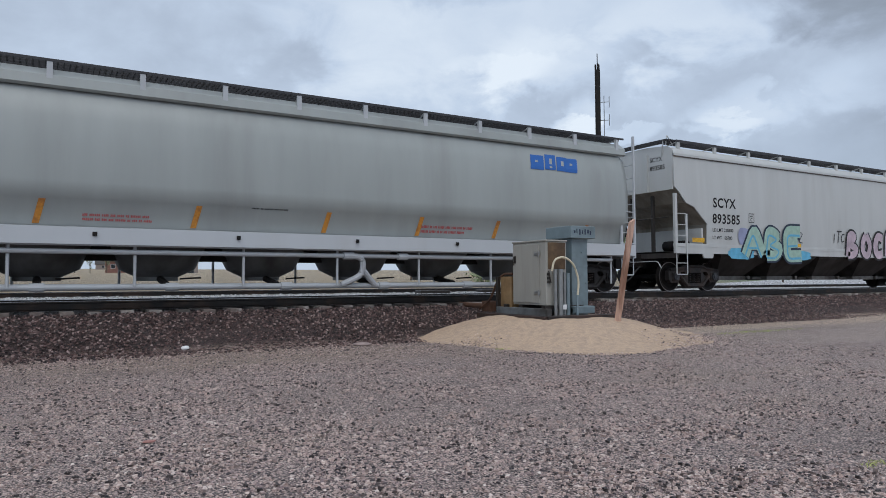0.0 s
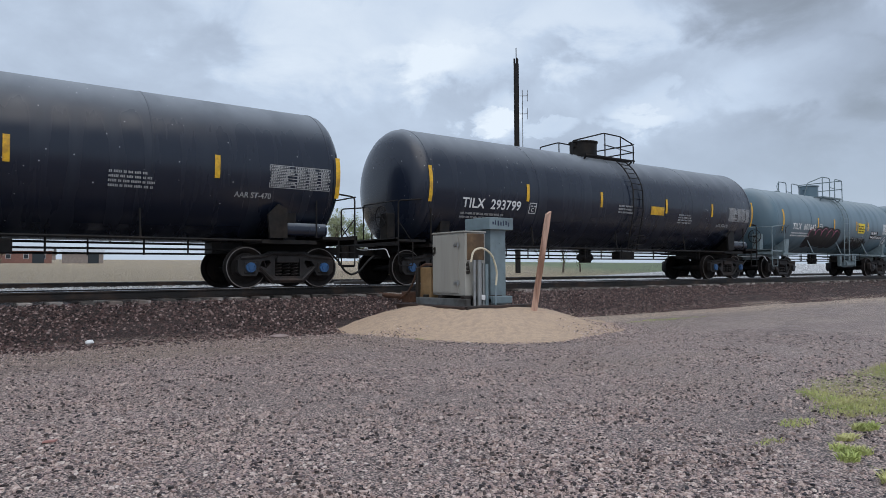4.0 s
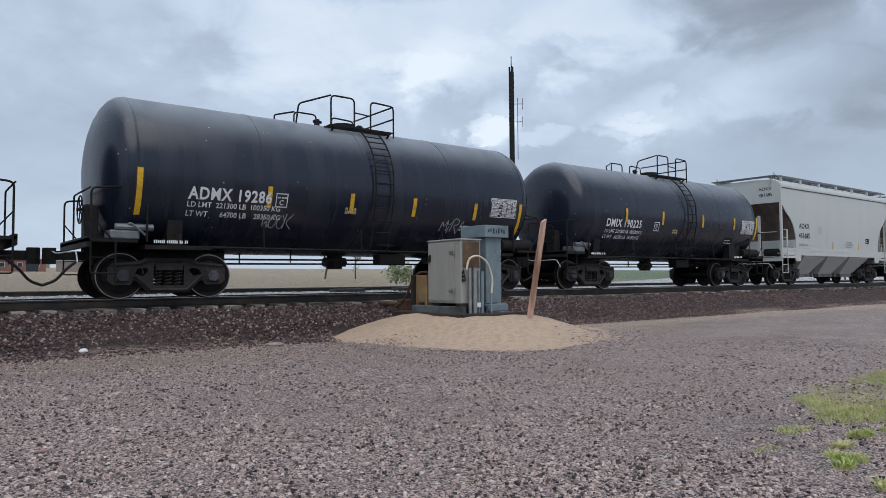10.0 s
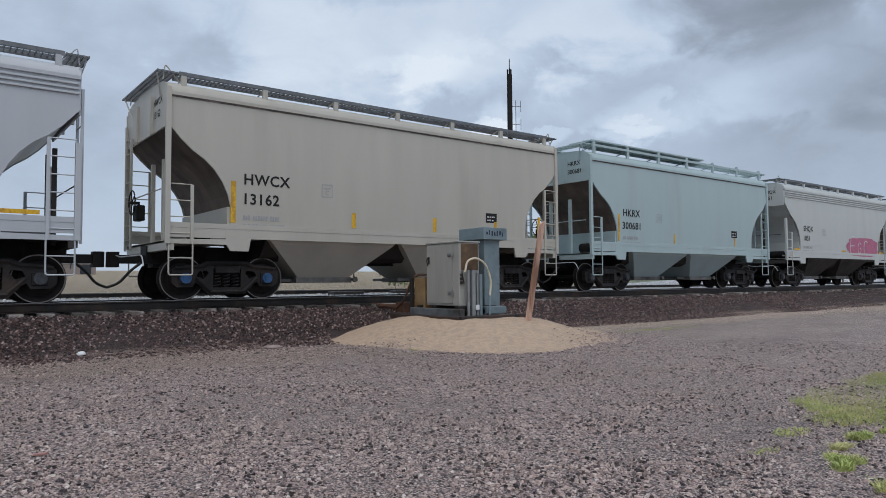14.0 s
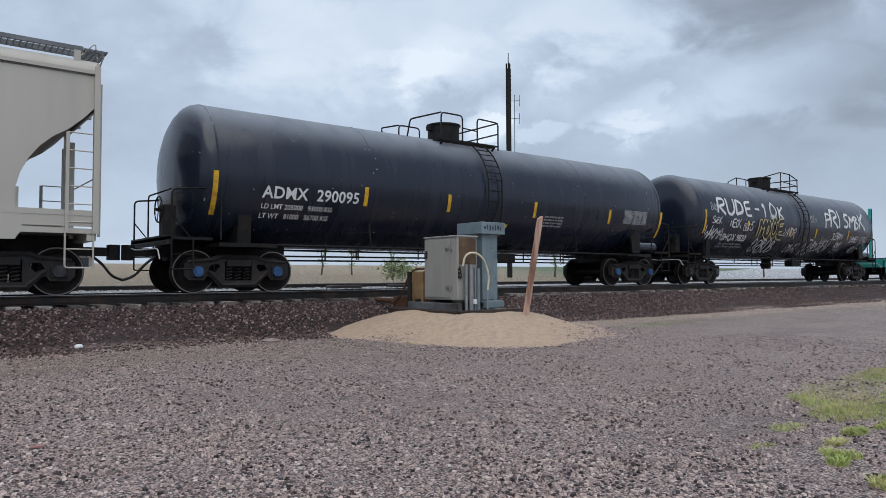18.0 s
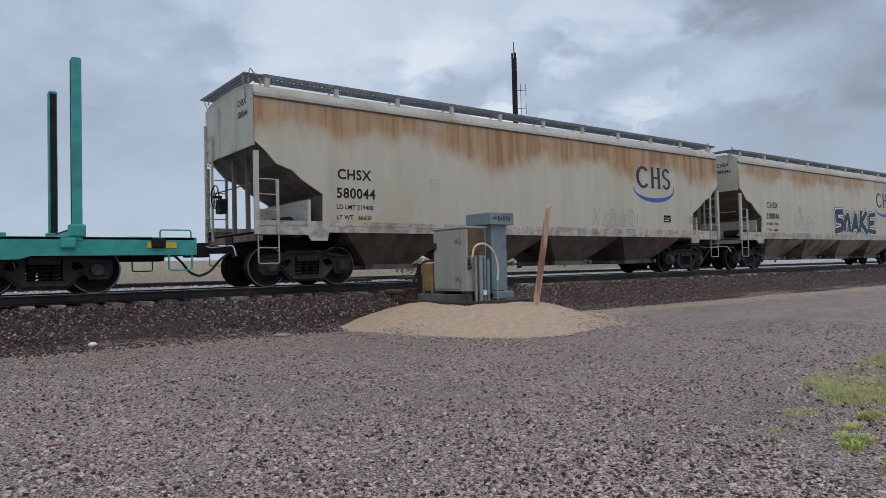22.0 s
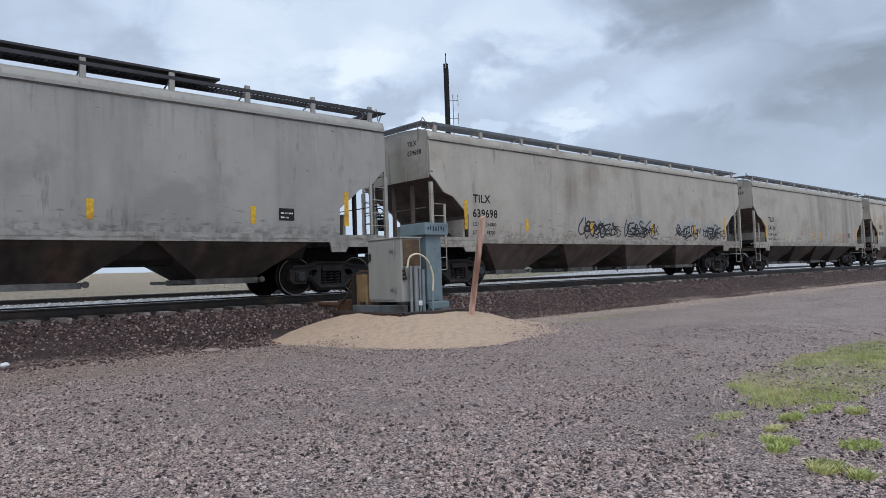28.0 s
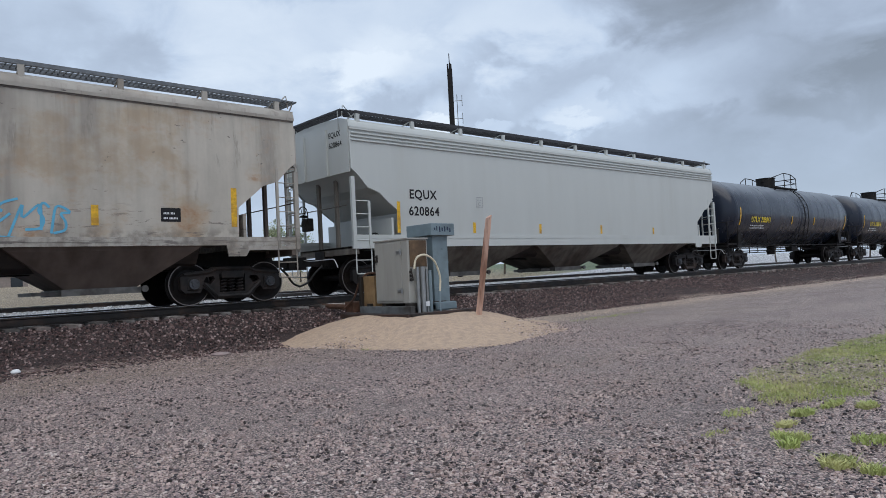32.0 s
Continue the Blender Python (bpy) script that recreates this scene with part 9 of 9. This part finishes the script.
def build_far():
    build_tower()
    for i, (az, r, h, w) in enumerate(((27.9, 118, 10.5, 3.4), (30.4, 122, 9.8, 2.6), (33.7, 124, 8.9, 2.6), (47.2, 120, 10.8, 3.6), (48.6, 126, 8.4, 3.0), (56.9, 130, 9.2, 5.0), (45.4, 128, 8.8, 2.4), (63, 150, 9.5, 5), (68, 150, 9.0, 6), (74, 160, 10, 6))):
        build_tree(r * math.sin(radians(az)), r * math.cos(radians(az)), h, w, 40 + i, 2600 if i < 6 else 1800)
    for i, (az, r, h, w) in enumerate(((33.8, 64, 1.9, 1.4), (35.0, 66, 1.6, 1.1), (39.5, 70, 1.7, 1.2))):
        build_tree(r * math.sin(radians(az)), r * math.cos(radians(az)), h, w, 60 + i, 420, "low leafy bush at the field edge")
    wall_red = material("dull_red_siding", (0.22, 0.11, 0.09), 0.8, vary=0.12, scale=1.5)
    wall_grey = material("grey_brown_siding", (0.26, 0.22, 0.20), 0.8, vary=0.12, scale=1.5)
    wall_white = material("white_siding", (0.62, 0.63, 0.64), 0.7, vary=0.06, scale=1.5)
    roof_grey = material("pale_metal_roof", (0.42, 0.44, 0.46), 0.5, vary=0.1)
    roof_dark = material("dark_shingles", (0.06, 0.055, 0.05), 0.85, vary=0.2)
    glass_dark = material("dark_window_glass", (0.02, 0.025, 0.03), 0.15)

    def house(name, az, r, wd, dp, hw, hr, wall, roof, label, category, wins=3, door=True):
        x, y = r * math.sin(radians(az)), r * math.cos(radians(az))
        z = ground_height(x, y) - 0.3
        hs = thing(name, x, y, z, label, category, "", "", -az)
        bm = bmesh.new()
        box(bm, -wd / 2, wd / 2, 0, dp, 0, hw)
        part("wall", bm, wall, hs)
        bm = bmesh.new()
        prism(bm, [(-0.5, hw - 0.05), (dp + 0.5, hw - 0.05), (dp / 2, hw + hr)], 0, -wd / 2 - 0.5, wd / 2 + 0.5)
        part("roof", bm, roof, hs)
        for k in range(wins):
            u = -wd / 2 + wd * (k + 0.5) / wins
            bm = bmesh.new()
            box(bm, u - 0.7, u + 0.7, -0.06, 0.0, hw * 0.4, hw * 0.75)
            w = part("window", bm, wall_white, hs)
            bm = bmesh.new()
            box(bm, u - 0.6, u + 0.6, -0.08, -0.06, hw * 0.42, hw * 0.73)
            part("pane", bm, glass_dark, w)
        if door:
            bm = bmesh.new()
            box(bm, wd * 0.12, wd * 0.12 + 3.2, -0.1, 0.0, 0.3, hw * 0.86)
            part("door", bm, glass_dark, hs)
    house("barn", 6.0, 250, 14, 12, 4.2, 1.6, wall_red, roof_grey, "long low dull red farm building with a pale roof", "farm building", 3)
    house("shed", 9.6, 252, 12, 12, 3.9, 1.3, wall_grey, roof_grey, "low grey-brown shed with a pale roof", "shed", 0)
    house("farmhouse", 0.4, 230, 9, 9, 4.5, 2.6, wall_white, roof_dark, "white house with a dark roof behind the tracks", "house", 3, False)
    house("bungalow", 5.8, 420, 30, 12, 3.2, 3.5, wall_grey, roof_dark, "distant low house with a dark roof", "house", 4, False)
    for i, (az, r, h, w) in enumerate(((3.4, 240, 8, 3.0), (4.5, 235, 7, 2.6), (2.4, 244, 9, 3.5), (1.9, 300, 8, 4))):
        build_tree(r * math.sin(radians(az)), r * math.cos(radians(az)), h, w, 80 + i, 1600, "leafy tree by the farm buildings")
    # dark equipment covers beside the second track
    for x, y in ((15.2, 26.6), (19.0, 27.5)):
        bm = bmesh.new()
        box(bm, -0.75, 0.75, -0.3, 0.3, 0, 0.2, 0.03)
        cover = part("track_cover", bm, oil_black, None)
        cover.location = (x, y, 0.62)
        tagged(cover, "low dark steel cover beside the rail", "track equipment")
    # dry reeds at the field edge
    reed = material("dry_reeds", (0.46, 0.38, 0.24), 0.8, vary=0.3, scale=2)
    rg = random.Random(77)
    V, F = [], []
    for _ in range(420):
        az, r = radians(rg.gauss(36.2, 0.7)), rg.uniform(60, 64)
        x, y = r * math.sin(az), r * math.cos(az)
        z = ground_height(x, y)
        h, w, d = rg.uniform(0.5, 1.5), 0.02, rg.gauss(0, 0.15)
        o = len(V)
        V += [(x - w, y, z - 0.05), (x + w, y, z - 0.05), (x + d, y, z + h)]
        F.append((o, o + 1, o + 2))
    me = bpy.data.meshes.new("reeds")
    me.from_pydata(V, [], F)
    me.materials.append(reed)
    tagged(new("reeds", me), "tall dry tan reeds at the field edge", "reeds", kind="stuff")
    # puddles between the tracks
    water = bpy.data.materials.new("puddle_water")
    water.use_nodes = True
    b = water.node_tree.nodes["Principled BSDF"]
    b.inputs["Base Color"].default_value = (0.03, 0.03, 0.03, 1)
    b.inputs["Roughness"].default_value = 0.03
    rng = random.Random(9)
    for k in range(16):
        az, r = radians(rng.uniform(26.5, 36.5)), rng.uniform(20, 34) if k < 11 else rng.uniform(34, 38)
        x, y = r * math.sin(az), r * math.cos(az)
        if 29.2 < y < 32.8:
            continue
        bm = bmesh.new()
        ring = []
        for q in range(28):
            a = q * math.tau / 28
            f = 1 + 0.3 * noise.noise(Vector((math.cos(a) * 1.5 + k * 3, math.sin(a) * 1.5, 0)))
            ring.append(bm.verts.new((math.cos(a) * rng.uniform(0.95, 1.05) * 1.3 * f, math.sin(a) * 0.7 * f, 0)))
        bm.faces.new(ring)
        ob = part("puddle", bm, water, None)
        ob.location = (x, y, ground_height(x, y) + 0.006)
        tagged(ob, "shallow rain puddle between the tracks", "puddle", "puddles")


build_far()


def motions():
    for car in CARS:
        s = car["s"]
        walk(car, [(t, pose(s - SPEED * t, D, RAIL)) for t in range(0, 33, 4)])


motions()
